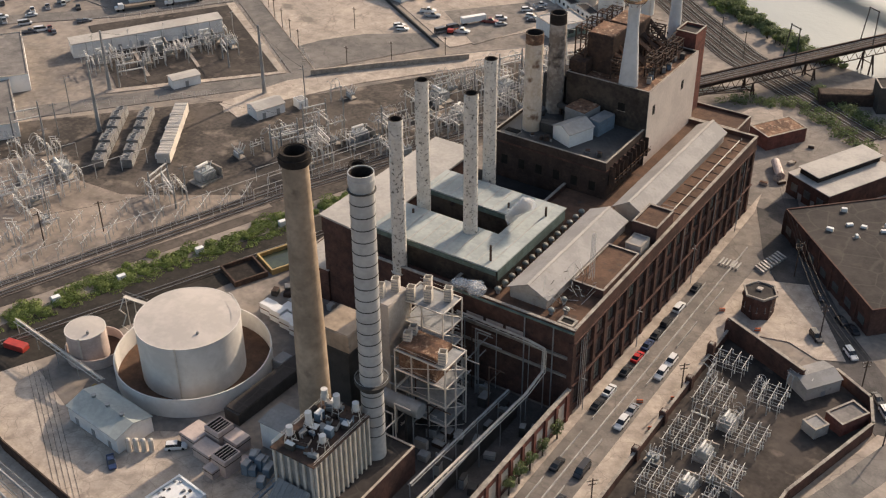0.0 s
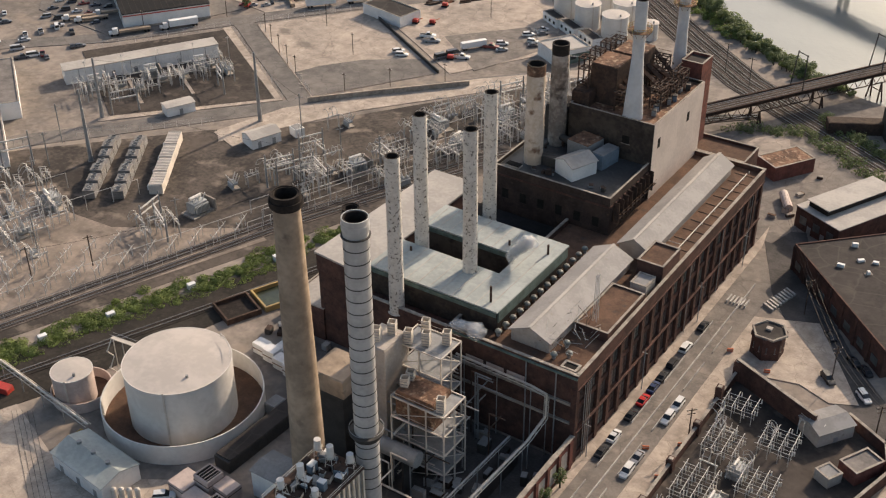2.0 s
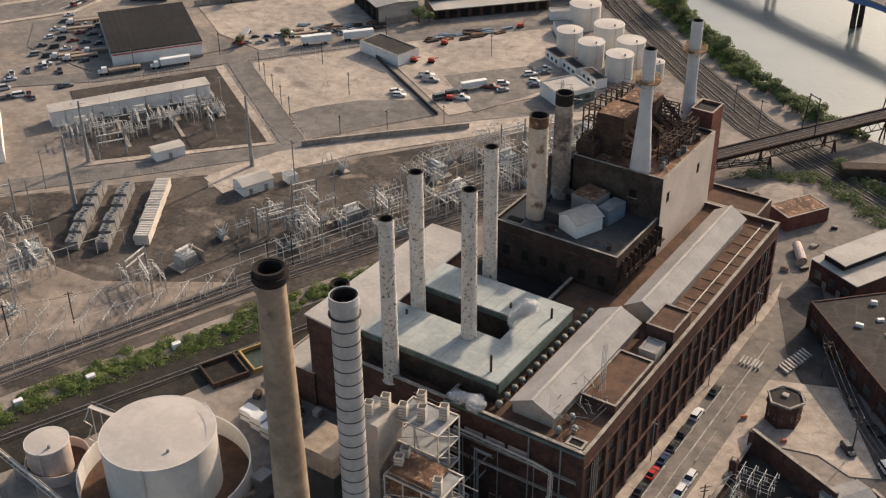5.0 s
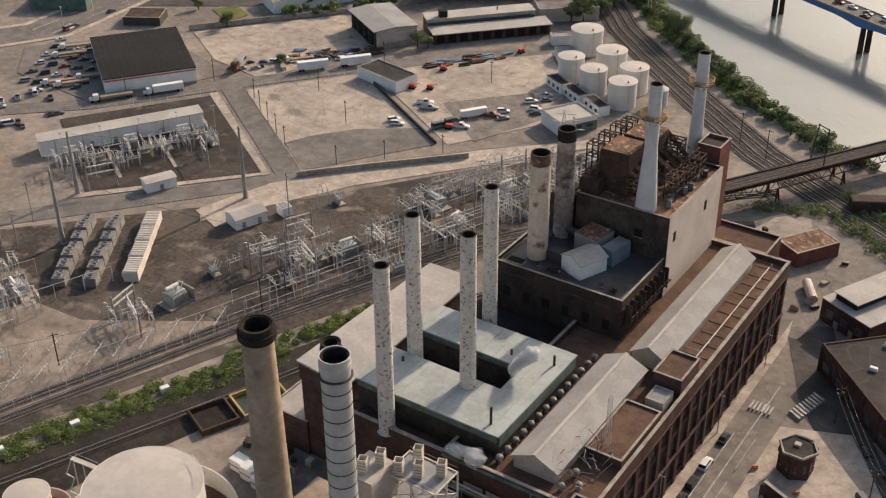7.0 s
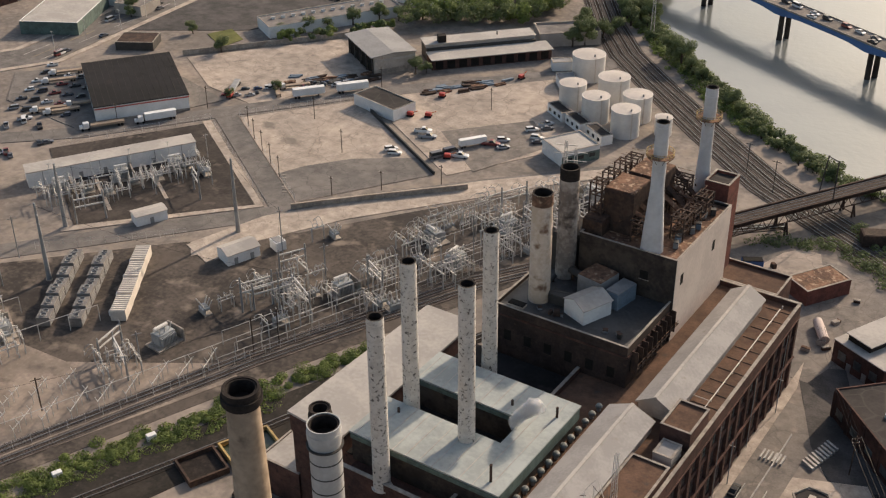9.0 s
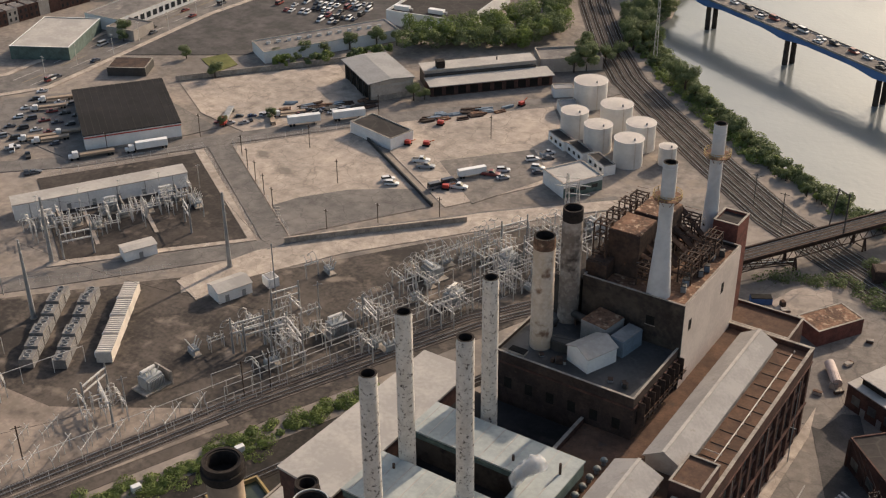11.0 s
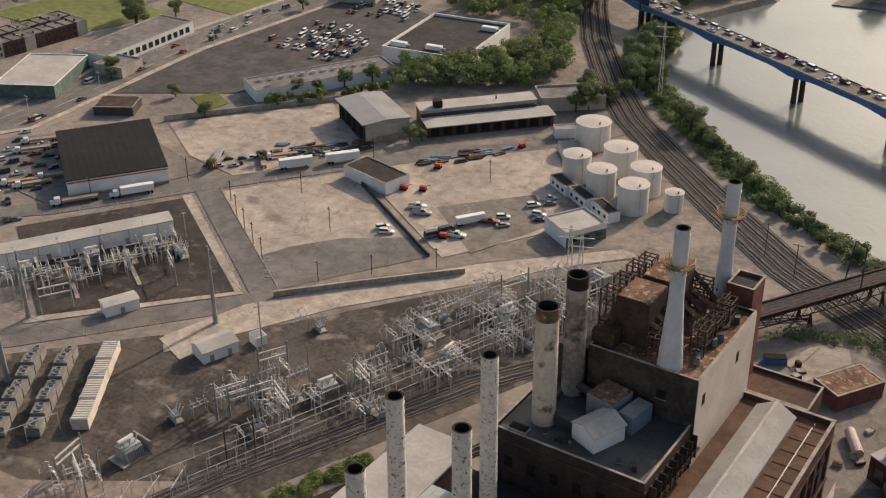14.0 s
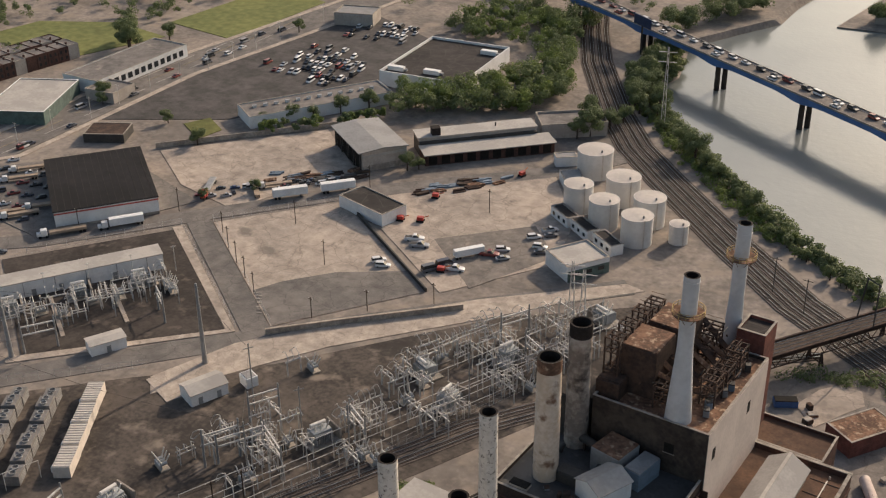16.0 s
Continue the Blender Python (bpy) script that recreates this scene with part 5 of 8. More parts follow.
wall_run("lot_wall", [(-228, 336.5), (-287, 373)], 1.3, 0.5, DARK_STEEL, "dark low wall between the lots")
wall_run("road_wall", [(-252, 292), (-236, 309.5), (-213, 333.5)], 1.9, 0.5, COPING, "long concrete retaining wall along the road", coping=CONCRETE)
wall_run("yard_wall", [(-318, 433), (-333, 424.5), (-377, 371)], 2.2, 0.4, COPING, "pale concrete wall behind the truck yard")
fence([(-255, 297), (-315, 337), (-288, 373)], 2.4, 6, "tall wire fence round the empty lot")
fence([(-262, 290), (-322, 329), (-352, 282)], 2.4, 6, "tall wire fence round the substation")
for x, y, h in ((-290, 350, 9), (-264, 333, 9), (-306, 332, 8), (-297, 325, 8), (-288, 319, 8), (-279, 313, 8), (-270, 307, 8), (-240, 392, 9), (-286, 386, 9), (-330, 336, 9), (-348, 308, 8), (-236, 318, 7), (-222, 332, 7), (-247, 306, 7)):
    pole(x, y, h, 0.13, ((0.9, 1.6),))
for i in range(12):
    p = pole(-424 + rng.uniform(-2, 2), 345 + i * 17, 9, 0.1, ((0.95, 2.0),), GALV, "slim grey street lamp on the avenue", name="street_lamp")


# ---- river: rails, bridges, pylon ----
def track(points, name="railway_track", bed=None):
    t = thing(name, points[0][0], points[0][1], 0, 0, "railway track on brown ballast", "railway")
    ox, oy = points[0]
    local = [(x - ox, y - oy) for x, y in points]
    part("ballast", prism(B(), strip(local, 3.6), -0.2, 0.24), bed or BALLAST, t)
    for s in (-0.72, 0.72):
        sections = []
        for i, p in enumerate(local):
            a, b = local[max(i - 1, 0)], local[min(i + 1, len(local) - 1)]
            d = Vector((b[0] - a[0], b[1] - a[1])).normalized()
            sections.append([(p[0] - d.y * (s + e), p[1] + d.x * (s + e), z) for e, z in ((-0.06, 0.38), (0.06, 0.38), (0.06, 0.54), (-0.06, 0.54))])
        bm = loft(B(), sections)
        part("rail", bm, GREY_METAL, t, "steel rail")
    verts, faces = [], []
    for a, b in zip(local, local[1:]):
        n = int(math.hypot(b[0] - a[0], b[1] - a[1]) / 0.75)
        d = Vector((b[0] - a[0], b[1] - a[1])).normalized()
        for i in range(n):
            cx, cy = a[0] + (b[0] - a[0]) * i / n, a[1] + (b[1] - a[1]) * i / n
            k = len(verts)
            for su, sv in ((-1.25, -0.12), (1.25, -0.12), (1.25, 0.12), (-1.25, 0.12)):
                for z in (0.2, 0.38):
                    verts.append((cx - d.y * su + d.x * sv, cy + d.x * su + d.y * sv, z))
            faces += [(k + 1, k + 3, k + 5, k + 7), (k, k + 2, k + 3, k + 1), (k + 2, k + 4, k + 5, k + 3), (k + 4, k + 6, k + 7, k + 5), (k + 6, k, k + 1, k + 7)]
    me = bpy.data.meshes.new("sleepers")
    me.from_pydata(verts, [], faces)
    me.materials.append(WOOD)
    o = tagged(new("sleeper_bed", me), kind="stuff")
    o.parent = t
    return t


RIVER_LINE = [(-70, 353), (-110, 377), (-131, 390), (-162, 416), (-200, 450), (-222, 471), (-245, 500), (-260, 522), (-280, 552), (-301, 590), (-330, 650)]
for off in (-7.5, -3.5, 0.5, 4.5):
    track([(x + off * 0.62, y + off * 0.78) for x, y in RIVER_LINE])
for off in (0.0, 4.2):
    track([(-270 - off * 0.93, 60 + off * 0.36), (-236 - off * 0.93, 143 + off * 0.36), (-206 - off * 0.93, 224 + off * 0.36), (-178 - off * 0.93, 286 + off * 0.3), (-140 - off * 0.8, 345 + off * 0.5), (-118, 366)])
track([(-245, 70), (-216, 136), (-187, 205), (-170, 250), (-150, 300)], bed=BLACK_BALLAST)


def road_bridge():
    """Blue haunched girder bridge over the river."""
    a, d = Vector((-330, 612, 0)), Vector((0.881, -0.473, 0))
    turn = math.degrees(math.atan2(d.y, d.x))
    b = thing("road_bridge", a.x, a.y, 0, turn, "long blue girder road bridge on concrete piers", "bridge")
    piers = [14, 68, 121, 172, 223, 274]
    part("deck", box(B(), 160, 0, 11.4, 420, 10.5, 0.5), STREET, b)
    for s in (-1, 1):
        bm = B()
        sections = []
        for i in range(106):
            x = -50 + 4 * i
            near = min(abs(x - p) for p in piers)
            depth = 1.4 + 1.5 * max(0, 1 - near / 14) ** 1.5
            sections.append([(x, s * 5.1 - 0.2, 11.4 - depth), (x, s * 5.1 + 0.2, 11.4 - depth), (x, s * 5.1 + 0.2, 11.9), (x, s * 5.1 - 0.2, 11.9)])
        part("girder", loft(bm, sections), BLUE_BRIDGE, b, "blue painted girder")
        part("parapet", box(B(), 160, s * 5.0, 11.9, 420, 0.3, 0.7), COPING, b)
        part("walkway", box(B(), 160, s * 4.3, 11.9, 420, 1.0, 0.15), CONCRETE, b)
    for p in piers:
        for s in (-1, 1):
            part("pier", cyl(B(), p, s * 2.0, -6, 1.2, 1.1, 15.5, 12), SHADED_SOOTY_WALL, b, "dark weathered concrete pier column")
        part("pier_cap", box(B(), p, 0, 9.2, 2.0, 10, 1.1), COPING, b)
    rg = random.Random(9)
    for i in range(31):
        x = 10 + i * 8.8 + rg.uniform(-1.2, 1.2)
        q = b.matrix_basis @ Vector((x, 1.9, 11.92))
        place(FAR_CARS[rg.choice(("sedan", "suv", "sedan", "van"))], q.x, q.y, q.z, turn, group="cars on the bridge")
        if i % 4 == 0:
            q = b.matrix_basis @ Vector((x + 2, -1.9, 11.92))
            place(FAR_CARS[rg.choice(("sedan", "suv"))], q.x, q.y, q.z, turn + 180, group="cars on the bridge")
    return b


road_bridge()


def rail_bridge(p, q, z0, z1):
    """Dark deck-truss railway bridge."""
    p, q = Vector((*p, z0)), Vector((*q, z1))
    L = (q - p).length
    b = thing("rail_bridge", p.x, p.y, z0, math.degrees(math.atan2(q.y - p.y, q.x - p.x)), "dark rusty steel truss railway bridge", "bridge")
    part("deck", box(B(), L / 2, 0, -0.3, L, 6.5, 0.5), WOOD, b, "dark timber deck")
    for s in (-1.6, -0.2, 1.2, 2.2):
        part("rail", bar(B(), (0, s, 0.28), (L, s, 0.28), 0.08, 4), GREY_METAL, b)
    for s in (-3.0, 3.0):
        part("edge_beam", box(B(), L / 2, s, -0.6, L, 0.5, 1.3), RUST_DARK, b)
        part("lower_chord", bar(B(), (0, s * 0.85, -3.6), (L, s * 0.85, -3.6), 0.22, 4), RUST_DARK, b)
        n = int(L / 4)
        bm = B()
        for i in range(n):
            x = i * L / n
            bar(bm, (x, s * 0.9, -0.5), (x + L / n / 2, s * 0.85, -3.6), 0.14, 4)
            bar(bm, (x + L / n / 2, s * 0.85, -3.6), (x + L / n, s * 0.9, -0.5), 0.14, 4)
        part("truss_web", bm, RUST_DARK, b)
    for x in range(4, int(L), 26):
        bent = B()
        for s in (-2.2, 2.2):
            bar(bent, (x - 1.2, s * 1.3, -z0 - 4), (x, s, -3.6), 0.3, 6)
            bar(bent, (x + 1.2, s * 1.3, -z0 - 4), (x, s, -3.6), 0.3, 6)
        bar(bent, (x, -2.6, -z0 / 2 - 3), (x, 2.6, -z0 / 2 - 3), 0.2, 4)
        part("trestle_bent", bent, RUST_DARK, b, "rusty steel trestle bent")
    for x in (46, 80):
        for s in (-3.1, 3.1):
            part("mast", bar(B(), (x, s, 0), (x + 0.8, s * 0.7, 13), 0.2, 4), DARK_STEEL, b)
        part("gantry_beam", bar(B(), (x + 0.8, -2.6, 12.6), (x + 0.8, 2.6, 12.6), 0.2, 4), DARK_STEEL, b)
    return b


rail_bridge((-134, 336.5), (-46, 482), 8, 8)


def lattice_tower(x, y, h, turn=0.0, w=3.0, name="lattice_tower", label="grey lattice transmission tower", material=GALV):
    t = thing(name, x, y, 0, turn, label, "tower")
    n = max(4, int(h / 4))
    for sx, sy in ((-1, -1), (1, -1), (1, 1), (-1, 1)):
        part("leg", bar(B(), (sx * w / 2, sy * w / 2, 0), (sx * w / 8, sy * w / 8, h), 0.12, 4), material, t)
    for i in range(n):
        a, b = i / n, (i + 1) / n
        wa, wb = w / 2 * (1 - 0.75 * a), w / 2 * (1 - 0.75 * b)
        for k, (s0, s1) in enumerate((((-1, -1), (1, -1)), ((1, -1), (1, 1)), ((1, 1), (-1, 1)), ((-1, 1), (-1, -1)))):
            part("brace", bar(B(), (s0[0] * wa, s0[1] * wa, h * a), (s1[0] * wb, s1[1] * wb, h * b), 0.07, 3), material, t)
    for f in (0.82, 0.94):
        part("arm", box(B(), 0, 0, h * f, 7, 0.2, 0.2), material, t)
    return t


lattice_tower(-223, 494, 33, 20, 1.6)
pole(-141, 392, 12, 0.14, ((0.95, 3),), DARK_STEEL, "dark steel railway mast", name="railway_mast")
pole(-129, 384, 12, 0.14, ((0.95, 3),), DARK_STEEL, "dark steel railway mast", name="railway_mast")
bill = thing("billboard", -269, 571, 0, 150, "billboard with a dark blue board and yellow bars", "billboard")
part("post", cyl(B(), 0, 0, 0, 0.45, 0.45, 14, 10), DARK_STEEL, bill)
part("board", box(B(), 0, 0, 13.5, 13, 0.5, 4.6), CAR_BLUE, bill)
part("text_bar", box(B(), 0, -0.28, 16.2, 10, 0.06, 0.8), YELLOW, bill)
part("text_bar", box(B(), 0, -0.28, 14.6, 10, 0.06, 0.6), PAINT_LINE, bill)
hedge("riverbank_bushes", BANK[1:10], 7, 3.2, 42000, 0.5, LEAF, "dense green bushes on the river bank", 11)
hedge("riverbank_bushes", [(x - 6, y - 3) for x, y in BANK[3:9]], 5, 2.4, 14000, 0.4, LEAF_BRIGHT, "bright green weeds along the bank", 12)

# ---- the switchyard ----
E = Vector((0.358, 0.934))
N = Vector((-0.934, 0.358))


def yard(s, d):
    """Metres along the tracks and across from them."""
    return (-236 + E.x * s + N.x * d, 142 + E.y * s + N.y * d)


def bus_support(seed, w=5.0, h=4.6):
    """A steel portal that carries three insulators and bent conductors."""
    rg = random.Random(seed)
    t = thing("bus_support", 0, 0, 0, 0, "pale steel portal with insulators and bent conductors", "switchgear", "switchyard bus supports")
    for s in (-1, 1):
        part("post", box(B(), s * w / 2, 0, 0, 0.26, 0.26, h), GALV, t)
    part("beam", box(B(), 0, 0, h, w + 1.0, 0.3, 0.3), GALV, t)
    path = []
    for k in (-1, 0, 1):
        x = k * w * 0.42
        part("insulator", cyl(B(), x, 0, h + 0.24, 0.17, 0.13, 1.4, 8), CERAMIC, t)
        y, z = 0.0, h + 1.64
        arm = [(x, y, z)]
        for rise in (0.9, -0.2, -1.1):
            y, z = y + rg.uniform(0.7, 1.3), z + rise * rg.uniform(0.7, 1.3)
            arm.append((x + rg.uniform(-0.3, 0.3), y, z))
        path += arm if k == 0 else arm[::-1] if k < 0 else arm[::-1]
    r = 0.06
    part("conductor", loft(B(), [[(x + r, y + r, z - r), (x + r, y - r, z + r), (x - r, y - r, z - r), (x - r, y + r, z + r)] for x, y, z in path]), GALV, t, "bent pale conductor tube")
    return t


def disconnect(seed, h=3.6):
    """A three-phase switch: a low frame, six insulators, tilted blades."""
    rg = random.Random(seed)
    t = thing("disconnect_switch", 0, 0, 0, 0, "pale three-phase disconnect switch on a steel frame", "switchgear", "switchyard switches")
    bm = B()
    for sx in (-1, 1):
        for sy in (-1, 1):
            box(bm, sx * 2.2, sy * 0.8, 0, 0.2, 0.2, h)
    for sy in (-1, 1):
        box(bm, 0, sy * 0.8, h, 5.4, 0.22, 0.2)
    part("support_frame", bm, GALV, t)
    for k in (-1, 0, 1):
        for sy in (-1, 1):
            part("insulator", cyl(B(), k * 2.1, sy * 0.8, h + 0.18, 0.18, 0.13, 1.3, 8), CERAMIC, t)
        up = rg.uniform(0.0, 1.2)
        part("blade", bar(B(), (k * 2.1, -1.3, h + 1.45), (k * 2.1, 1.2, h + 1.45 + up), 0.09, 4), GALV, t)
    return t


def breaker():
    """A dead-tank circuit breaker with splayed bushings."""
    t = thing("circuit_breaker", 0, 0, 0, 0, "pale grey circuit breaker with splayed white bushings", "switchgear", "switchyard breakers")
    part("plinth", box(B(), 0, 0, 0, 4.4, 2.4, 0.4), COPING, t)
    part("cabinet", box(B(), 0, 0.9, 0.4, 3.2, 0.7, 1.5, 0, 0.05), TRANSFORMER, t)
    for k in (-1, 0, 1):
        part("tank", bar(B(), (k * 1.3, -0.8, 1.9), (k * 1.3, 0.8, 1.9), 0.42, 10), TRANSFORMER, t)
        for s in (-1, 1):
            part("bushing", bar(B(), (k * 1.3, s * 0.6, 2.2), (k * 1.6, s * 1.6, 4.3), 0.14, 8), CERAMIC, t)
    return t


def transformer():
    t = thing("transformer", 0, 0, 0, 0, "pale grey oil transformer with radiators and bushings", "transformer", "transformers")
    part("plinth", box(B(), 0, 0, 0, 7.5, 5.5, 0.4), COPING, t)
    part("tank", box(B(), 0, 0, 0.4, 4.6, 2.6, 3.0, 0, 0.1), TRANSFORMER, t)
    for s in (-1, 1):
        comb = [(-2.1, s * 1.4)]
        for k in range(10):
            u = -2.1 + 0.44 * k
            comb += [(u, s * 2.25), (u + 0.18, s * 2.25), (u + 0.18, s * 1.5), (u + 0.44, s * 1.5)]
        comb[-1] = (comb[-1][0], s * 1.4)
        part("radiator", prism(B(), comb if s < 0 else comb[::-1], 0.7, 3.0), TRANSFORMER, t)
    part("conservator", bar(B(), (-1.9, 0.9, 4.3), (1.9, 0.9, 4.3), 0.45, 12), TANK_WHITE, t, "white oil conservator drum")
    for k in (-1, 0, 1):
        part("bushing", bar(B(), (k * 1.4, -0.4, 3.4), (k * 1.8, -1.2, 5.6), 0.15, 8), CERAMIC, t)
        part("bushing", bar(B(), (k * 1.0, 0.4, 3.4), (k * 1.1, 0.6, 4.6), 0.1, 8), CERAMIC, t)
    part("firewall", box(B(), 3.6, 0, 0, 0.4, 6.0, 3.4), COPING, t)
    return t


SUPPORTS, SWITCHES = [bus_support(k, 4.2 + 0.8 * k) for k in range(3)], [disconnect(k) for k in range(3)]
BREAKER, TRANSFORMERS = breaker(), transformer()
PROTOTYPES += SUPPORTS + SWITCHES + [BREAKER, TRANSFORMERS]
rng = random.Random(21)
TURN = math.degrees(math.atan2(E.y, E.x))


def clear_of(x, y):
    """Open ground: round the containers, the hut and the lanes."""
    if math.hypot(x + 266, y - 227) < 27 or math.hypot(x + 246, y - 258) < 15 or math.hypot(x + 258, y - 248) < 13:
        return False
    return not (x < -262 and y > 240)


def bus_row(x, y, turn, length=8.4, h=3.0):
    """A low tube on slim posts, each with a forked head."""
    t = thing("bus_row", x, y, 0.2, turn, "low pale bus tube on slim forked posts", "switchgear", "low bus rows by the railway")
    part("tube", bar(B(), (-0.4, 0, h), (length, 0, h), 0.1, 6), GALV, t)
    for k in range(4):
        u = length * k / 3.3
        part("post", cyl(B(), u, 0, 0, 0.12, 0.09, h, 6), GALV, t)
        bm = B()
        bar(bm, (u, -0.7, h + 0.9), (u, 0, h - 0.3), 0.09, 5)
        bar(bm, (u, 0.7, h + 0.9), (u, 0, h - 0.3), 0.09, 5)
        part("fork", bm, CERAMIC, t)
    return t


for k in range(12):
    bus_row(-244.6 + 2.92 * k, 145.6 + 6.0 * k, 113 + rng.uniform(-3, 3), 8.4 if k % 3 else 9.6, 2.8 + 0.3 * (k % 2))
for k in range(6):
    bus_row(-252 + 3.0 * k, 156 + 6.2 * k, 113 + rng.uniform(-4, 4), 7.0, 2.6)

# dense bays with bare gravel between them: middle, reach along and across, count
placed = []
for cx, cy, along, across, n, low in ((-229, 241, 9, 2.5, 5, 0.3), (-214, 251, 8, 6, 12, 0.6), (-220, 259, 5, 4, 5, 0.8), (-202, 273, 6, 5, 8, 0.5), (-203, 293, 6, 5, 9, 0.2), (-197, 318, 9, 6, 13, 0.5),
                                      (-186, 337, 8, 5, 9, 0.6), (-182, 310, 9, 6, 13, 0.5), (-188, 284, 7, 4, 8, 0.4), (-176, 327, 8, 5, 9, 0.6), (-231, 282, 4, 2.5, 2, 0.0), (-195, 260, 5, 2.5, 4, 0.3),
                                      (-210, 240, 7, 2.5, 4, 0.3), (-265, 190, 6, 5, 8, 0.6), (-264, 178, 6, 5, 8, 0.5), (-282, 200, 7, 5, 8, 0.7), (-252, 168, 7, 4, 5, 0.3), (-279, 178, 10, 8, 10, 0.5),
                                      (-296, 190, 9, 7, 9, 0.5), (-233, 202, 5, 4, 6, 0.7), (-173, 341, 5, 4, 4, 0.4), (-298, 168, 9, 9, 7, 0.5), (-205, 306, 6, 3, 4, 0.3)):
    base = rng.choice((0, 90)) + TURN
    tries = 0
    while n and tries < 60:
        tries += 1
        u, w = rng.uniform(-along, along), rng.uniform(-across, across)
        x, y = cx + E.x * u + N.x * w, cy + E.y * u + N.y * w
        if any((x - px) ** 2 + (y - py) ** 2 < 12 for px, py in placed) or not clear_of(x, y):
            continue
        placed.append((x, y))
        n -= 1
        r = rng.random()
        proto = BREAKER if r < 0.16 else rng.choice(SWITCHES) if r < 0.16 + low * 0.5 else rng.choice(SUPPORTS)
        place(proto, x, y, 0.2, base + rng.choice((0, 0, 0, 90)) + rng.uniform(-3, 3), rng.uniform(0.8, 1.15))
for x, y, a in ((-232, 217, 15), (-203, 300, 90), (-188, 318, 0), (-175.5, 350, 90), (-190, 292, 20), (-271, 196, 90), (-208, 262, 0)):
    place(TRANSFORMERS, x, y, 0.2, TURN + a, 1.1)


def busbar(s0, s1, d, h):
    """A long tube on posts along the yard."""
    a, b = yard(s0, d), yard(s1, d)
    t = thing("busbar", a[0], a[1], 0.2, 0, "long pale tubular busbar on slim posts", "switchgear", "switchyard busbars")
    dx, dy = b[0] - a[0], b[1] - a[1]
    part("tube", bar(B(), (0, 0, h), (dx, dy, h), 0.09, 6), GALV, t)
    n = int(math.hypot(dx, dy) / 7)
    post = part("post", cyl(B(), 0, 0, 0, 0.11, 0.09, h, 6), GALV, t)
    for i in range(1, n + 1):
        again(post, dx * i / n, dy * i / n)
    return t


def busbar_between(x0, y0, x1, y1, h):
    a, b = Vector((x0 + 236, y0 - 142)), Vector((x1 + 236, y1 - 142))
    d = (a.dot(N) + b.dot(N)) / 2
    return busbar(a.dot(E), b.dot(E), d, h)


for x0, y0, x1, y1, h in ((-252, 140, -168, 330, 4.0), (-217, 218, -173, 303, 3.4), (-212, 222, -176, 312, 5.0), (-222, 226, -198, 268, 4.2), (-202, 285, -180, 335, 5.4), (-196, 280, -173, 330, 5.4), (-208, 300, -186, 345, 5.2), (-190, 288, -168, 338, 5.8), (-274, 170, -252, 214, 5.0), (-287, 172, -276, 206, 5.2)):
    busbar_between(x0, y0, x1, y1, h)


def gantry(x, y, turn, w=9.0, h=11.0):
    """A strain gantry of two tapering steel poles and a beam."""
    g = thing("strain_gantry", x, y, 0.2, turn, "tall grey steel strain gantry with a cross beam", "switchgear", "strain gantries")
    for s in (-1, 1):
        part("column", cyl(B(), s * w / 2, 0, -0.2, 0.34, 0.22, h + 0.2, 10), GREY_METAL, g)
    for z in (h * 0.55, h * 0.8):
        part("beam", box(B(), 0, 0, z, w, 0.35, 0.35), GALV, g)
    for k in (-1, 0, 1):
        part("insulator_string", bar(B(), (k * w * 0.3, 0, h * 0.8), (k * w * 0.3, 0.9, h * 0.62), 0.1, 6), CERAMIC, g)
    return g


gantry(-222.5, 243, 62)
gantry(-226, 262, 62, 8, 9)
gantry(-213, 250, 152, 13, 8.5)
gantry(-220, 247, 62, 12, 8.5)
gantry(-201, 268, 152, 9, 9)
gantry(-233, 203, 152, 12, 7.5)
gantry(-240, 206, 100, 9, 7.5)
gantry(-180, 318, 152, 9, 10)
gantry(-192, 328, 62, 9, 10)
gantry(-298, 206, 60, 9, 12)
gantry(-310, 195, 60, 9, 12)
monopole(-256.4, 272, 25, turn=-30)
monopole(-282.7, 221.6, 25, turn=-30)
monopole(-303, 245, 22, turn=-30)
for x, y, h in ((-212.5, 241, 17), (-229.5, 262, 21), (-206.5, 233, 11), (-209.5, 226.5, 11), (-214, 262, 14), (-184, 292, 18), (-169, 318, 16), (-252, 175, 14), (-244, 166, 11), (-268, 190, 20), (-291, 212, 12), (-300, 225, 14), (-228, 205, 12), (-199, 262, 15), (-236, 180, 10)):
    pole(x, y, h, 0.17, ((0.93, 2.6),), WOOD if h < 12 else GREY_METAL, "dark timber pole at the switchyard" if h < 12 else "slim grey steel pole in the switchyard", 60, "yard_pole")
for x, y in ((-165, 350), (-160, 347)):
    lattice_tower(x - 15, y - 12, 24, 20, 2.2, "lattice_mast", "grey lattice mast in the switchyard")
wire([(-282.7, 221.6, 24), (-212.5, 241, 16.5)], 2.5)
wire([(-256.4, 272, 24), (-229.5, 262, 20), (-213, 241, 16)], 1.5)
wire([(-256.4, 272, 23), (-282.7, 221.6, 23)], 2.0)
wire([(-256.4, 272, 24), (-303, 245, 21)], 2.0)
wire([(-206.5, 233, 10), (-184, 292, 16), (-169, 318, 15)], 1.5)
wire([(-244, 166, 10), (-206.5, 233, 10)], 2.0)

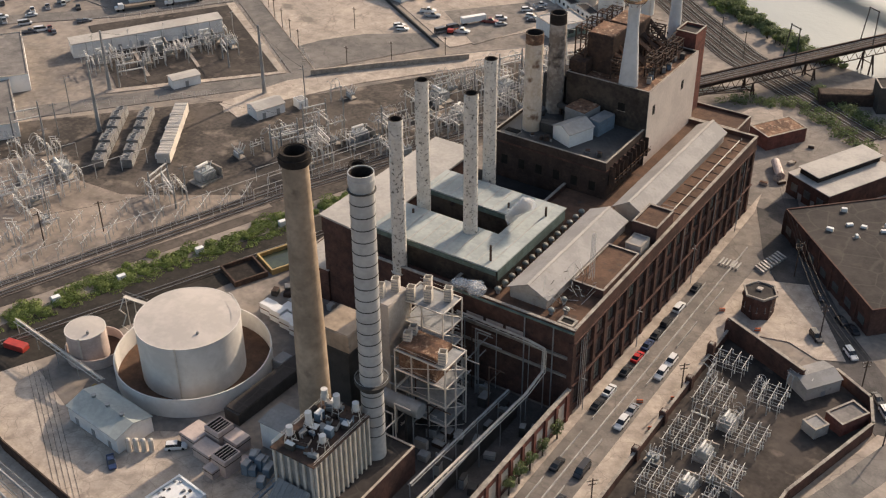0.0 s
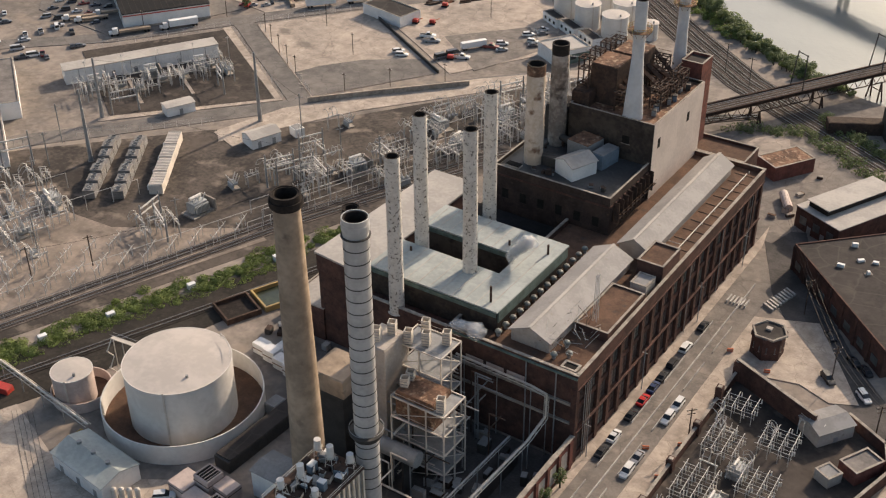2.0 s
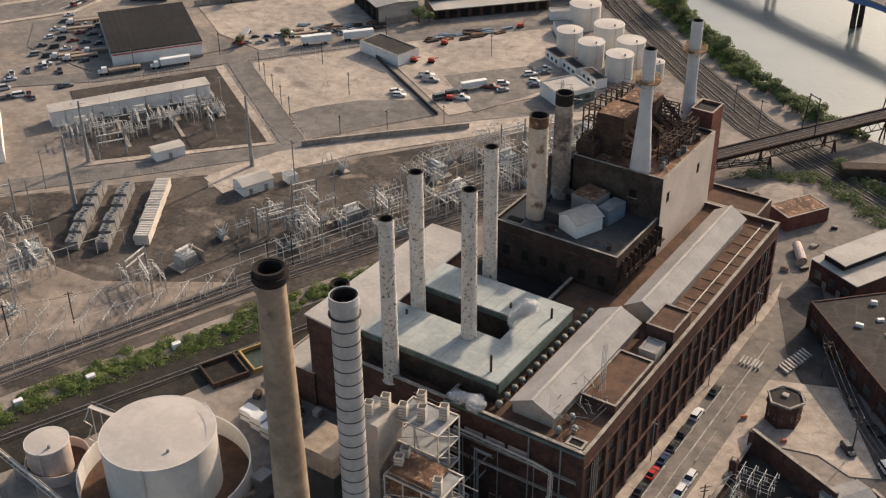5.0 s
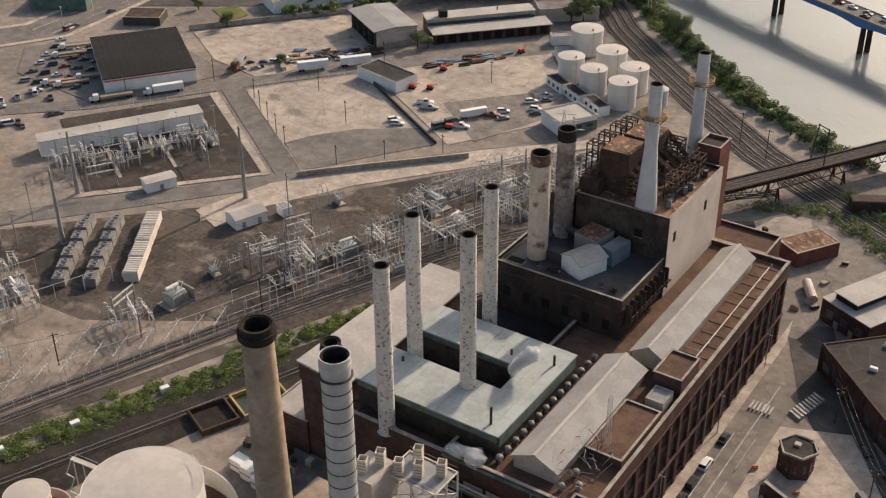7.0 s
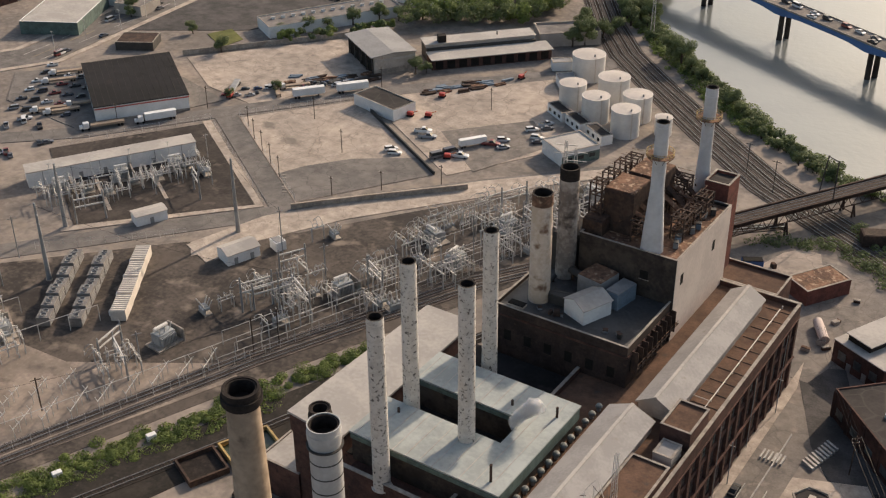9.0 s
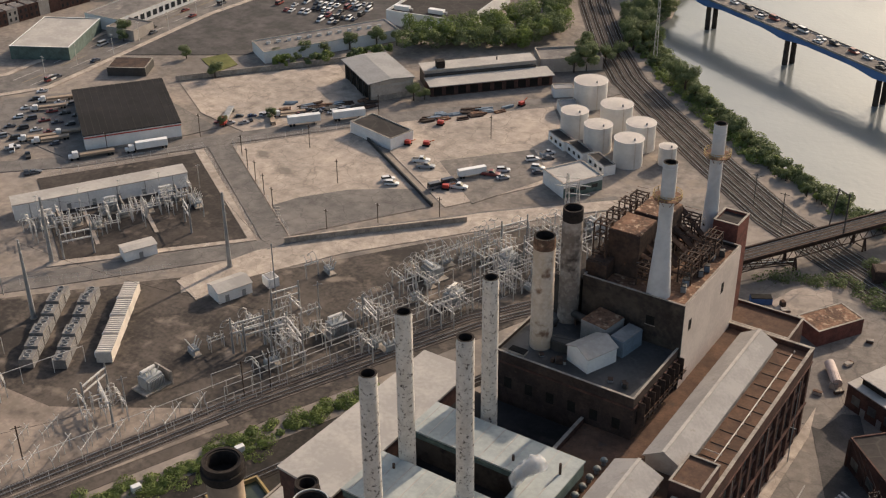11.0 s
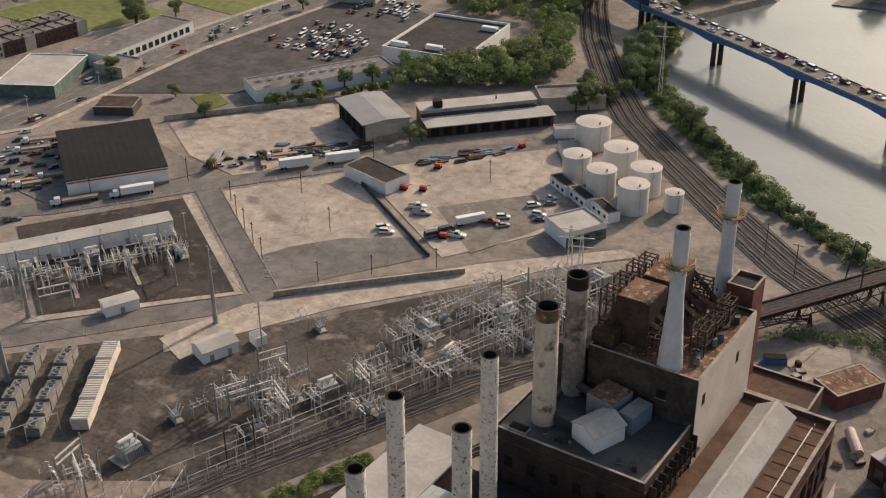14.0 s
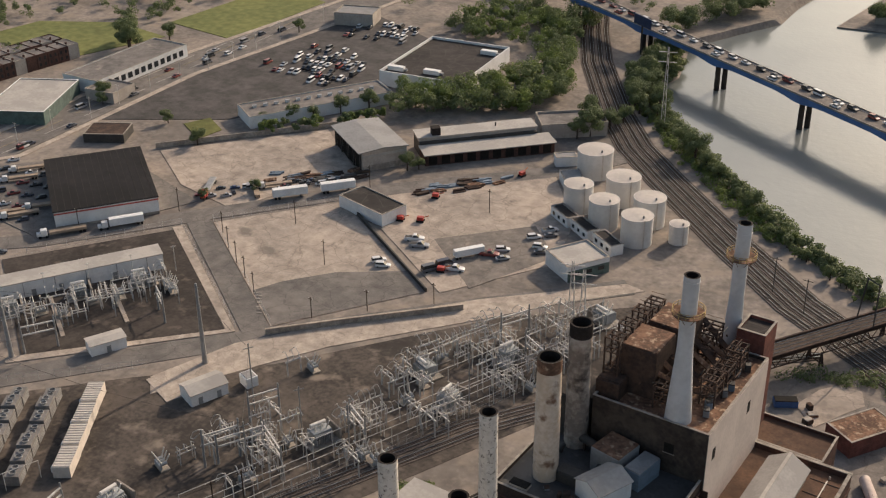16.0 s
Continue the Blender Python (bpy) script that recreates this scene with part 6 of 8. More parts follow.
hut = gabled_shed("relay_hut", -246.0, 261.0, 6.8, 10.5, 3.4, 1.3, -20, WALL_WHITE, ROOF_WHITE, "small white relay hut with a ribbed metal roof", "hut", 2)
part("apron", box(B(), -9, -3, 0.02, 13, 13, 0.25), CONCRETE, hut, "pale concrete apron")
flat_building("control_box", -239.5, 271, 4, 3.4, 3.0, -20, WALL_WHITE, ROOF_PALE, "small white control cabin", "cabin", 0.0)
for k in range(4):
    f = k / 3
    x, y = -252.2 - 15.5 * f, 221 + 22 * f
    c = thing("equipment_container", x, y, 0.2, 124, "long pale ribbed equipment container", "container", "containers in the switchyard")
    part("body", box(B(), 0, 0, 0, 8.6, 4.2, 3.2, 0, 0.05), WHITE_STEEL, c)
    rib = part("roof_rib", box(B(), 0, 0, 0, 0.12, 4.2, 0.12), ROOF_WHITE, c)
    rib.matrix_basis = pose(-4, 0, 3.2)
    for j in range(1, 9):
        again(rib, -4 + j, 0, 3.2)
    part("vent_box", box(B(), -3, 2.3, 1.2, 1.4, 0.5, 1.4), WALL_WHITE, c)
COOLER = mat("dusty_grey_cooler_paint", (0.20, 0.185, 0.17), (0.14, 0.13, 0.12), 0.5, 2.0, 0.7)
for line in range(2):
    for k in range(7):
        f = k / 6
        x, y = (-258.5, 211) if line == 0 else (-266, 206.5)
        x, y = x - 18 * f, y + 26 * f
        c = thing("cooling_unit", x, y, 0.2, 124, "grey slatted cooling unit in a row", "cooling unit", "cooling units in the switchyard")
        h = 2.8 + (k * 7 + line * 3) % 3 * 0.6
        part("frame", box(B(), 0, 0, 0, 4.7, 3.6, h, 0, 0.05), COOLER, c)
        for j in (-1, 1):
            part("fan_cowl", ring(B(), j * 1.0, 0, h, 0.85, 0.7, 0.35, 16), GREY_METAL, c)
        for j in range(4):
            part("side_slat", box(B(), 0, -1.83, 0.3 + j * h / 5, 4.4, 0.08, 0.18), GREY_METAL, c)
fence([yard(-40, 3.4), yard(60, 3.4), yard(130, 3.4), yard(190, 5)], 2.6, 4.2, "wire security fence along the tracks")
fence([(-300, 231), (-268, 262)], 2.4, 4)

# green belt and side track between the yard and the plant
hedge("track_bushes", [(-252, 78), (-227, 137), (-213, 172), (-196, 216), (-186, 240), (-178, 260)], 5.6, 1.7, 75000, 0.24, LEAF_BRIGHT, "bright green bushes along the railway", 31)
hedge("track_weeds", [(-247, 82), (-223, 138), (-192, 214)], 4.5, 0.8, 16000, 0.22, LEAF_BRIGHT, "low weeds along the railway", 32)
for x, y in ((-221, 150), (-206, 187), (-196, 210), (-214, 166)):
    c = thing("signal_cabinet", x, y, 0, 69, "small pale trackside cabinet", "cabinet", "trackside cabinets")
    part("cabinet", box(B(), 0, 0, 0, 2.2, 1.4, 1.7, 0, 0.06), WALL_WHITE, c)
    part("plinth", box(B(), 0, 0, 0, 2.4, 1.6, 0.2), COPING, c)

# ---- the fenced substation by the long white building ----
a = math.degrees(math.atan2(42.2, 20.2)) - 6
hall = thing("control_building", -320.5, 284.5, 0, a, "long low white control building with a pale roof", "control building")
part("wall", box(B(), -3, 0, 0, 56, 7, 5.2), WALL_WHITE, hall)
part("roof", box(B(), -3, 0, 5.2, 56.4, 7.4, 0.3), ROOF_WHITE, hall)
for k in range(6):
    part("door", box(B(), -22 + 8 * k, -3.54, 0, 1.3, 0.1, 2.4), GREY_METAL, hall)
    part("downpipe", bar(B(), (-26 + 9.2 * k, -3.62, 0), (-26 + 9.2 * k, -3.62, 5.2), 0.1, 6), GREY_METAL, hall)
for k in range(4):
    part("chiller", box(B(), 18 + 1.6 * (k % 2), 5.2 + 0 * k, 0, 1.3, 2.6, 2.6 + k * 0.1), WALL_WHITE, hall) if k < 2 else None
sub = random.Random(4)
u, v = Vector((math.cos(radians(a)), math.sin(radians(a)))), Vector((math.sin(radians(a)), -math.cos(radians(a))))
for k, s in enumerate((-22, -2, 16)):
    q = Vector((-320.5, 284.5)) + u * s + v * 10
    place(TRANSFORMERS, q.x, q.y, 0.3, a)
for row, d in enumerate((12.5, 16.0, 19.5, 24.0)):
    for k in range(12):
        if sub.random() < (0.8, 1.0, 0.85, 0.3)[row]:
            q = Vector((-320.5, 284.5)) + u * (-27 + 4.6 * k + sub.uniform(-0.6, 0.6)) + v * (d + sub.uniform(-0.6, 0.6))
            place(sub.choice(SUPPORTS + SWITCHES + [BREAKER]), q.x, q.y, 0.3, a + sub.choice((0, 90)), sub.uniform(0.8, 1.05))
gantry(-299, 252, a, 9, 10)
gantry(-284, 283, a + 90, 8, 10)
gabled_shed("switch_hut", -284.5, 262.5, 5.0, 10, 3.4, 0.4, -25, WALL_WHITE, ROOF_WHITE, "small pale hut with a low metal roof", "hut", 1)
for s in (-10, 8):
    q = Vector((-320.5, 284.5)) + u * s + v * 18
    slab("cable_trench", [(q.x - v.x * 11 - u.x * 0.6, q.y - v.y * 11 - u.y * 0.6), (q.x + v.x * 13 - u.x * 0.6, q.y + v.y * 13 - u.y * 0.6), (q.x + v.x * 13 + u.x * 0.6, q.y + v.y * 13 + u.y * 0.6), (q.x - v.x * 11 + u.x * 0.6, q.y - v.y * 11 + u.y * 0.6)], CONCRETE, "concrete cable trench cover", "trench cover", 0.1)
for k in range(5):
    q = Vector((-320.5, 284.5)) + u * (-24 + 13 * k) + v * 6.5
    pole(q.x, q.y, 9, 0.09, ((0.95, 1.4),), GALV, "slim grey lamp post in the substation", a, "lamp_post")
for k in range(10):
    q = Vector((-320.5, 284.5)) + u * (-25 + 5.4 * k) - v * 9
    place(FAR_CARS[sub.choice(("sedan", "suv", "pickup", "van"))], q.x, q.y, 0.3, a + 90, group="cars behind the control building")

# ---- round the plant ----
VENT_CAP = mat("weathered_vent_metal", (0.20, 0.215, 0.195), (0.12, 0.125, 0.115), 0.6, 3.0, 0.6)


def mushroom_vent(x, y, z, label="round-capped grey metal roof ventilator"):
    v = thing("roof_ventilator", x, y, z, 0, label, "ventilator", "ventilators on the plant roof")
    part("pipe", cyl(B(), 0, 0, 0, 0.45, 0.45, 1.1, 12), GREY_METAL, v)
    bm = B()
    for r0, r1, z0, h in ((0.72, 0.82, 0.9, 0.25), (0.82, 0.6, 1.15, 0.4), (0.6, 0.2, 1.55, 0.22)):
        cyl(bm, 0, 0, z0, r0, r1, h, 14)
    part("cap", bm, VENT_CAP, v, "domed cap", smooth=True)
    return v


for k in range(14):
    mushroom_vent(-111.6, 187.5 + 3.05 * k, 22.9)
for x, y in ((-97.6, 187), (-97.2, 192), (-97.8, 205), (-97.5, 211), (-95, 189)):
    mushroom_vent(x, y, 22.9)

# roof of the hall: raised brown decks, pipes, a bent steel frame
flat_building("roof_penthouse", -93.6, 229.5, 6.5, 9.5, 4.2, 0, BRICK, TAR_BROWN, "brick roof house with a brown flat roof", "roof house", 0.5, COPING, 22.85)
flat_building("roof_penthouse", -94.6, 207, 8, 18, 2.0, 0, BRICK, TAR_BROWN, "low raised brown roof section with white edging", "roof house", 0.4, COPING, 22.85)
flat_building("roof_bulkhead", -93.2, 220.5, 4.0, 5, 2.6, 0, WALL_PALE, ROOF_PALE, "small pale roof bulkhead", "roof house", 0.2, COPING, 22.85)
flat_building("roof_hatch", -92.6, 185.3, 3.6, 2.6, 1.0, 0, WALL_PALE, DARK_ROOM, "square roof hatch with pale edging", "roof hatch", 0.25, COPING, 22.85)
rp = random.Random(3)
wreck = thing("collapsed_steel_frame", -97.5, 194.5, 22.85, 0, "tangle of bent grey steel members on the roof", "steel frame")
for k in range(95):
    a = Vector((rp.uniform(-4.5, 4.5), rp.uniform(-6.5, 6.5), rp.uniform(0, 3.5)))
    b = a + Vector((rp.uniform(-2.6, 2.6), rp.uniform(-2.6, 2.6), rp.uniform(-1.0, 3.6)))
    b.z = max(b.z, 0.05)
    part("member", bar(B(), a, b, 0.055, 4), rp.choice((GALV, DARK_STEEL, RUST_DARK, GALV)), wreck)
lattice_tower(-103.0, 200.5, 3.0, 0, 1.0, "roof_mast_base", "short grey lattice stub on the roof")
mast = thing("roof_lattice_mast", -95.2, 200.5, 25.3, 0, "slim grey lattice mast on the plant roof", "mast")
for s in (-0.45, 0.45):
    part("chord", bar(B(), (s, 0, 0), (s * 0.6, 0, 12), 0.07, 4), GALV, mast)
    part("chord", bar(B(), (s, 0.9, 0), (s * 0.6, 0.7, 12), 0.07, 4), GALV, mast)
for k in range(12):
    part("lacing", bar(B(), (-0.45, 0, k), (0.4, 0.85, k + 1), 0.04, 4), GALV, mast)
pipe = thing("roof_pipe", -93.2, 234, 23.3, 0, "long pale roof pipe with brackets", "pipe")
part("pipe_run", bar(B(), (0, 0, 0.3), (0, 50, 0.3), 0.14, 8), WHITE_STEEL, pipe)
for k in range(14):
    part("bracket", box(B(), 0, 1 + 3.9 * k, -0.42, 0.25, 0.25, 0.7), WHITE_STEEL, pipe)
part("branch", bar(B(), (0, 8, 0.3), (-5, 8, 0.3), 0.1, 8), WHITE_STEEL, pipe)
for k in range(11):
    seam = thing("roof_seam", -92.0, 236 + 4.8 * k, 22.85, 0, "thin raised seam across the brown roof", "roof seam", "seams of the brown roof")
    part("upstand", box(B(), -1.4, 0, 0, 6.4, 0.12, 0.12), TAR_DARK, seam)
# brackets and pipes on the street front
for k in range(7):
    p = thing("wall_conduit", -89.4, 186 + 0.9 * k if k < 4 else 160 + 20 * k, 0, 0, "grey conduit up the brick front", "pipe", "conduits on the street front")
    part("conduit", bar(B(), (0.15, 0, 0.2), (0.15, 0, 20), 0.09, 6), GREY_METAL, p)
for y, h in ((186.5, 10), (214, 12), (246, 12), (276, 11)):
    pole(-88.2, y, h, 0.12, ((0.9, 1.4),), GREY_METAL, "slim grey lamp post by the brick front", 0, "street_lamp")

# turbine block roof
gabled_shed("roof_cabin", -124.5, 246.5, 6.6, 8, 3.6, 1.5, 20, WALL_WHITE, ROOF_WHITE, "pale roof cabin with a shallow gable", "roof cabin").matrix_basis = pose(-124.6, 245.6, 32.35, 0, 0, -22)
def machine_box(name, x, y, z, sx, sy, h, turn, m, top, label, category="plant machinery"):
    t = thing(name, x, y, z, turn, label, category)
    part("casing", box(B(), 0, 0, 0, sx, sy, h, 0, 0.08), m, t)
    part("lid", box(B(), 0, 0, h, sx * 0.96, sy * 0.96, 0.25, 0, 0.05), top, t)
    return t


machine_box("fan_housing", -126.6, 254.2, 32.35, 6.6, 6.8, 5.2, -10, GREY_METAL, RUST, "grey fan housing with a rusted top")
machine_box("fan_housing", -120.6, 253.6, 32.35, 3.6, 7, 4.0, -10, BLUE_METAL, GREY_METAL, "blue-grey machine housing on the roof")
machine_box("duct_box", -131.5, 246, 32.35, 5, 3, 2.4, 0, DARK_STEEL, DARK_STEEL, "dark duct box between stack and cabin")
for x0, y0, x1, y1, z, r in ((-134.6, 245.6, -128.4, 247.2, 34.2, 0.9), (-135.0, 256.4, -130.2, 255.0, 35.0, 0.9), (-128, 250.4, -128, 251.6, 34, 0.7), (-137.5, 249, -137.5, 254, 33.4, 0.5)):
    d = thing("flue_duct", 0, 0, 0, 0, "round sooty flue duct beside a stack", "duct", "flue ducts on the sooty roof")
    part("duct_body", bar(B(), (x0, y0, z), (x1, y1, z), r, 12), DARK_STEEL, d, smooth=True)
    for f in (0.2, 0.8):
        part("saddle", box(B(), x0 + (x1 - x0) * f, y0 + (y1 - y0) * f, 32.35, 0.5, 0.5, z - 32.35), RUST_DARK, d)
for k in range(9):
    machine_box("roof_clutter", -140 + rng.uniform(0, 26), 239.5 + rng.uniform(0, 3.2), 32.35, rng.uniform(0.5, 1.6), rng.uniform(0.5, 1.4), rng.uniform(0.3, 1.2), rng.uniform(0, 40), rng.choice((RUST_DARK, GREY_METAL, DARK_STEEL)), RUST_DARK, "small rusty box on the sooty roof", "roof clutter")
machine_box("grey_shaft", -137.8, 262, 20, 6, 8, 22, 0, DARK_STEEL, TAR_DARK, "tall dark grey duct shaft beside the stacks")
machine_box("roof_frame", -138.5, 238.6, 33.3, 4, 2, 0.5, 0, COPING, DARK_ROOM, "pale square roof frame", "roof frame")
for k in range(9):
    part_y = 239 + 2.4 * k
    r = thing("rusty_walkway", -109.6, part_y, 26 + 0.0 * k, 0, "rusty steel walkway bracket on the brick side", "walkway", "rusty walkways")
    part("bracket", box(B(), 0, 0, 0, 1.6, 0.14, 5.5), RUST_DARK, r)
    part("grating", box(B(), 0, 1.2, 1.0, 1.5, 2.3, 0.12), RUST_DARK, r)
    part("handrail", bar(B(), (0.7, 0, 2.1), (0.7, 2.4, 2.1), 0.05, 4), RUST, r)
for y in (262, 280):
    w = thing("wall_opening", -109.92, y, 36.5, 0, "small dark window in the pale wall", "window")
    part("pane", box(B(), 0.02, 0, 0, 0.06, 1.6, 2.6), DARK_ROOM, w)
    part("surround", box(B(), 0.0, 0, -0.2, 0.08, 2.0, 0.2), COPING, w)
w = thing("wall_opening", -117.5, 258.47, 37, 0, "square dark window in the shaded wall", "window")
part("pane", box(B(), 0, -0.04, 0, 2.0, 0.06, 2.2), DARK_ROOM, w)
part("surround", box(B(), 0, -0.02, -0.2, 2.4, 0.08, 0.2), COPING, w)

# rusted boilers and steelwork on the upper block
machine_box("rusted_boiler", -127.5, 268.5, 43.35, 7.5, 9, 10.5, 0, RUST_DARK, RUST, "big rusted boiler casing with an ochre top", "boiler")
machine_box("rusted_boiler", -127, 280.5, 43.35, 8, 9, 9.5, 0, RUST_DARK, RUST, "rusted boiler casing behind the first", "boiler")
machine_box("rusted_casing", -131.8, 273, 36, 5, 26, 11, 0, RUST_DARK, RUST_DARK, "dark rusted side casing", "boiler casing")
rs = random.Random(8)
for k in range(9):
    d = thing("rusted_duct", -120.5 + rs.uniform(-1.5, 1.5), 266 + k * 2.4, 43.35, rs.uniform(-6, 6), "rusted inclined duct with orange patches", "duct", "rusted ducts on the upper block")
    part("duct_body", bar(B(), (-3, 0, 5 + rs.uniform(0, 3.5)), (3.2, 0.3, 1.5 + rs.uniform(0, 2)), 0.7, 4), rs.choice((RUST, RUST_DARK, RUST_DARK)), d)
    part("stand", box(B(), 0, 0, 0, 0.3, 0.3, 5), RUST_DARK, d)
frame_things = []
for k, (x, y, sx, sy, h) in enumerate(((-132.5, 264, 3, 3, 12), (-132.5, 270, 3, 3, 12), (-132.5, 276, 3, 3, 12), (-132.5, 282, 3, 3, 11), (-114.5, 270, 3, 4, 6), (-114.5, 276, 3, 4, 5), (-114.5, 283, 3, 4, 5.5), (-121.5, 286, 4, 3, 7), (-121.5, 263.5, 3, 3, 5))):
    f = thing("access_scaffold", x, y, 43.35, 0, "open rusted steel access scaffold with platforms", "scaffold", "rusted scaffolds on the upper block")
    for a in (-1, 1):
        for b in (-1, 1):
            part("column", box(B(), a * sx / 2, b * sy / 2, 0, 0.28, 0.28, h), RUST_DARK, f)
    for z in (h * 0.4, h * 0.75, h):
        bm = B()
        for b in (-1, 0, 1):
            box(bm, 0, b * sy / 2, z - 0.2, sx + 0.5, 0.3, 0.2)
            box(bm, b * sx / 2, 0, z - 0.2, 0.3, sy + 0.5, 0.2)
        part("platform_frame", bm, RUST_DARK, f)
        for b in (-1, 1):
            part("handrail", bar(B(), (-sx / 2, b * sy / 2, z + 0.9), (sx / 2, b * sy / 2, z + 0.9), 0.05, 4), RUST, f)
    part("brace", bar(B(), (-sx / 2, -sy / 2, 0), (sx / 2, sy / 2, h), 0.1, 4), RUST, f)
for k in range(8):
    machine_box("blue_pump", -113.5 + rs.uniform(-1.5, 1.5), 265 + 2.7 * k, 43.4, 1.2, 1.6, 1.4, rs.uniform(0, 40), rs.choice((BLUE_METAL, DARK_STEEL, GREY_METAL)), DARK_STEEL, "small dark machine set on the upper roof", "pump")
tangle = thing("rusted_steel_tangle", -121, 272, 43.35, 0, "tangle of rusted pipes and beams over the boilers", "steel frame")
for k in range(95):
    a = Vector((rs.uniform(-10, 9), rs.uniform(-9, 14), rs.uniform(0, 7 if k % 3 else 11)))
    b = a + rs.choice((Vector((rs.uniform(-4, 4), 0, 0)), Vector((0, rs.uniform(-4, 4), 0)), Vector((0, 0, -a.z)), Vector((rs.uniform(-2, 2), rs.uniform(-2, 2), rs.uniform(-2, 2)))))
    b.z = max(b.z, 0.05)
    if (b - a).length > 0.3:
        part("member", bar(B(), a, b, rs.uniform(0.08, 0.22), 5), rs.choice((RUST, RUST_DARK, RUST_DARK, DARK_STEEL)), tangle)
for x, y, z, r in ((-117.4, 261.3, 66.6, 1.55), (-119.8, 294.5, 62.4, 1.6)):
    g = thing("stack_gallery", x, y, z, 0, "ochre railed gallery round the white smokestack", "gallery")
    part("floor_ring", ring(B(), 0, 0, 0, r + 1.5, r + 0.02, 0.16, 28), RUST, g)
    for h in (0.6, 1.2):
        part("rail_ring", ring(B(), 0, 0, h, r + 1.5, r + 1.4, 0.08, 28), YELLOW, g)
    post = part("post", box(B(), 0, 0, 0, 0.1, 0.1, 1.25), YELLOW, g)
    post.matrix_basis = pose(r + 1.45, 0, 0)
    for k in range(1, 14):
        again(post, (r + 1.45) * math.cos(k * math.pi / 7), (r + 1.45) * math.sin(k * math.pi / 7), 0, 360 * k / 14)
    for k in range(8):
        part("bracket", bar(B(), (r * math.cos(k * 0.785), r * math.sin(k * 0.785), -1.6), ((r + 1.4) * math.cos(k * 0.785), (r + 1.4) * math.sin(k * 0.785), 0), 0.08, 4), RUST, g)
g = thing("stack_platform", -113.9, 143.2, 27, 0, "dark steel platform round the ribbed smokestack", "gallery")
part("floor_ring", ring(B(), 0, 0, 0, 3.4, 2.36, 0.3, 24), DARK_STEEL, g)
part("rail_ring", ring(B(), 0, 0, 1.1, 3.4, 3.3, 0.1, 24), GREY_METAL, g)
part("skirt", ring(B(), 0, 0, -1.2, 2.7, 2.36, 1.2, 24), DARK_STEEL, g)
stack(-117.4, 146.6, 0, 73.5, 1.5, 1.45, STACK_RUST, "slim dark steel smokestack behind the grey one", rim=0.3)

# low wing on the street
def low_wing():
    t = thing("street_wall", -89.9, 60, 0, 0, "long low brick street wall with pale blocked windows", "wall")
    part("wall", box(B(), 0, 61.5, 0, 0.7, 122.6, 8.0), BRICK_RED, t)
    part("coping", box(B(), 0, 61.5, 8.0, 1.1, 122.6, 0.25), COPING, t)
    part("plinth", box(B(), 0.06, 61.5, 0, 0.8, 122.6, 1.0), BRICK, t)
    pier = part("pier", box(B(), 0, 0, 0, 0.5, 1.0, 7.9), BRICK_RED, t)
    blocked = part("blocked_window", box(B(), 0, 0, 0, 0.12, 2.6, 4.2), WALL_PALE, t, "pale blocked window")
    sill = part("sill", box(B(), 0, 0, 0, 0.3, 2.9, 0.2), COPING, t)
    pier.matrix_basis, blocked.matrix_basis, sill.matrix_basis = pose(0.5, 1, 0), pose(0.38, 3.4, 2.0), pose(0.45, 3.4, 1.8)
    for k in range(1, 26):
        again(pier, 0.5, 1 + 4.8 * k)
        if k < 25:
            again(blocked, 0.38, 3.4 + 4.8 * k, 2.0)
            again(sill, 0.45, 3.4 + 4.8 * k, 1.8)
    return t


low_wing()
# Dark asphalt paints the hall's shade into the yard floor.
slab("yard_5", [(-126, 60), (-91, 60), (-91, 182.5), (-126, 182.5)], ASPHALT_DARK, "works yard darkened for the shade between plant and street wall", "yard", 0.1)
flat_building("coal_shed", -113.5, 118, 11, 62, 7.6, 0, BRICK, TAR_DARK, "long dark-roofed low works building", "works building", 0.4, CONCRETE)
wall_run("trench_wall", [(-99.5, 120), (-99.5, 176)], 4.5, 0.5, DARK_STEEL, "dark partition wall in the works yard", coping=GREY_METAL)


def pipe_bridge(name, points, label, w=1.0, material=WHITE_STEEL, legs=True):
    """Two pipes on a laced frame along a line of places."""
    t = thing(name, 0, 0, 0, 0, label, "pipe bridge")
    for a, b in zip(points, points[1:]):
        a, b = Vector(a), Vector(b)
        d = (b - a).normalized()
        side = Vector((-d.y, d.x, 0)).normalized() * w / 2 if abs(d.z) < 0.99 else Vector((w / 2, 0, 0))
        for s in (-1, 1):
            part("chord", bar(B(), a + side * s, b + side * s, 0.1, 4), material, t)
        n = max(1, int((b - a).length / 2))
        bm = B()
        for i in range(n):
            p, q = a.lerp(b, i / n), a.lerp(b, (i + 1) / n)
            bar(bm, p - side, q + side, 0.06, 4)
        part("lacing", bm, material, t)
        part("pipe_run", bar(B(), a + Vector((0, 0, 0.35)), b + Vector((0, 0, 0.35)), 0.26, 10), material, t)
        if legs and abs(d.z) < 0.5:
            for i in range(0, n, 4):
                p = a.lerp(b, i / n)
                if p.z > 1:
                    part("leg", bar(B(), (p.x, p.y, 0), p, 0.12, 4), GREY_METAL, t)
    return t


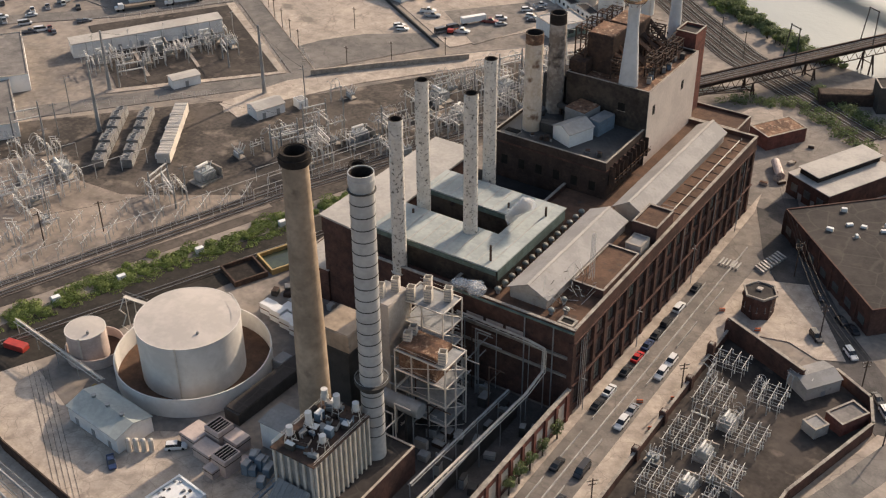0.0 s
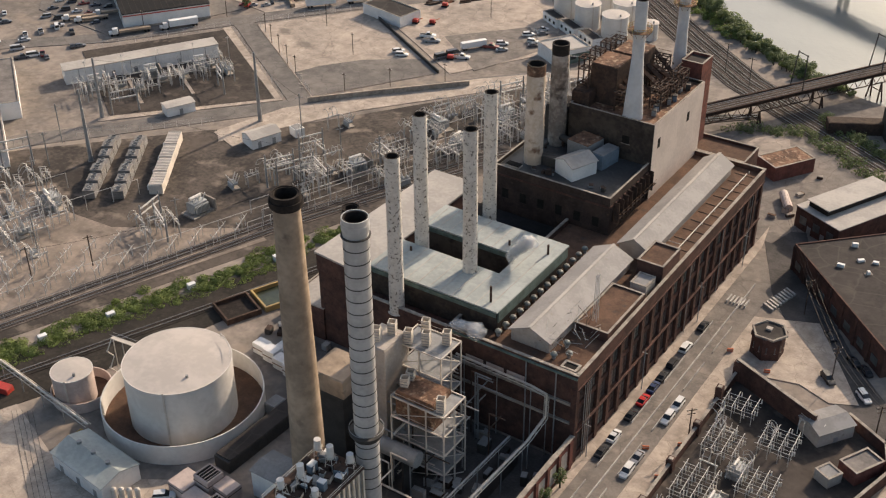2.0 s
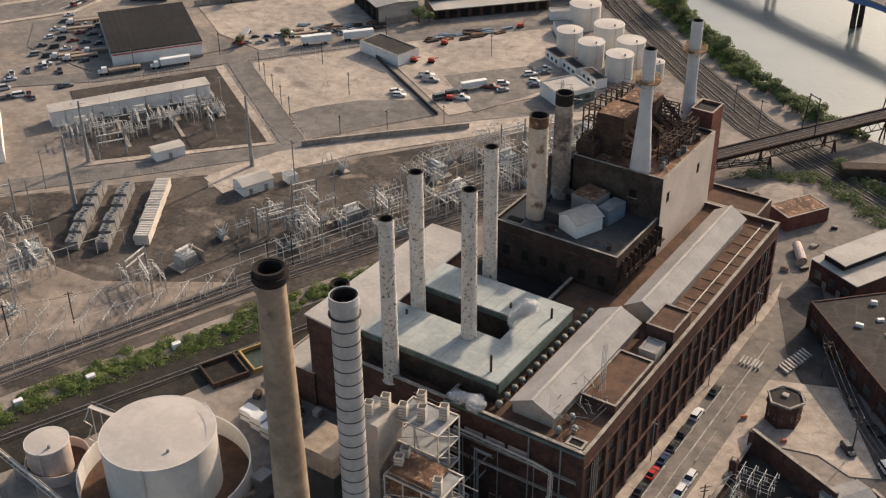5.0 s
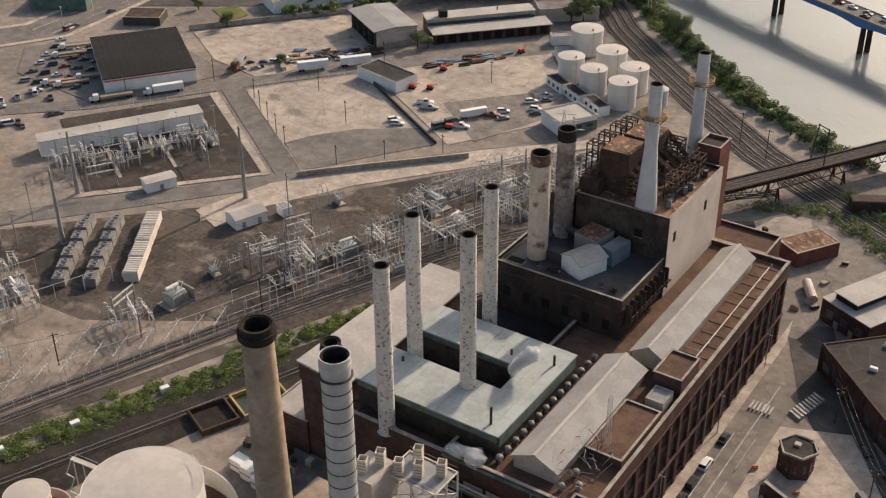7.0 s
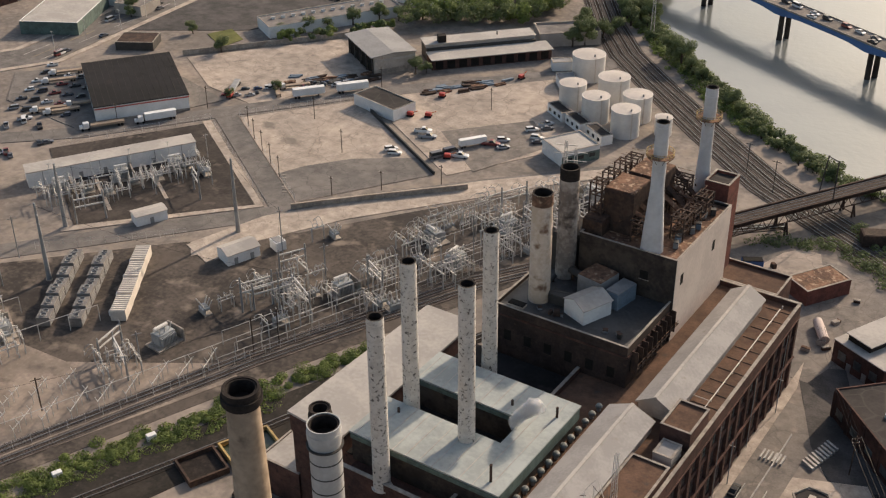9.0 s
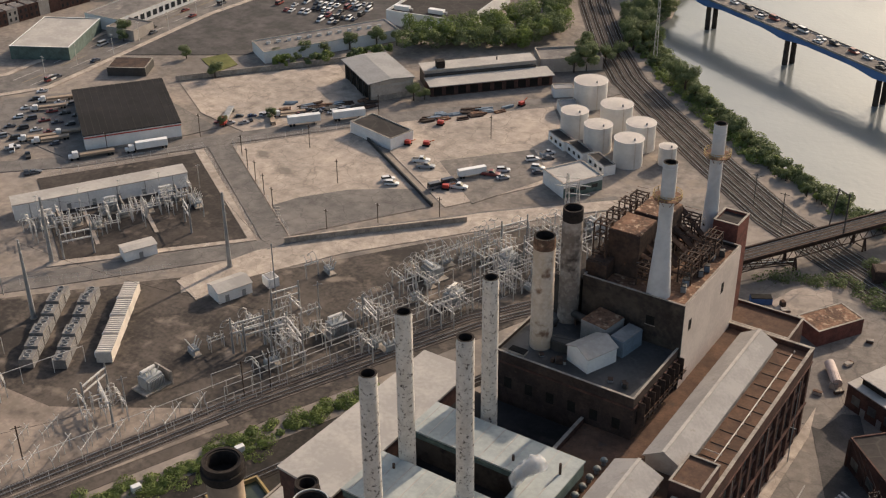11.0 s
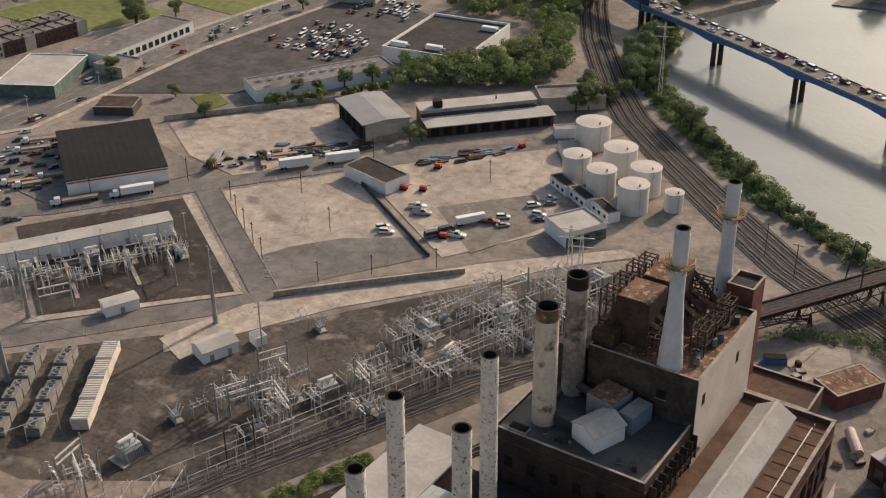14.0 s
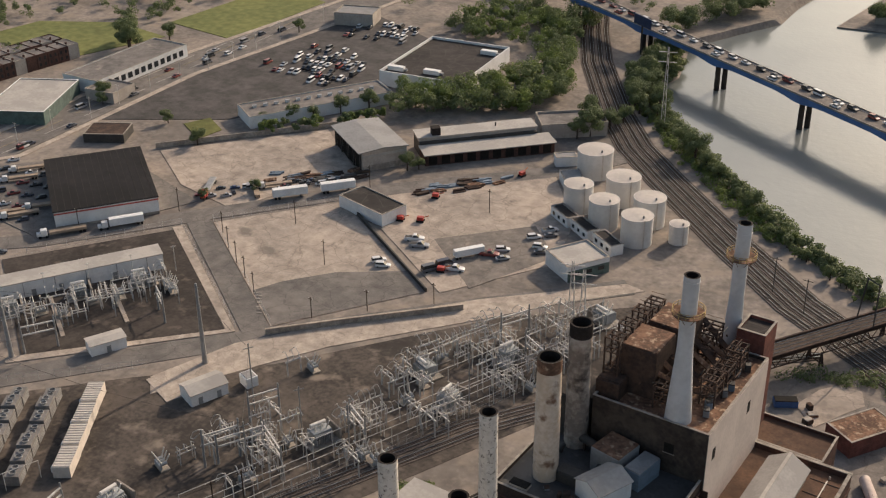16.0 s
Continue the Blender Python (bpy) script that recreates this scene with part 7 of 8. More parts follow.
pipe_bridge("pipe_bridge", [(-99.6, 118, 8), (-97, 176, 8), (-96, 181.6, 11), (-96, 181.8, 17), (-100, 182, 17.5), (-119, 182, 18)], "pale pipe bridge climbing the brick end wall")
pipe_bridge("pipe_bridge", [(-217, 135, 5), (-182, 130.5, 5)], "lattice pipe bridge over the tank yard", 1.4)
pipe_bridge("pipe_bridge", [(-103, 140, 7), (-101.5, 176, 7)], "grey pipe run in the works yard", 0.8, GREY_METAL)
pipe_bridge("pipe_bridge", [(-128, 130, 4), (-128, 70, 4)], "blue-grey pipe rack south of the filter house", 3.0, BLUE_METAL)

# filter house with ribbed walls
filt = thing("filter_house", -118.0, 131.5, 0, 0, "tall grey ribbed steel filter house", "filter house")
part("casing", box(B(), 0, 0, 2, 10, 17, 18.3), GREY_METAL, filt)
rib = part("wall_rib", box(B(), 0, 0, 0, 0.6, 0.45, 18.3), WHITE_STEEL, filt)
rib.matrix_basis = pose(5.25, -8.2, 2)
for k in range(1, 12):
    again(rib, 5.25, -8.2 + 1.5 * k, 2)
for k in range(6):
    again(rib, -4.6 + 1.85 * k, -8.7, 2)
part("roof_deck", box(B(), 0, 0, 20.3, 10.9, 17.8, 0.2), RUST_DARK, filt)
for s in (-1, 1):
    for z in (0.6, 1.15):
        part("handrail", bar(B(), (s * 5.3, -8.6, 20.5 + z), (s * 5.3, 8.6, 20.5 + z), 0.05, 4), GALV, filt)
for k in range(6):
    for s in (-1, 1):
        part("leg", box(B(), s * 4.6, -8 + 3.2 * k, 0, 0.5, 0.5, 2), DARK_STEEL, filt)
rv = random.Random(14)


def vent_tower(x, y, z, h, label="white vent pot on a small lattice stand"):
    t = thing("vent_pot", x, y, z, rv.uniform(0, 40), label, "vent", "vents over the filter house")
    for a in (-1, 1):
        for b in (-1, 1):
            part("leg", bar(B(), (a * 0.9, b * 0.9, 0), (a * 0.6, b * 0.6, h * 0.6), 0.07, 4), WHITE_STEEL, t)
    for z2 in (0.3, 0.6):
        for b in (-1, 1):
            part("tie", bar(B(), (-0.8, b * 0.8, h * z2), (0.8, b * 0.8, h * z2), 0.06, 4), WHITE_STEEL, t)
            part("tie", bar(B(), (b * 0.8, -0.8, h * z2), (b * 0.8, 0.8, h * z2), 0.06, 4), WHITE_STEEL, t)
    part("pot", cyl(B(), 0, 0, h * 0.5, 0.7, 0.7, h * 0.5, 14), TANK_WHITE, t)
    return t


for x, y, h in ((-117.6, 136.5, 6), (-114.5, 138.5, 4), (-119, 129.5, 6), (-121.5, 137.5, 5), (-121, 126, 4), (-114.5, 128, 3.4)):
    vent_tower(x, y, 20.5, h)
for k in range(26):
    x, y = rv.uniform(-122, -114), rv.uniform(124, 139)
    machine_box("roof_machine", x, y, 20.5, rv.uniform(0.8, 2.4), rv.uniform(0.8, 2.4), rv.uniform(0.6, 2.0), rv.uniform(0, 20), rv.choice((WHITE_STEEL, GREY_METAL, RUST_DARK, DARK_STEEL, BLUE_METAL)), rv.choice((GREY_METAL, RUST_DARK, WALL_WHITE)), "small machine housing on the filter house", "machinery")
for k in range(14):
    p = thing("roof_pipe", 0, 0, 0, 0, "bent pale pipe on the filter house", "pipe", "pipes on the filter house")
    x, y = rv.uniform(-122, -114), rv.uniform(124, 139)
    part("pipe_run", bar(bar(B(), (x, y, 20.4), (x, y, 22.3), 0.14, 8), (x, y, 22.3), (x + rv.uniform(-2, 2), y + rv.uniform(-2, 2), 22.3), 0.14, 8), rv.choice((WHITE_STEEL, RUST, GREY_METAL)), p)
# the machinery west of it
shed = thing("ribbed_hopper", -117.5, 116, 0, 0, "sloping ribbed pale metal hopper housing", "hopper")
part("slope", loft(B(), [[(-4, -7, 0), (4, -7, 0), (4, -7, 4), (-4, -7, 4)], [(-4, 6, 0), (4, 6, 0), (4, 6, 14), (-4, 6, 14)]]), ROOF_PALE, shed)
for k in range(7):
    part("rib", bar(B(), (-3.6 + 1.2 * k, -7, 4.1), (-3.6 + 1.2 * k, 6, 14.1), 0.12, 4), GREY_METAL, shed)
cabin = gabled_shed("machine_house", -136.5, 141.5, 7, 9, 7, 0.5, 90, WALL_WHITE, ROOF_PALE, "pale ribbed machine house on a frame", "machine house")
for k in range(9):
    machine_box("blue_machine", -136 + rv.uniform(-4, 3), 131 + rv.uniform(-3, 3), 0.1, 1.6, 2.2, rv.uniform(1.6, 3.2), rv.uniform(0, 30), BLUE_METAL, GREY_METAL, "blue-grey machine set outside the machine house", "machinery")
long = machine_box("dark_gallery", -151, 153, 0, 4.5, 26, 3.2, -3, DARK_STEEL, TAR_DARK, "long dark covered gallery beside the tank", "gallery")
long2 = machine_box("small_cabin", -155, 161.5, 0, 3.2, 4, 2.6, -3, WALL_PALE, ROOF_PALE, "small pale cabin beside the tank", "cabin")


def chiller_block(x, y, z, sx, sy, h, fan):
    t = thing("cooling_block", x, y, z, -6, "pinkish pale cooling block with a dark grille", "cooling unit", "cooling blocks by the tank")
    part("casing", box(B(), 0, 0, 0, sx, sy, h, 0, 0.08), PINK_BLOCK, t)
    part("band", box(B(), 0, 0, h * 0.7, sx + 0.06, sy + 0.06, 0.22), RUST_DARK, t)
    if fan:
        part("grille", box(B(), 0, 0, h, sx * 0.8, sy * 0.8, 0.15), DARK_ROOM, t)
        for k in range(5):
            part("grille_bar", box(B(), -sx * 0.36 + k * sx * 0.18, 0, h + 0.15, 0.12, sy * 0.8, 0.1), PINK_BLOCK, t)
    return t


for x, y, z, sx, sy, h, fan in ((-154, 131.5, 0, 5, 5.5, 3.0, False), (-149.5, 134, 0, 4.5, 4.5, 5.0, True), (-145, 134.5, 0, 4.5, 4, 3.6, False), (-148.5, 129, 0, 5.5, 4.0, 3.0, False), (-142.5, 128.5, 0, 4.4, 4.6, 4.6, True), (-145, 131, 0, 2.8, 2.2, 2.4, False), (-139.5, 131, 0, 3, 2.4, 2.2, False), (-144, 125.5, 0, 3, 2.6, 2.2, False)):
    chiller_block(x, y, z, sx, sy, h, fan)
for x, y, h in ((-172, 176.5, 3), (-168, 175.5, 3.4), (-164, 174.5, 3), (-160, 173.5, 3.2), (-156, 172, 2.6), (-167, 178.5, 2.6)):
    b = thing("stacked_cabin", x, y, 0, -4, "white site cabin with a rust-red band", "cabin", "cabins by the tank")
    part("body", box(B(), 0, 0, 0, 3.8, 3.0, h, 0, 0.06), WALL_WHITE, b)
    part("band", box(B(), 0, 0, h * 0.45, 3.86, 3.06, 0.3), RUST, b)
wb = flat_building("white_filter_block", -140.5, 112, 8.5, 8.5, 6.5, -8, WALL_WHITE, WALL_WHITE, "white square filter block with roof fittings", "filter block", 0.4, WALL_WHITE)
for k in range(22):
    part("roof_fitting", box(B(), rv.uniform(-3.6, 3.6), rv.uniform(-3.6, 3.6), 6.6, 0.5, 0.5, rv.uniform(0.15, 0.6)), rv.choice((DARK_STEEL, GREY_METAL)), wb)
for k in range(4):
    part("wall_leg", box(B(), 4.5, -3 + 2 * k, 0, 0.5, 0.7, 5.5), GREY_METAL, wb)
g = gabled_shed("green_roof_shed", -173.5, 124.5, 9.5, 17.5, 4.2, 1.5, -96, WALL_WHITE, ROOF_GREEN, "long shed with a pale green roof and three roof vents", "shed", 3)
for k in (-1, 0, 1):
    part("roof_turbine", cyl(B(), 0, 5 * k, 5.7, 0.5, 0.55, 0.7, 12), GREY_METAL, g)
for k in range(4):
    c = thing("small_silo", -164.1 + 1.4 * k, 120.8 + 0.9 * k, 0, 0, "short pale cylinder beside the shed", "silo", "small silos by the shed")
    part("shell", cyl(B(), 0, 0, 0, 0.6, 0.6, 3.4, 14), WHITE_STEEL, c)
    part("cone", cyl(B(), 0, 0, 3.4, 0.6, 0.2, 0.4, 14), WHITE_STEEL, c)
for x, y, a, proto in ((-156.2, 127.1, 40, WHITE_CAR), (-164.4, 115.9, -35, BLUE_CAR)):
    place(proto, x, y, 0.25, a)
for k in range(5):
    rl = thing("yard_rail", 0, 0, 0.17, 0, "thin rail line set in the concrete yard", "rail", "rails in the concrete yard")
    part("rail", bar(B(), (-206 + k * 1.1, 128 + 0.6 * k, 0), (-150 + k * 1.1, 92 + 0.6 * k, 0), 0.035, 4), DARK_STEEL, rl)
wall_run("panel_wall", [(-204, 111), (-187, 106), (-150, 100.5)], 3.2, 0.3, RUST_DARK, "rust-brown panel wall round the pipe rack yard")
pipe_bridge("pipe_rack", [(-196, 102, 2.5), (-160, 97, 2.5)], "dark pipe rack behind the panel wall", 3.0, GREY_METAL)
pipe_bridge("pipe_rack", [(-190, 98, 2.5), (-154, 92, 2.5)], "dark pipe rack behind the panel wall", 3.0, GREY_METAL)
yel = thing("yellow_crane", -186, 128.5, 0, 20, "small yellow crane beside the shed", "crane")
part("base", box(B(), 0, 0, 0, 2.4, 1.8, 1.2, 0, 0.1), YELLOW, yel)
part("boom", bar(B(), (0, 0, 1.2), (2.4, 0.5, 3.6), 0.2, 6), YELLOW, yel)
part("jib", bar(B(), (2.4, 0.5, 3.6), (4.4, 0.9, 2.4), 0.15, 6), YELLOW, yel)
skip = machine_box("red_skip", -214, 131.5, 0, 6, 2.4, 1.4, 10, RED_PAINT, RED_PAINT, "red steel skip on the yard", "skip")
# settling basins
POND = mat("dark_pond_water", (0.05, 0.06, 0.035), (0.035, 0.042, 0.028), 0.2, 1.0, 0.25, bump=0.0)
for x, y, sx, sy, m in ((-189, 186, 9, 9, RUST_DARK), (-184, 197, 9, 12, YELLOW)):
    t = thing("settling_basin", x, y, 0, -24, "open rectangular basin with a worn rim and dark water", "basin")
    for s in (-1, 1):
        part("rim_wall", box(B(), s * sx / 2, 0, 0, 0.5, sy + 0.5, 1.6), m, t)
        part("rim_wall", box(B(), 0, s * sy / 2, 0, sx - 0.5, 0.5, 1.6), m, t)
    part("basin_water", box(B(), 0, 0, 0, sx - 0.5, sy - 0.5, 0.5), POND if m is YELLOW else SOOT, t)
for k in range(18):
    machine_box("scrap_box", rv.uniform(-180, -158), rv.uniform(180, 192), 0, rv.uniform(1, 3), rv.uniform(1, 2.4), rv.uniform(0.6, 2.2), rv.uniform(0, 90), rv.choice((RUST, RUST_DARK, WALL_PALE, DARK_STEEL, YELLOW)), rv.choice((RUST_DARK, WALL_PALE)), "weathered box among scrap by the basins", "scrap")
flat_building("low_annex", -167.5, 195, 11, 13, 9, 0, BRICK, ROOF_WHITE, "brick annex with a white flat roof", "annex", 0.4)

# heat recovery units: cream lattice frames with louvred stacks
def open_frame(name, x, y, sx, sy, levels, step, label):
    f = thing(name, x, y, 0, 0, label, "steel frame")
    nx, ny = max(2, int(sx / 4)), max(2, int(sy / 4))
    h = levels * step
    for i in range(nx + 1):
        for j in range(ny + 1):
            if i in (0, nx) or j in (0, ny):
                part("column", box(B(), -sx / 2 + i * sx / nx, -sy / 2 + j * sy / ny, 0, 0.28, 0.28, h), WHITE_STEEL, f)
    for k in range(1, levels + 1):
        z = k * step
        for s in (-1, 1):
            part("beam", box(B(), 0, s * sy / 2, z - 0.3, sx, 0.25, 0.3), WHITE_STEEL, f)
            part("beam", box(B(), s * sx / 2, 0, z - 0.3, 0.25, sy, 0.3), WHITE_STEEL, f)
            part("handrail", bar(B(), (-sx / 2, s * sy / 2, z + 1.0), (sx / 2, s * sy / 2, z + 1.0), 0.05, 4), WHITE_STEEL, f)
        part("grating", box(B(), 0, 0, z - 0.35, sx - 0.6, sy - 0.6, 0.08), GREY_METAL, f)
        for s in (-1, 1):
            part("brace", bar(B(), (-sx / 2, s * sy / 2, z - step), (sx / 2, s * sy / 2, z), 0.1, 4), WHITE_STEEL, f)
            part("brace", bar(B(), (s * sx / 2, -sy / 2, z), (s * sx / 2, sy / 2, z - step), 0.1, 4), WHITE_STEEL, f)
    return f


open_frame("heat_recovery_frame", -114.3, 164.3, 13, 8, 4, 5.2, "cream steel frame with platforms round a boiler")
machine_box("orange_boiler", -115.5, 164.3, 15.3, 9.5, 6.6, 6.4, 0, RUST, RUST, "boiler casing with a faded orange top", "boiler")
open_frame("heat_recovery_frame", -119.5, 172.5, 11, 7.5, 5, 5.5, "tall cream steel frame against the brick wall")
machine_box("boiler_casing", -127, 166.5, 0.2, 6.5, 8, 29, 0, WALL_PALE, WALL_PALE, "pale boiler casing inside the frame", "boiler")
# Added block: its dark colour stands for the open, unlit space below the duct.
machine_box("dark_plinth", -134, 160, 0.1, 7, 7, 18.4, 0, DARK_STEEL, DARK_STEEL, "dark block standing in for the open shade under the flue duct", "steel structure")
machine_box("brown_duct", -134, 160, 18.76, 9, 9, 4.4, 0, STACK_CONCRETE, STACK_CONCRETE, "big brown flue duct between the stacks", "duct")
for x, y, z in ((-119.5, 163.5, 20.8), (-119.8, 166, 20.8), (-123, 170, 27.5), (-119.5, 171.5, 27.5), (-116, 174, 27.5), (-109.5, 162, 20.8), (-122, 175, 27.5), (-127.5, 165, 29.4), (-126, 168.5, 29.4)):
    v = thing("louvred_stack", x, y, z, 20, "square cream louvred exhaust hood", "exhaust hood", "exhaust hoods")
    bm = B()
    for s in (-1, 1):
        box(bm, s * 0.8, 0, 0, 0.12, 1.7, 3.2)
        box(bm, 0, s * 0.8, 0, 1.5, 0.12, 3.2)
    part("hood", bm, WHITE_STEEL, v)
    for k in range(4):
        part("louvre", box(B(), 0, -0.9, 0.4 + 0.7 * k, 1.6, 0.15, 0.12), GREY_METAL, v)
    part("inner_dark", box(B(), 0, 0, 1.6, 1.45, 1.45, 0.1), DARK_ROOM, v)
drum = thing("steam_drum", -117, 156.5, 10.5, 0, "grey-blue horizontal drum on saddles", "drum")
part("shell", bar(B(), (-5.5, 0, 0), (5.5, 0, 0), 1.8, 20), GREY_METAL, drum, smooth=True)
for s in (-2.5, 2.5):
    part("saddle", box(B(), s, 0, -10.4, 0.6, 3.0, 9.6), DARK_STEEL, drum)
for k in range(30):
    p = thing("process_pipe", 0, 0, 0, 0, "pale process pipe among the boilers", "pipe", "pipes among the boilers")
    x, y, z = rv.uniform(-126, -103), rv.uniform(150, 181), rv.uniform(3, 19)
    bm = bar(B(), (x, y, 0), (x, y, z), 0.16, 8)
    bar(bm, (x, y, z), (x + rv.choice((-6, 6, 4)), y, z), 0.16, 8)
    bar(bm, (x, y, z * 0.7), (x, y + rv.choice((-5, 5, 3)), z * 0.7), 0.16, 8)
    part("pipe_run", bm, rv.choice((WHITE_STEEL, GREY_METAL, RUST_DARK, GREY_METAL)), p)
for k in range(24):
    machine_box("yard_machine", rv.uniform(-112, -92), rv.uniform(150, 180), 0.2, rv.uniform(1, 3), rv.uniform(1, 3), rv.uniform(0.8, 3), rv.uniform(0, 20), rv.choice((DARK_STEEL, GREY_METAL, WALL_PALE, RUST_DARK)), rv.choice((GREY_METAL, DARK_STEEL, ROOF_PALE)), "machine housing in the dark works yard", "machinery")

# yard behind the plant
flat_building("brick_store", -97.8, 334.3, 15, 9, 4.6, 58, BRICK_RED, RUST, "low brick store with a rusted patched roof", "store", 0.15)
tk = thing("horizontal_tank", -90, 314, 1.6, 120, "pale horizontal tank on saddles", "tank")
part("shell", bar(B(), (-4.5, 0, 0), (4.5, 0, 0), 1.3, 18), PINK_BLOCK, tk, smooth=True)
for s in (-3, 3):
    part("saddle", box(B(), s, 0, -1.6, 0.5, 2.2, 1.0), COPING, tk)
machine_box("blue_skip", -118.2, 338.5, 0.1, 6, 2.6, 1.8, 30, mat("blue_skip_paint", (0.06, 0.13, 0.30), None, 0.4, 2.0, 0.5), DARK_ROOM, "blue steel skip with an open top", "skip")
for k in range(16):
    machine_box("scrap_heap_piece", rv.uniform(-116, -86), rv.uniform(304, 345), 0.1, rv.uniform(0.8, 2.6), rv.uniform(0.8, 2), rv.uniform(0.4, 1.6), rv.uniform(0, 90), rv.choice((RUST, RUST_DARK, WALL_PALE, WOOD)), rv.choice((RUST, COPING)), "rusty scrap piece in the dusty yard", "scrap")

# steam over the roofs
STEAM = mat("steam", (0.8, 0.79, 0.77), (0.75, 0.74, 0.72), 0.3, 1.0, 1.0, bump=0.0)
STEAM.node_tree.nodes["Principled BSDF"].inputs["Alpha"].default_value = 0.27


def steam(x, y, z, h, drift, seed, label):
    rg = random.Random(seed)
    t = thing("steam_plume", x, y, z - 0.3, 0, label, "steam")
    for k in range(22):
        f = (k + 1) / 22
        bm = B()
        r = bmesh.ops.create_icosphere(bm, subdivisions=3, radius=1)
        for v in r["verts"]:
            v.co *= 1 + 0.5 * noise.noise(v.co * 1.6 + Vector((k * 3.1, seed, 0)))
        w = 0.5 + 1.5 * f * rg.uniform(0.6, 1.1)
        bmesh.ops.transform(bm, verts=r["verts"], matrix=Matrix.Translation((drift[0] * f * f + rg.uniform(-0.5, 0.5), drift[1] * f * f + rg.uniform(-0.5, 0.5), h * f)) @ Matrix.Diagonal((w, w, w * 0.85, 1)))
        part("puff", bm, STEAM, t, smooth=True)
    return t


steam(-120.3, 206.5, 28.6, 6.0, (4, 2), 2, "thin white steam drifting over the pale roof")
steam(-121.5, 184.6, 23.6, 2.0, (7, -1), 5, "small white steam wisp at the brick parapet")

# ---- street side ----
for x, y, proto in ((-86.0, 244.6, BLACK_CAR), (-86.0, 234.1, WHITE_CAR), (-86.0, 226.7, CARS["suv"]), (-86.0, 220.7, BLACK_CAR), (-86.0, 215.8, BLUE_CAR), (-86.0, 210.2, RED_CAR), (-86.0, 204.0, BLACK_CAR), (-86.0, 195.5, CARS["sedan"]),
                    (-86.0, 189.6, BLACK_CAR), (-84.2, 167.7, BLACK_CAR), (-86.0, 152, CARS["sedan"]), (-86.0, 139, CARS["suv"]), (-78.6, 213, WHITE_CAR), (-78.6, 207.6, WHITE_CAR), (-78.6, 192, CARS["sedan"]), (-78.6, 187, WHITE_CAR),
                    (-78.9, 168.9, CARS["van"]), (-78.6, 158, BLACK_CAR), (-78.6, 149, CARS["suv"])):
    place(proto, x, y, 0.1, 90 if x < -80 else -90, group="cars parked along the street")
for x, y, a, proto in ((-43.9, 239.1, -45, WHITE_CAR), (-50, 251, 135, BLACK_CAR), (-46.5, 249, 135, CARS["sedan"]), (-53, 241, -45, CARS["suv"]), (-33.5, 226, -50, BLACK_CAR), (-30.5, 222, -50, CARS["suv"]), (-58, 258, 130, BLACK_CAR)):
    place(proto, x, y, 0.15, a, group="cars by the side road")
for y in (175, 168.6, 163.2, 158.6, 154.5, 147, 138):
    place(STREET_TREE, -88.3, y, 0.2, y * 7, 1.0 + (y % 3) * 0.1, group="street trees")
for k in range(14):
    t = slab("lane_line", [(-82.2, 60 + 15 * k), (-81.95, 60 + 15 * k), (-81.95, 75 + 15 * k), (-82.2, 75 + 15 * k)], PAINT_LINE, "worn pale centre line", "road marking", 0.16)
for x in (-84.9, -79.9):
    for k in range(9):
        slab("lane_line", [(x, 100 + 17 * k), (x + 0.16, 100 + 17 * k), (x + 0.16, 112 + 17 * k), (x, 112 + 17 * k)], PAINT_LINE, "worn white parking line", "road marking", 0.16)
for k in range(6):
    slab("crossing_bar", [(-85.5 + 0.95 * k, 258.2), (-85.05 + 0.95 * k, 258.2), (-85.05 + 0.95 * k, 261.6), (-85.5 + 0.95 * k, 261.6)], PAINT_LINE, "white bar of the zebra crossing", "road marking", 0.17)
for k in range(9):
    bx, by = -77 + 0.3 * k, 262.2 + 1.2 * k
    slab("crossing_bar", [(bx, by), (bx + 3.0, by - 1.7), (bx + 3.3, by - 1.2), (bx + 0.3, by + 0.5)], PAINT_LINE, "white bar of the shaded zebra crossing", "road marking", 0.17)


def hexagon_house(x, y):
    t = thing("hexagonal_gatehouse", x, y, 0, 0, "hexagonal dark brick gatehouse with white edging", "gatehouse")
    part("wall", cyl(B(), 0, 0, 0, 4.1, 4.1, 5.4, 6), BRICK, t)
    part("upper_band", cyl(B(), 0, 0, 5.4, 4.4, 4.4, 1.0, 6), BRICK, t)
    part("roof", cyl(B(), 0, 0, 6.4, 3.95, 3.95, 0.1, 6), TAR_DARK, t)
    bm = ring(B(), 0, 0, 6.4, 4.5, 4.0, 0.5, 6)
    part("coping", bm, COPING, t)
    part("roof_hatch", box(B(), -0.4, 0.6, 6.5, 1.4, 1.2, 0.5), WALL_PALE, t)
    for k in range(6):
        a = radians(30 + 60 * k)
        part("window", box(B(), 3.59 * math.cos(a), 3.59 * math.sin(a), 2.4, 0.12, 2.0, 1.6, math.degrees(a)), PANE, t)
        part("sill", box(B(), 3.62 * math.cos(a), 3.62 * math.sin(a), 2.2, 0.3, 2.2, 0.15, math.degrees(a)), COPING, t)
    return t


hexagon_house(-69.0, 243.6)
for x, y in ((-76.5, 239), (-66, 236), (-78.5, 196), (-72.4, 201), (-72.3, 189)):
    b = thing("traffic_barrier", x, y, floor_at(x, y), 30, "orange plastic traffic barrier", "barrier", "orange barriers")
    part("body", box(B(), 0, 0, 0, 1.5, 0.4, 0.9, 0, 0.06), ORANGE, b)
    part("stripe", box(B(), 0, 0, 0.45, 1.52, 0.42, 0.18), PAINT_LINE, b)

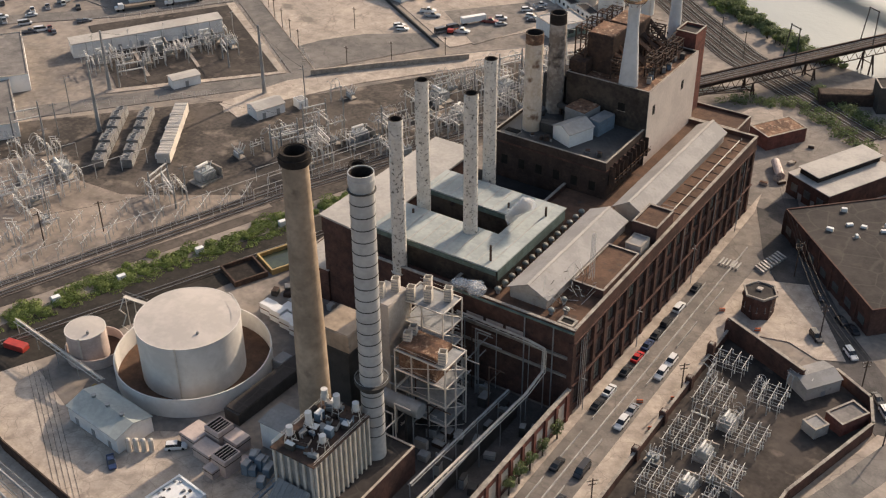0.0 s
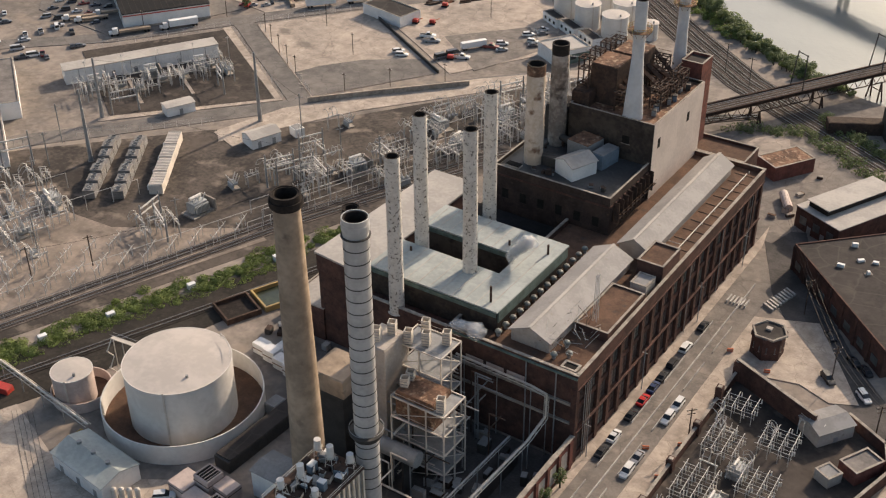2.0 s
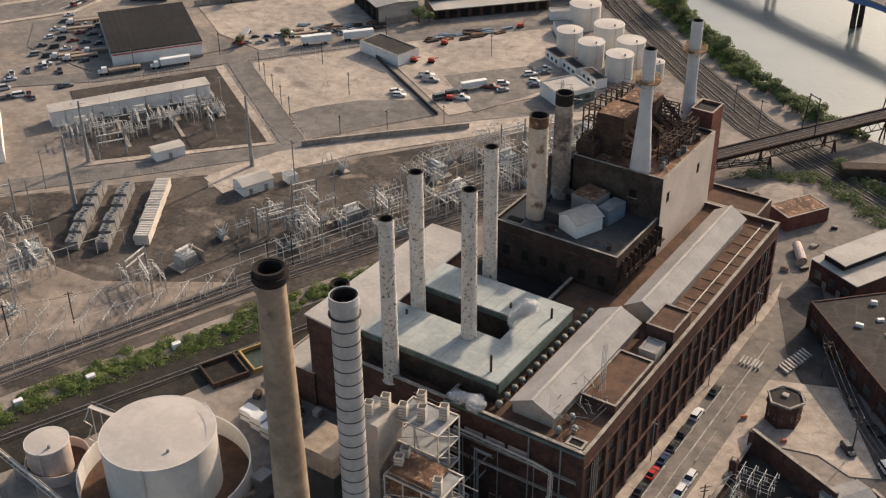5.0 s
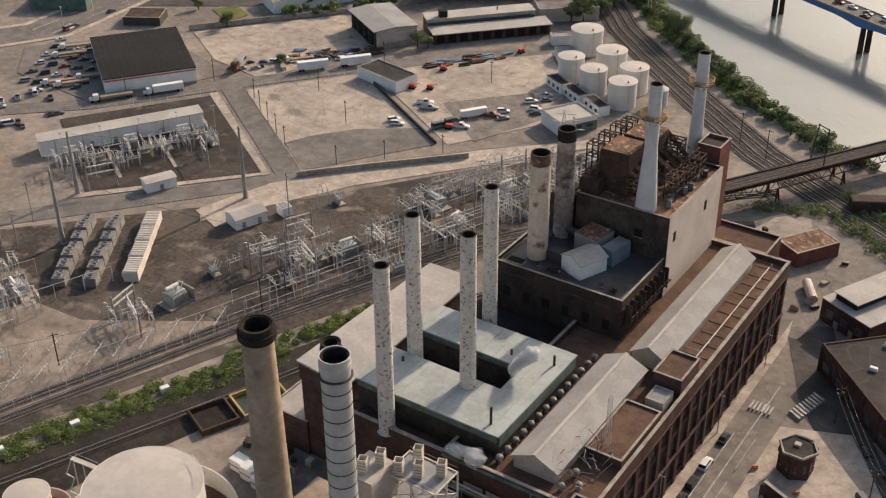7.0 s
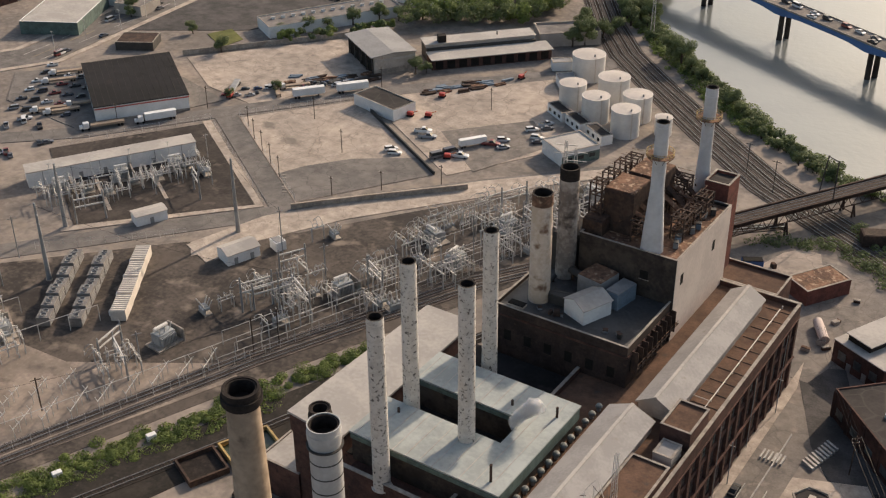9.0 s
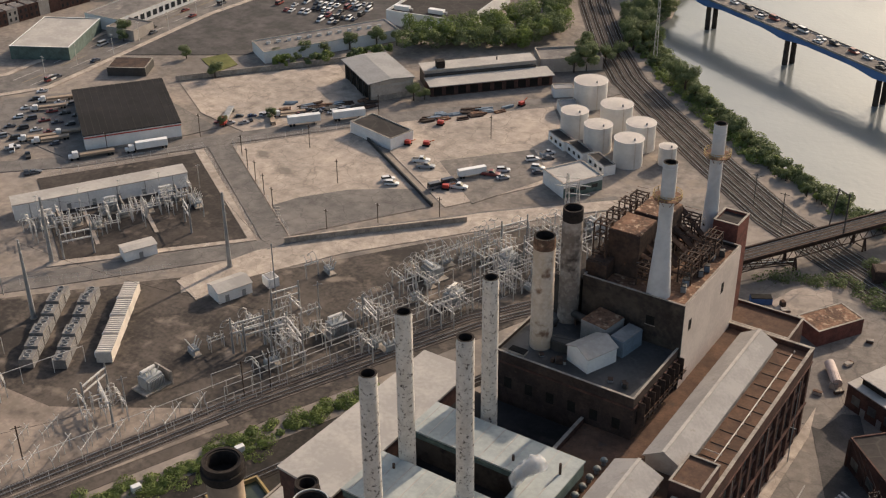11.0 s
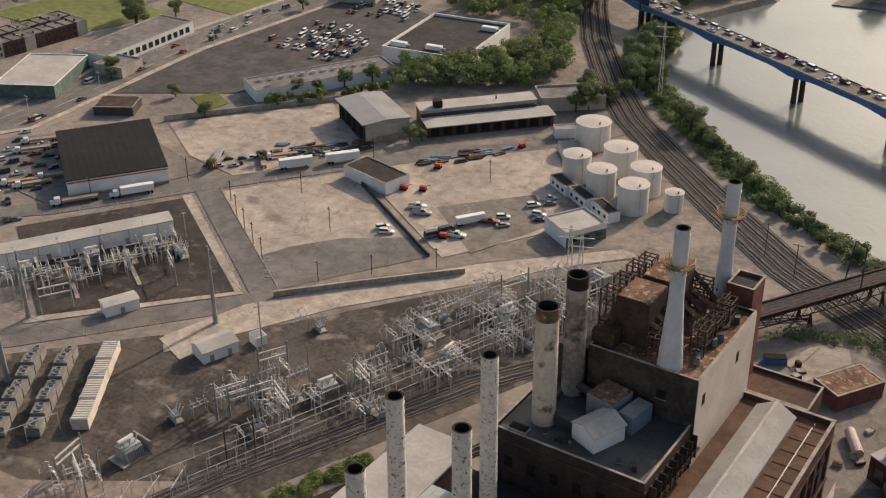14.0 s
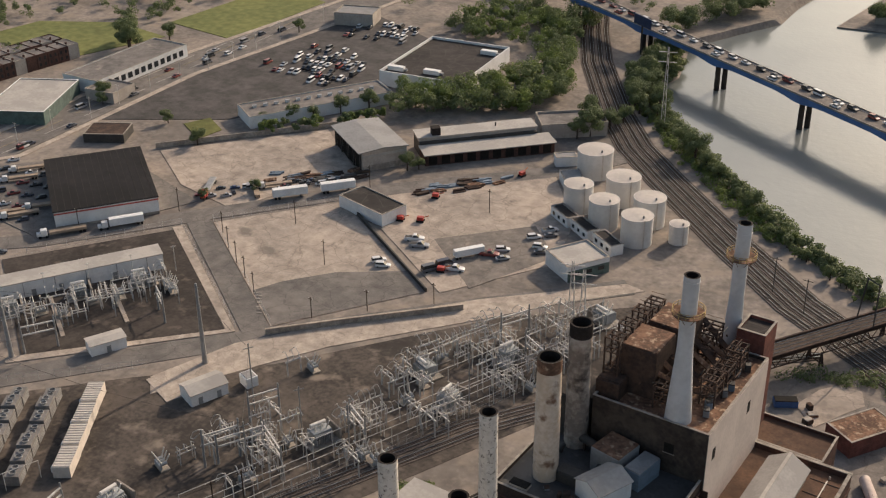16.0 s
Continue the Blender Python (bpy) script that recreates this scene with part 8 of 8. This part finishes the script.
# walled substation
wall_run("substation_wall", [(-71, 90), (-71, 229)], 3.2, 0.5, BRICK, "dark brick wall of the street substation", coping=COPING)
wall_run("substation_wall", [(-71, 229), (-49.5, 219.5)], 6.5, 0.6, BRICK, "tall dark brick end wall of the street substation", coping=COPING)
wall_run("substation_wall", [(-44, 228), (-34.5, 222.5), (-31.5, 214), (-40, 184), (-44, 120)], 3.4, 0.5, BRICK, "dark brick boundary wall", coping=COPING)
for y in (229, 218, 206, 192, 178):
    p = flat_building("wall_pier", -71, y, 1.6, 1.6, 6.0 if y > 215 else 4.2, 0, BRICK, COPING, "dark brick pier of the substation wall", "pier", 0.0)
slab("yard_6", [(-70.7, 60), (-44, 60), (-40, 184), (-32, 214), (-35, 222), (-44, 227.5), (-50, 219.5), (-70.7, 228.5)], YARD_DARK, "brown gravel floor of the street substation", "yard", 0.12)
slab("yard_7", [(-43, 60), (20, 60), (40, 150), (-20, 215), (-30, 214), (-38, 184)], PALE, "bare pale earth beside the substation", "yard", 0.1)
slab("road_8", strip([(-24, 212), (-33, 186), (-38, 120), (-38, 60)], 7), ASPHALT, "asphalt track outside the boundary wall", "road", 0.14)
gar = gabled_shed("garage", -47.3, 222, 7, 9.5, 4.2, 0.9, -35, WALL_PALE, ROOF_PALE, "small garage with a pale shallow roof", "garage", 1)
flat_building("brick_cabin", -37, 213.5, 8, 5, 3.8, 62, BRICK_RED, TAR_GREY, "low brick cabin on the boundary wall", "cabin", 0.4)
flat_building("beige_cabin", -42, 207.5, 4, 4, 3.2, 62, WALL_PALE, ROOF_PALE, "small beige flat-roofed cabin", "cabin", 0.2)


def bus_grid(x, y, nx, ny, turn, h=5.0, pitch=3.0):
    """A busbar rack: a grid of pale tubes on a dense row of posts."""
    t = thing("busbar_rack", x, y, 0.3, turn, "dense pale steel busbar rack with insulators", "switchgear", "busbar racks")
    w, d = (nx - 1) * pitch, (ny - 1) * pitch
    post = part("post", box(B(), 0, 0, 0, 0.12, 0.12, h), GALV, t)
    post.matrix_basis = pose(-w / 2, -d / 2, 0)
    ins = B()
    for i in range(nx):
        part("tube", bar(B(), (-w / 2 + i * pitch, -d / 2 - 0.8, h), (-w / 2 + i * pitch, d / 2 + 0.8, h), 0.075, 6), GALV, t)
        for j in range(ny):
            if i or j:
                again(post, -w / 2 + i * pitch, -d / 2 + j * pitch)
                cyl(ins, -w / 2 + i * pitch + 0.6, -d / 2 + j * pitch, h * (0.45 + 0.42 * ((i + j) % 2)), 0.15, 0.12, 1.1, 7)
    tagged(part("insulator_bank", ins, CERAMIC, t), kind="stuff")
    for j in range(ny):
        part("tube", bar(B(), (-w / 2 - 0.8, -d / 2 + j * pitch, h * 0.86), (w / 2 + 0.8, -d / 2 + j * pitch, h * 0.86), 0.06, 6), GALV, t)
        part("tube", bar(B(), (-w / 2 - 0.5, -d / 2 + j * pitch + 0.7, h * 0.5), (w / 2 + 0.5, -d / 2 + j * pitch + 0.7, h * 0.5), 0.045, 6), GALV, t)
    return t


for x, y, nx, ny in ((-65.5, 217, 4, 3), (-54, 210, 4, 4), (-64, 203, 4, 4), (-53, 195, 4, 4), (-64, 188, 4, 5), (-53, 181, 4, 4), (-63, 172, 4, 4), (-52.5, 167, 4, 4), (-63, 158, 4, 4), (-53, 152, 4, 4), (-63, 143, 4, 4)):
    bus_grid(x, y, nx, ny, 2, 4.6, 2.3)
rs2 = random.Random(77)
for k in range(24):
    x, y = rs2.uniform(-69, -47), rs2.uniform(140, 222)
    place(rs2.choice(SWITCHES + SUPPORTS + [BREAKER]), x, y, 0.3, rs2.choice((0, 90)), rs2.uniform(0.6, 0.85))
for x, y in ((-58.5, 199, ), (-58, 176), (-59, 187), (-60, 165)):
    place(TRANSFORMERS, x, y, 0.3, 90, 0.7)
wall_run("concrete_baffle", [(-55, 181), (-47, 178)], 3.0, 0.4, COPING, "pale concrete screen wall")
for k in range(3):
    rl = thing("manhole", -62 + 4 * k, 223 - 1.5 * k, 0.3, 0, "round concrete manhole cover", "manhole", "manholes")
    part("cover", cyl(B(), 0, 0, 0, 1.1, 1.1, 0.35, 18), COPING, rl)
    part("lid", cyl(B(), 0, 0, 0.35, 0.6, 0.6, 0.1, 14), GREY_METAL, rl)

# low buildings across the side road
dark = thing("dark_roof_works", -45.9, 279.9, 0, -45, "low works building with a wide dark flat roof", "works building")
part("wall", box(B(), 0, 0, 0, 48, 40, 7.4), BRICK, dark)
part("roof", box(B(), 0, 0, 7.4, 47.2, 39.2, 0.2), TAR_DARK, dark)
for s in (-1, 1):
    part("parapet", box(B(), 0, s * 19.8, 7.4, 48, 0.4, 0.5), BRICK, dark)
    part("parapet", box(B(), s * 23.8, 0, 7.4, 0.4, 39.2, 0.5), BRICK, dark)
for k in range(7):
    part("window", box(B(), -20.5 + 6.8 * k, -20.04, 1.6, 3.0, 0.1, 2.2), PANE, dark)
    part("pilaster", box(B(), -23.4 + 6.8 * k, -20.15, 0, 0.9, 0.4, 7.4), BRICK, dark)
for k in range(16):
    v = thing("rooftop_unit", -48 + rs2.uniform(-16, 12), 284 + rs2.uniform(-8, 12), 7.6, rs2.uniform(0, 40), "small white roof unit on the dark roof", "air conditioner", "units on the dark roof")
    part("cabinet", box(B(), 0, 0, 0, rs2.uniform(0.7, 2.0), 1.0, rs2.uniform(0.6, 1.2), 0, 0.06), WALL_WHITE, v)
    part("base", box(B(), 0, 0, 0, 2.0, 1.2, 0.12), COPING, v)
wr = thing("white_roof_works", -70.7, 313.6, 0, -26, "brick works with two pale stepped roofs", "works building")
part("wall", box(B(), 0, 0, 0, 16, 28, 6.6), BRICK, wr)
part("lower_roof", box(B(), 0, 0, 6.6, 16.4, 28.4, 0.25), ROOF_WHITE, wr, "pale lower roof")
part("monitor_wall", box(B(), -2.5, 1, 6.85, 7, 25, 1.8), SOOT, wr, "dark glazed clerestory")
part("monitor_roof", box(B(), -2.5, 1, 8.65, 8.2, 26, 0.25), ROOF_WHITE, wr, "pale upper roof")
for k in range(3):
    part("window", box(B(), -5 + 5 * k, -14.05, 2.0, 2.4, 0.1, 2.4), PANE, wr)
    part("door", box(B(), -2.5 + 5 * k, -14.06, 0, 1.4, 0.1, 2.3), GREY_METAL, wr)
for x, y, h in ((-52, 240.4, 11), (-66.7, 263.9, 11), (-37.5, 226, 10), (-28, 211, 9), (-72, 204, 9), (-72.2, 160, 9)):
    pole(x, y, h, 0.15, ((0.93, 2.4), (0.82, 1.8)), WOOD, "timber street pole with crossarms", 45)
for off in (-0.9, 0, 0.9):
    wire([(-66.7 + off, 263.9 + off, 10.3), (-52 + off, 240.4 + off, 10.3), (-37.5 + off, 226 + off, 9.4), (-28 + off, 211 + off, 8.4)], 0.6, 0.04)
    wire([(-66.7 + off, 263.9, 10.3), (-87 + off, 300, 12)], 0.8, 0.03)
coal = flat_building("river_hoist", -75, 375, 9, 8, 9, 30, DARK_STEEL, TAR_DARK, "dark square hoist house by the river tracks", "hoist house", 0.3)
flat_building("wharf_deck", -88, 372, 18, 5, 4.0, 28, RUST_DARK, WOOD, "low timber-decked wharf structure", "wharf", 0.0)
hedge("trackside_bushes", [(-122, 352), (-100, 362), (-84, 352), (-70, 340)], 6, 2.6, 5000, 0.36, LEAF, "dark green scrub beside the river tracks", 41)
hedge("trackside_bushes", [(-100, 375), (-85, 366), (-60, 352)], 6, 3.0, 5000, 0.36, LEAF, "green scrub below the rail bridge", 42)

for proto in PROTOTYPES:
    for o in (*proto.children_recursive, proto):
        bpy.data.objects.remove(o)
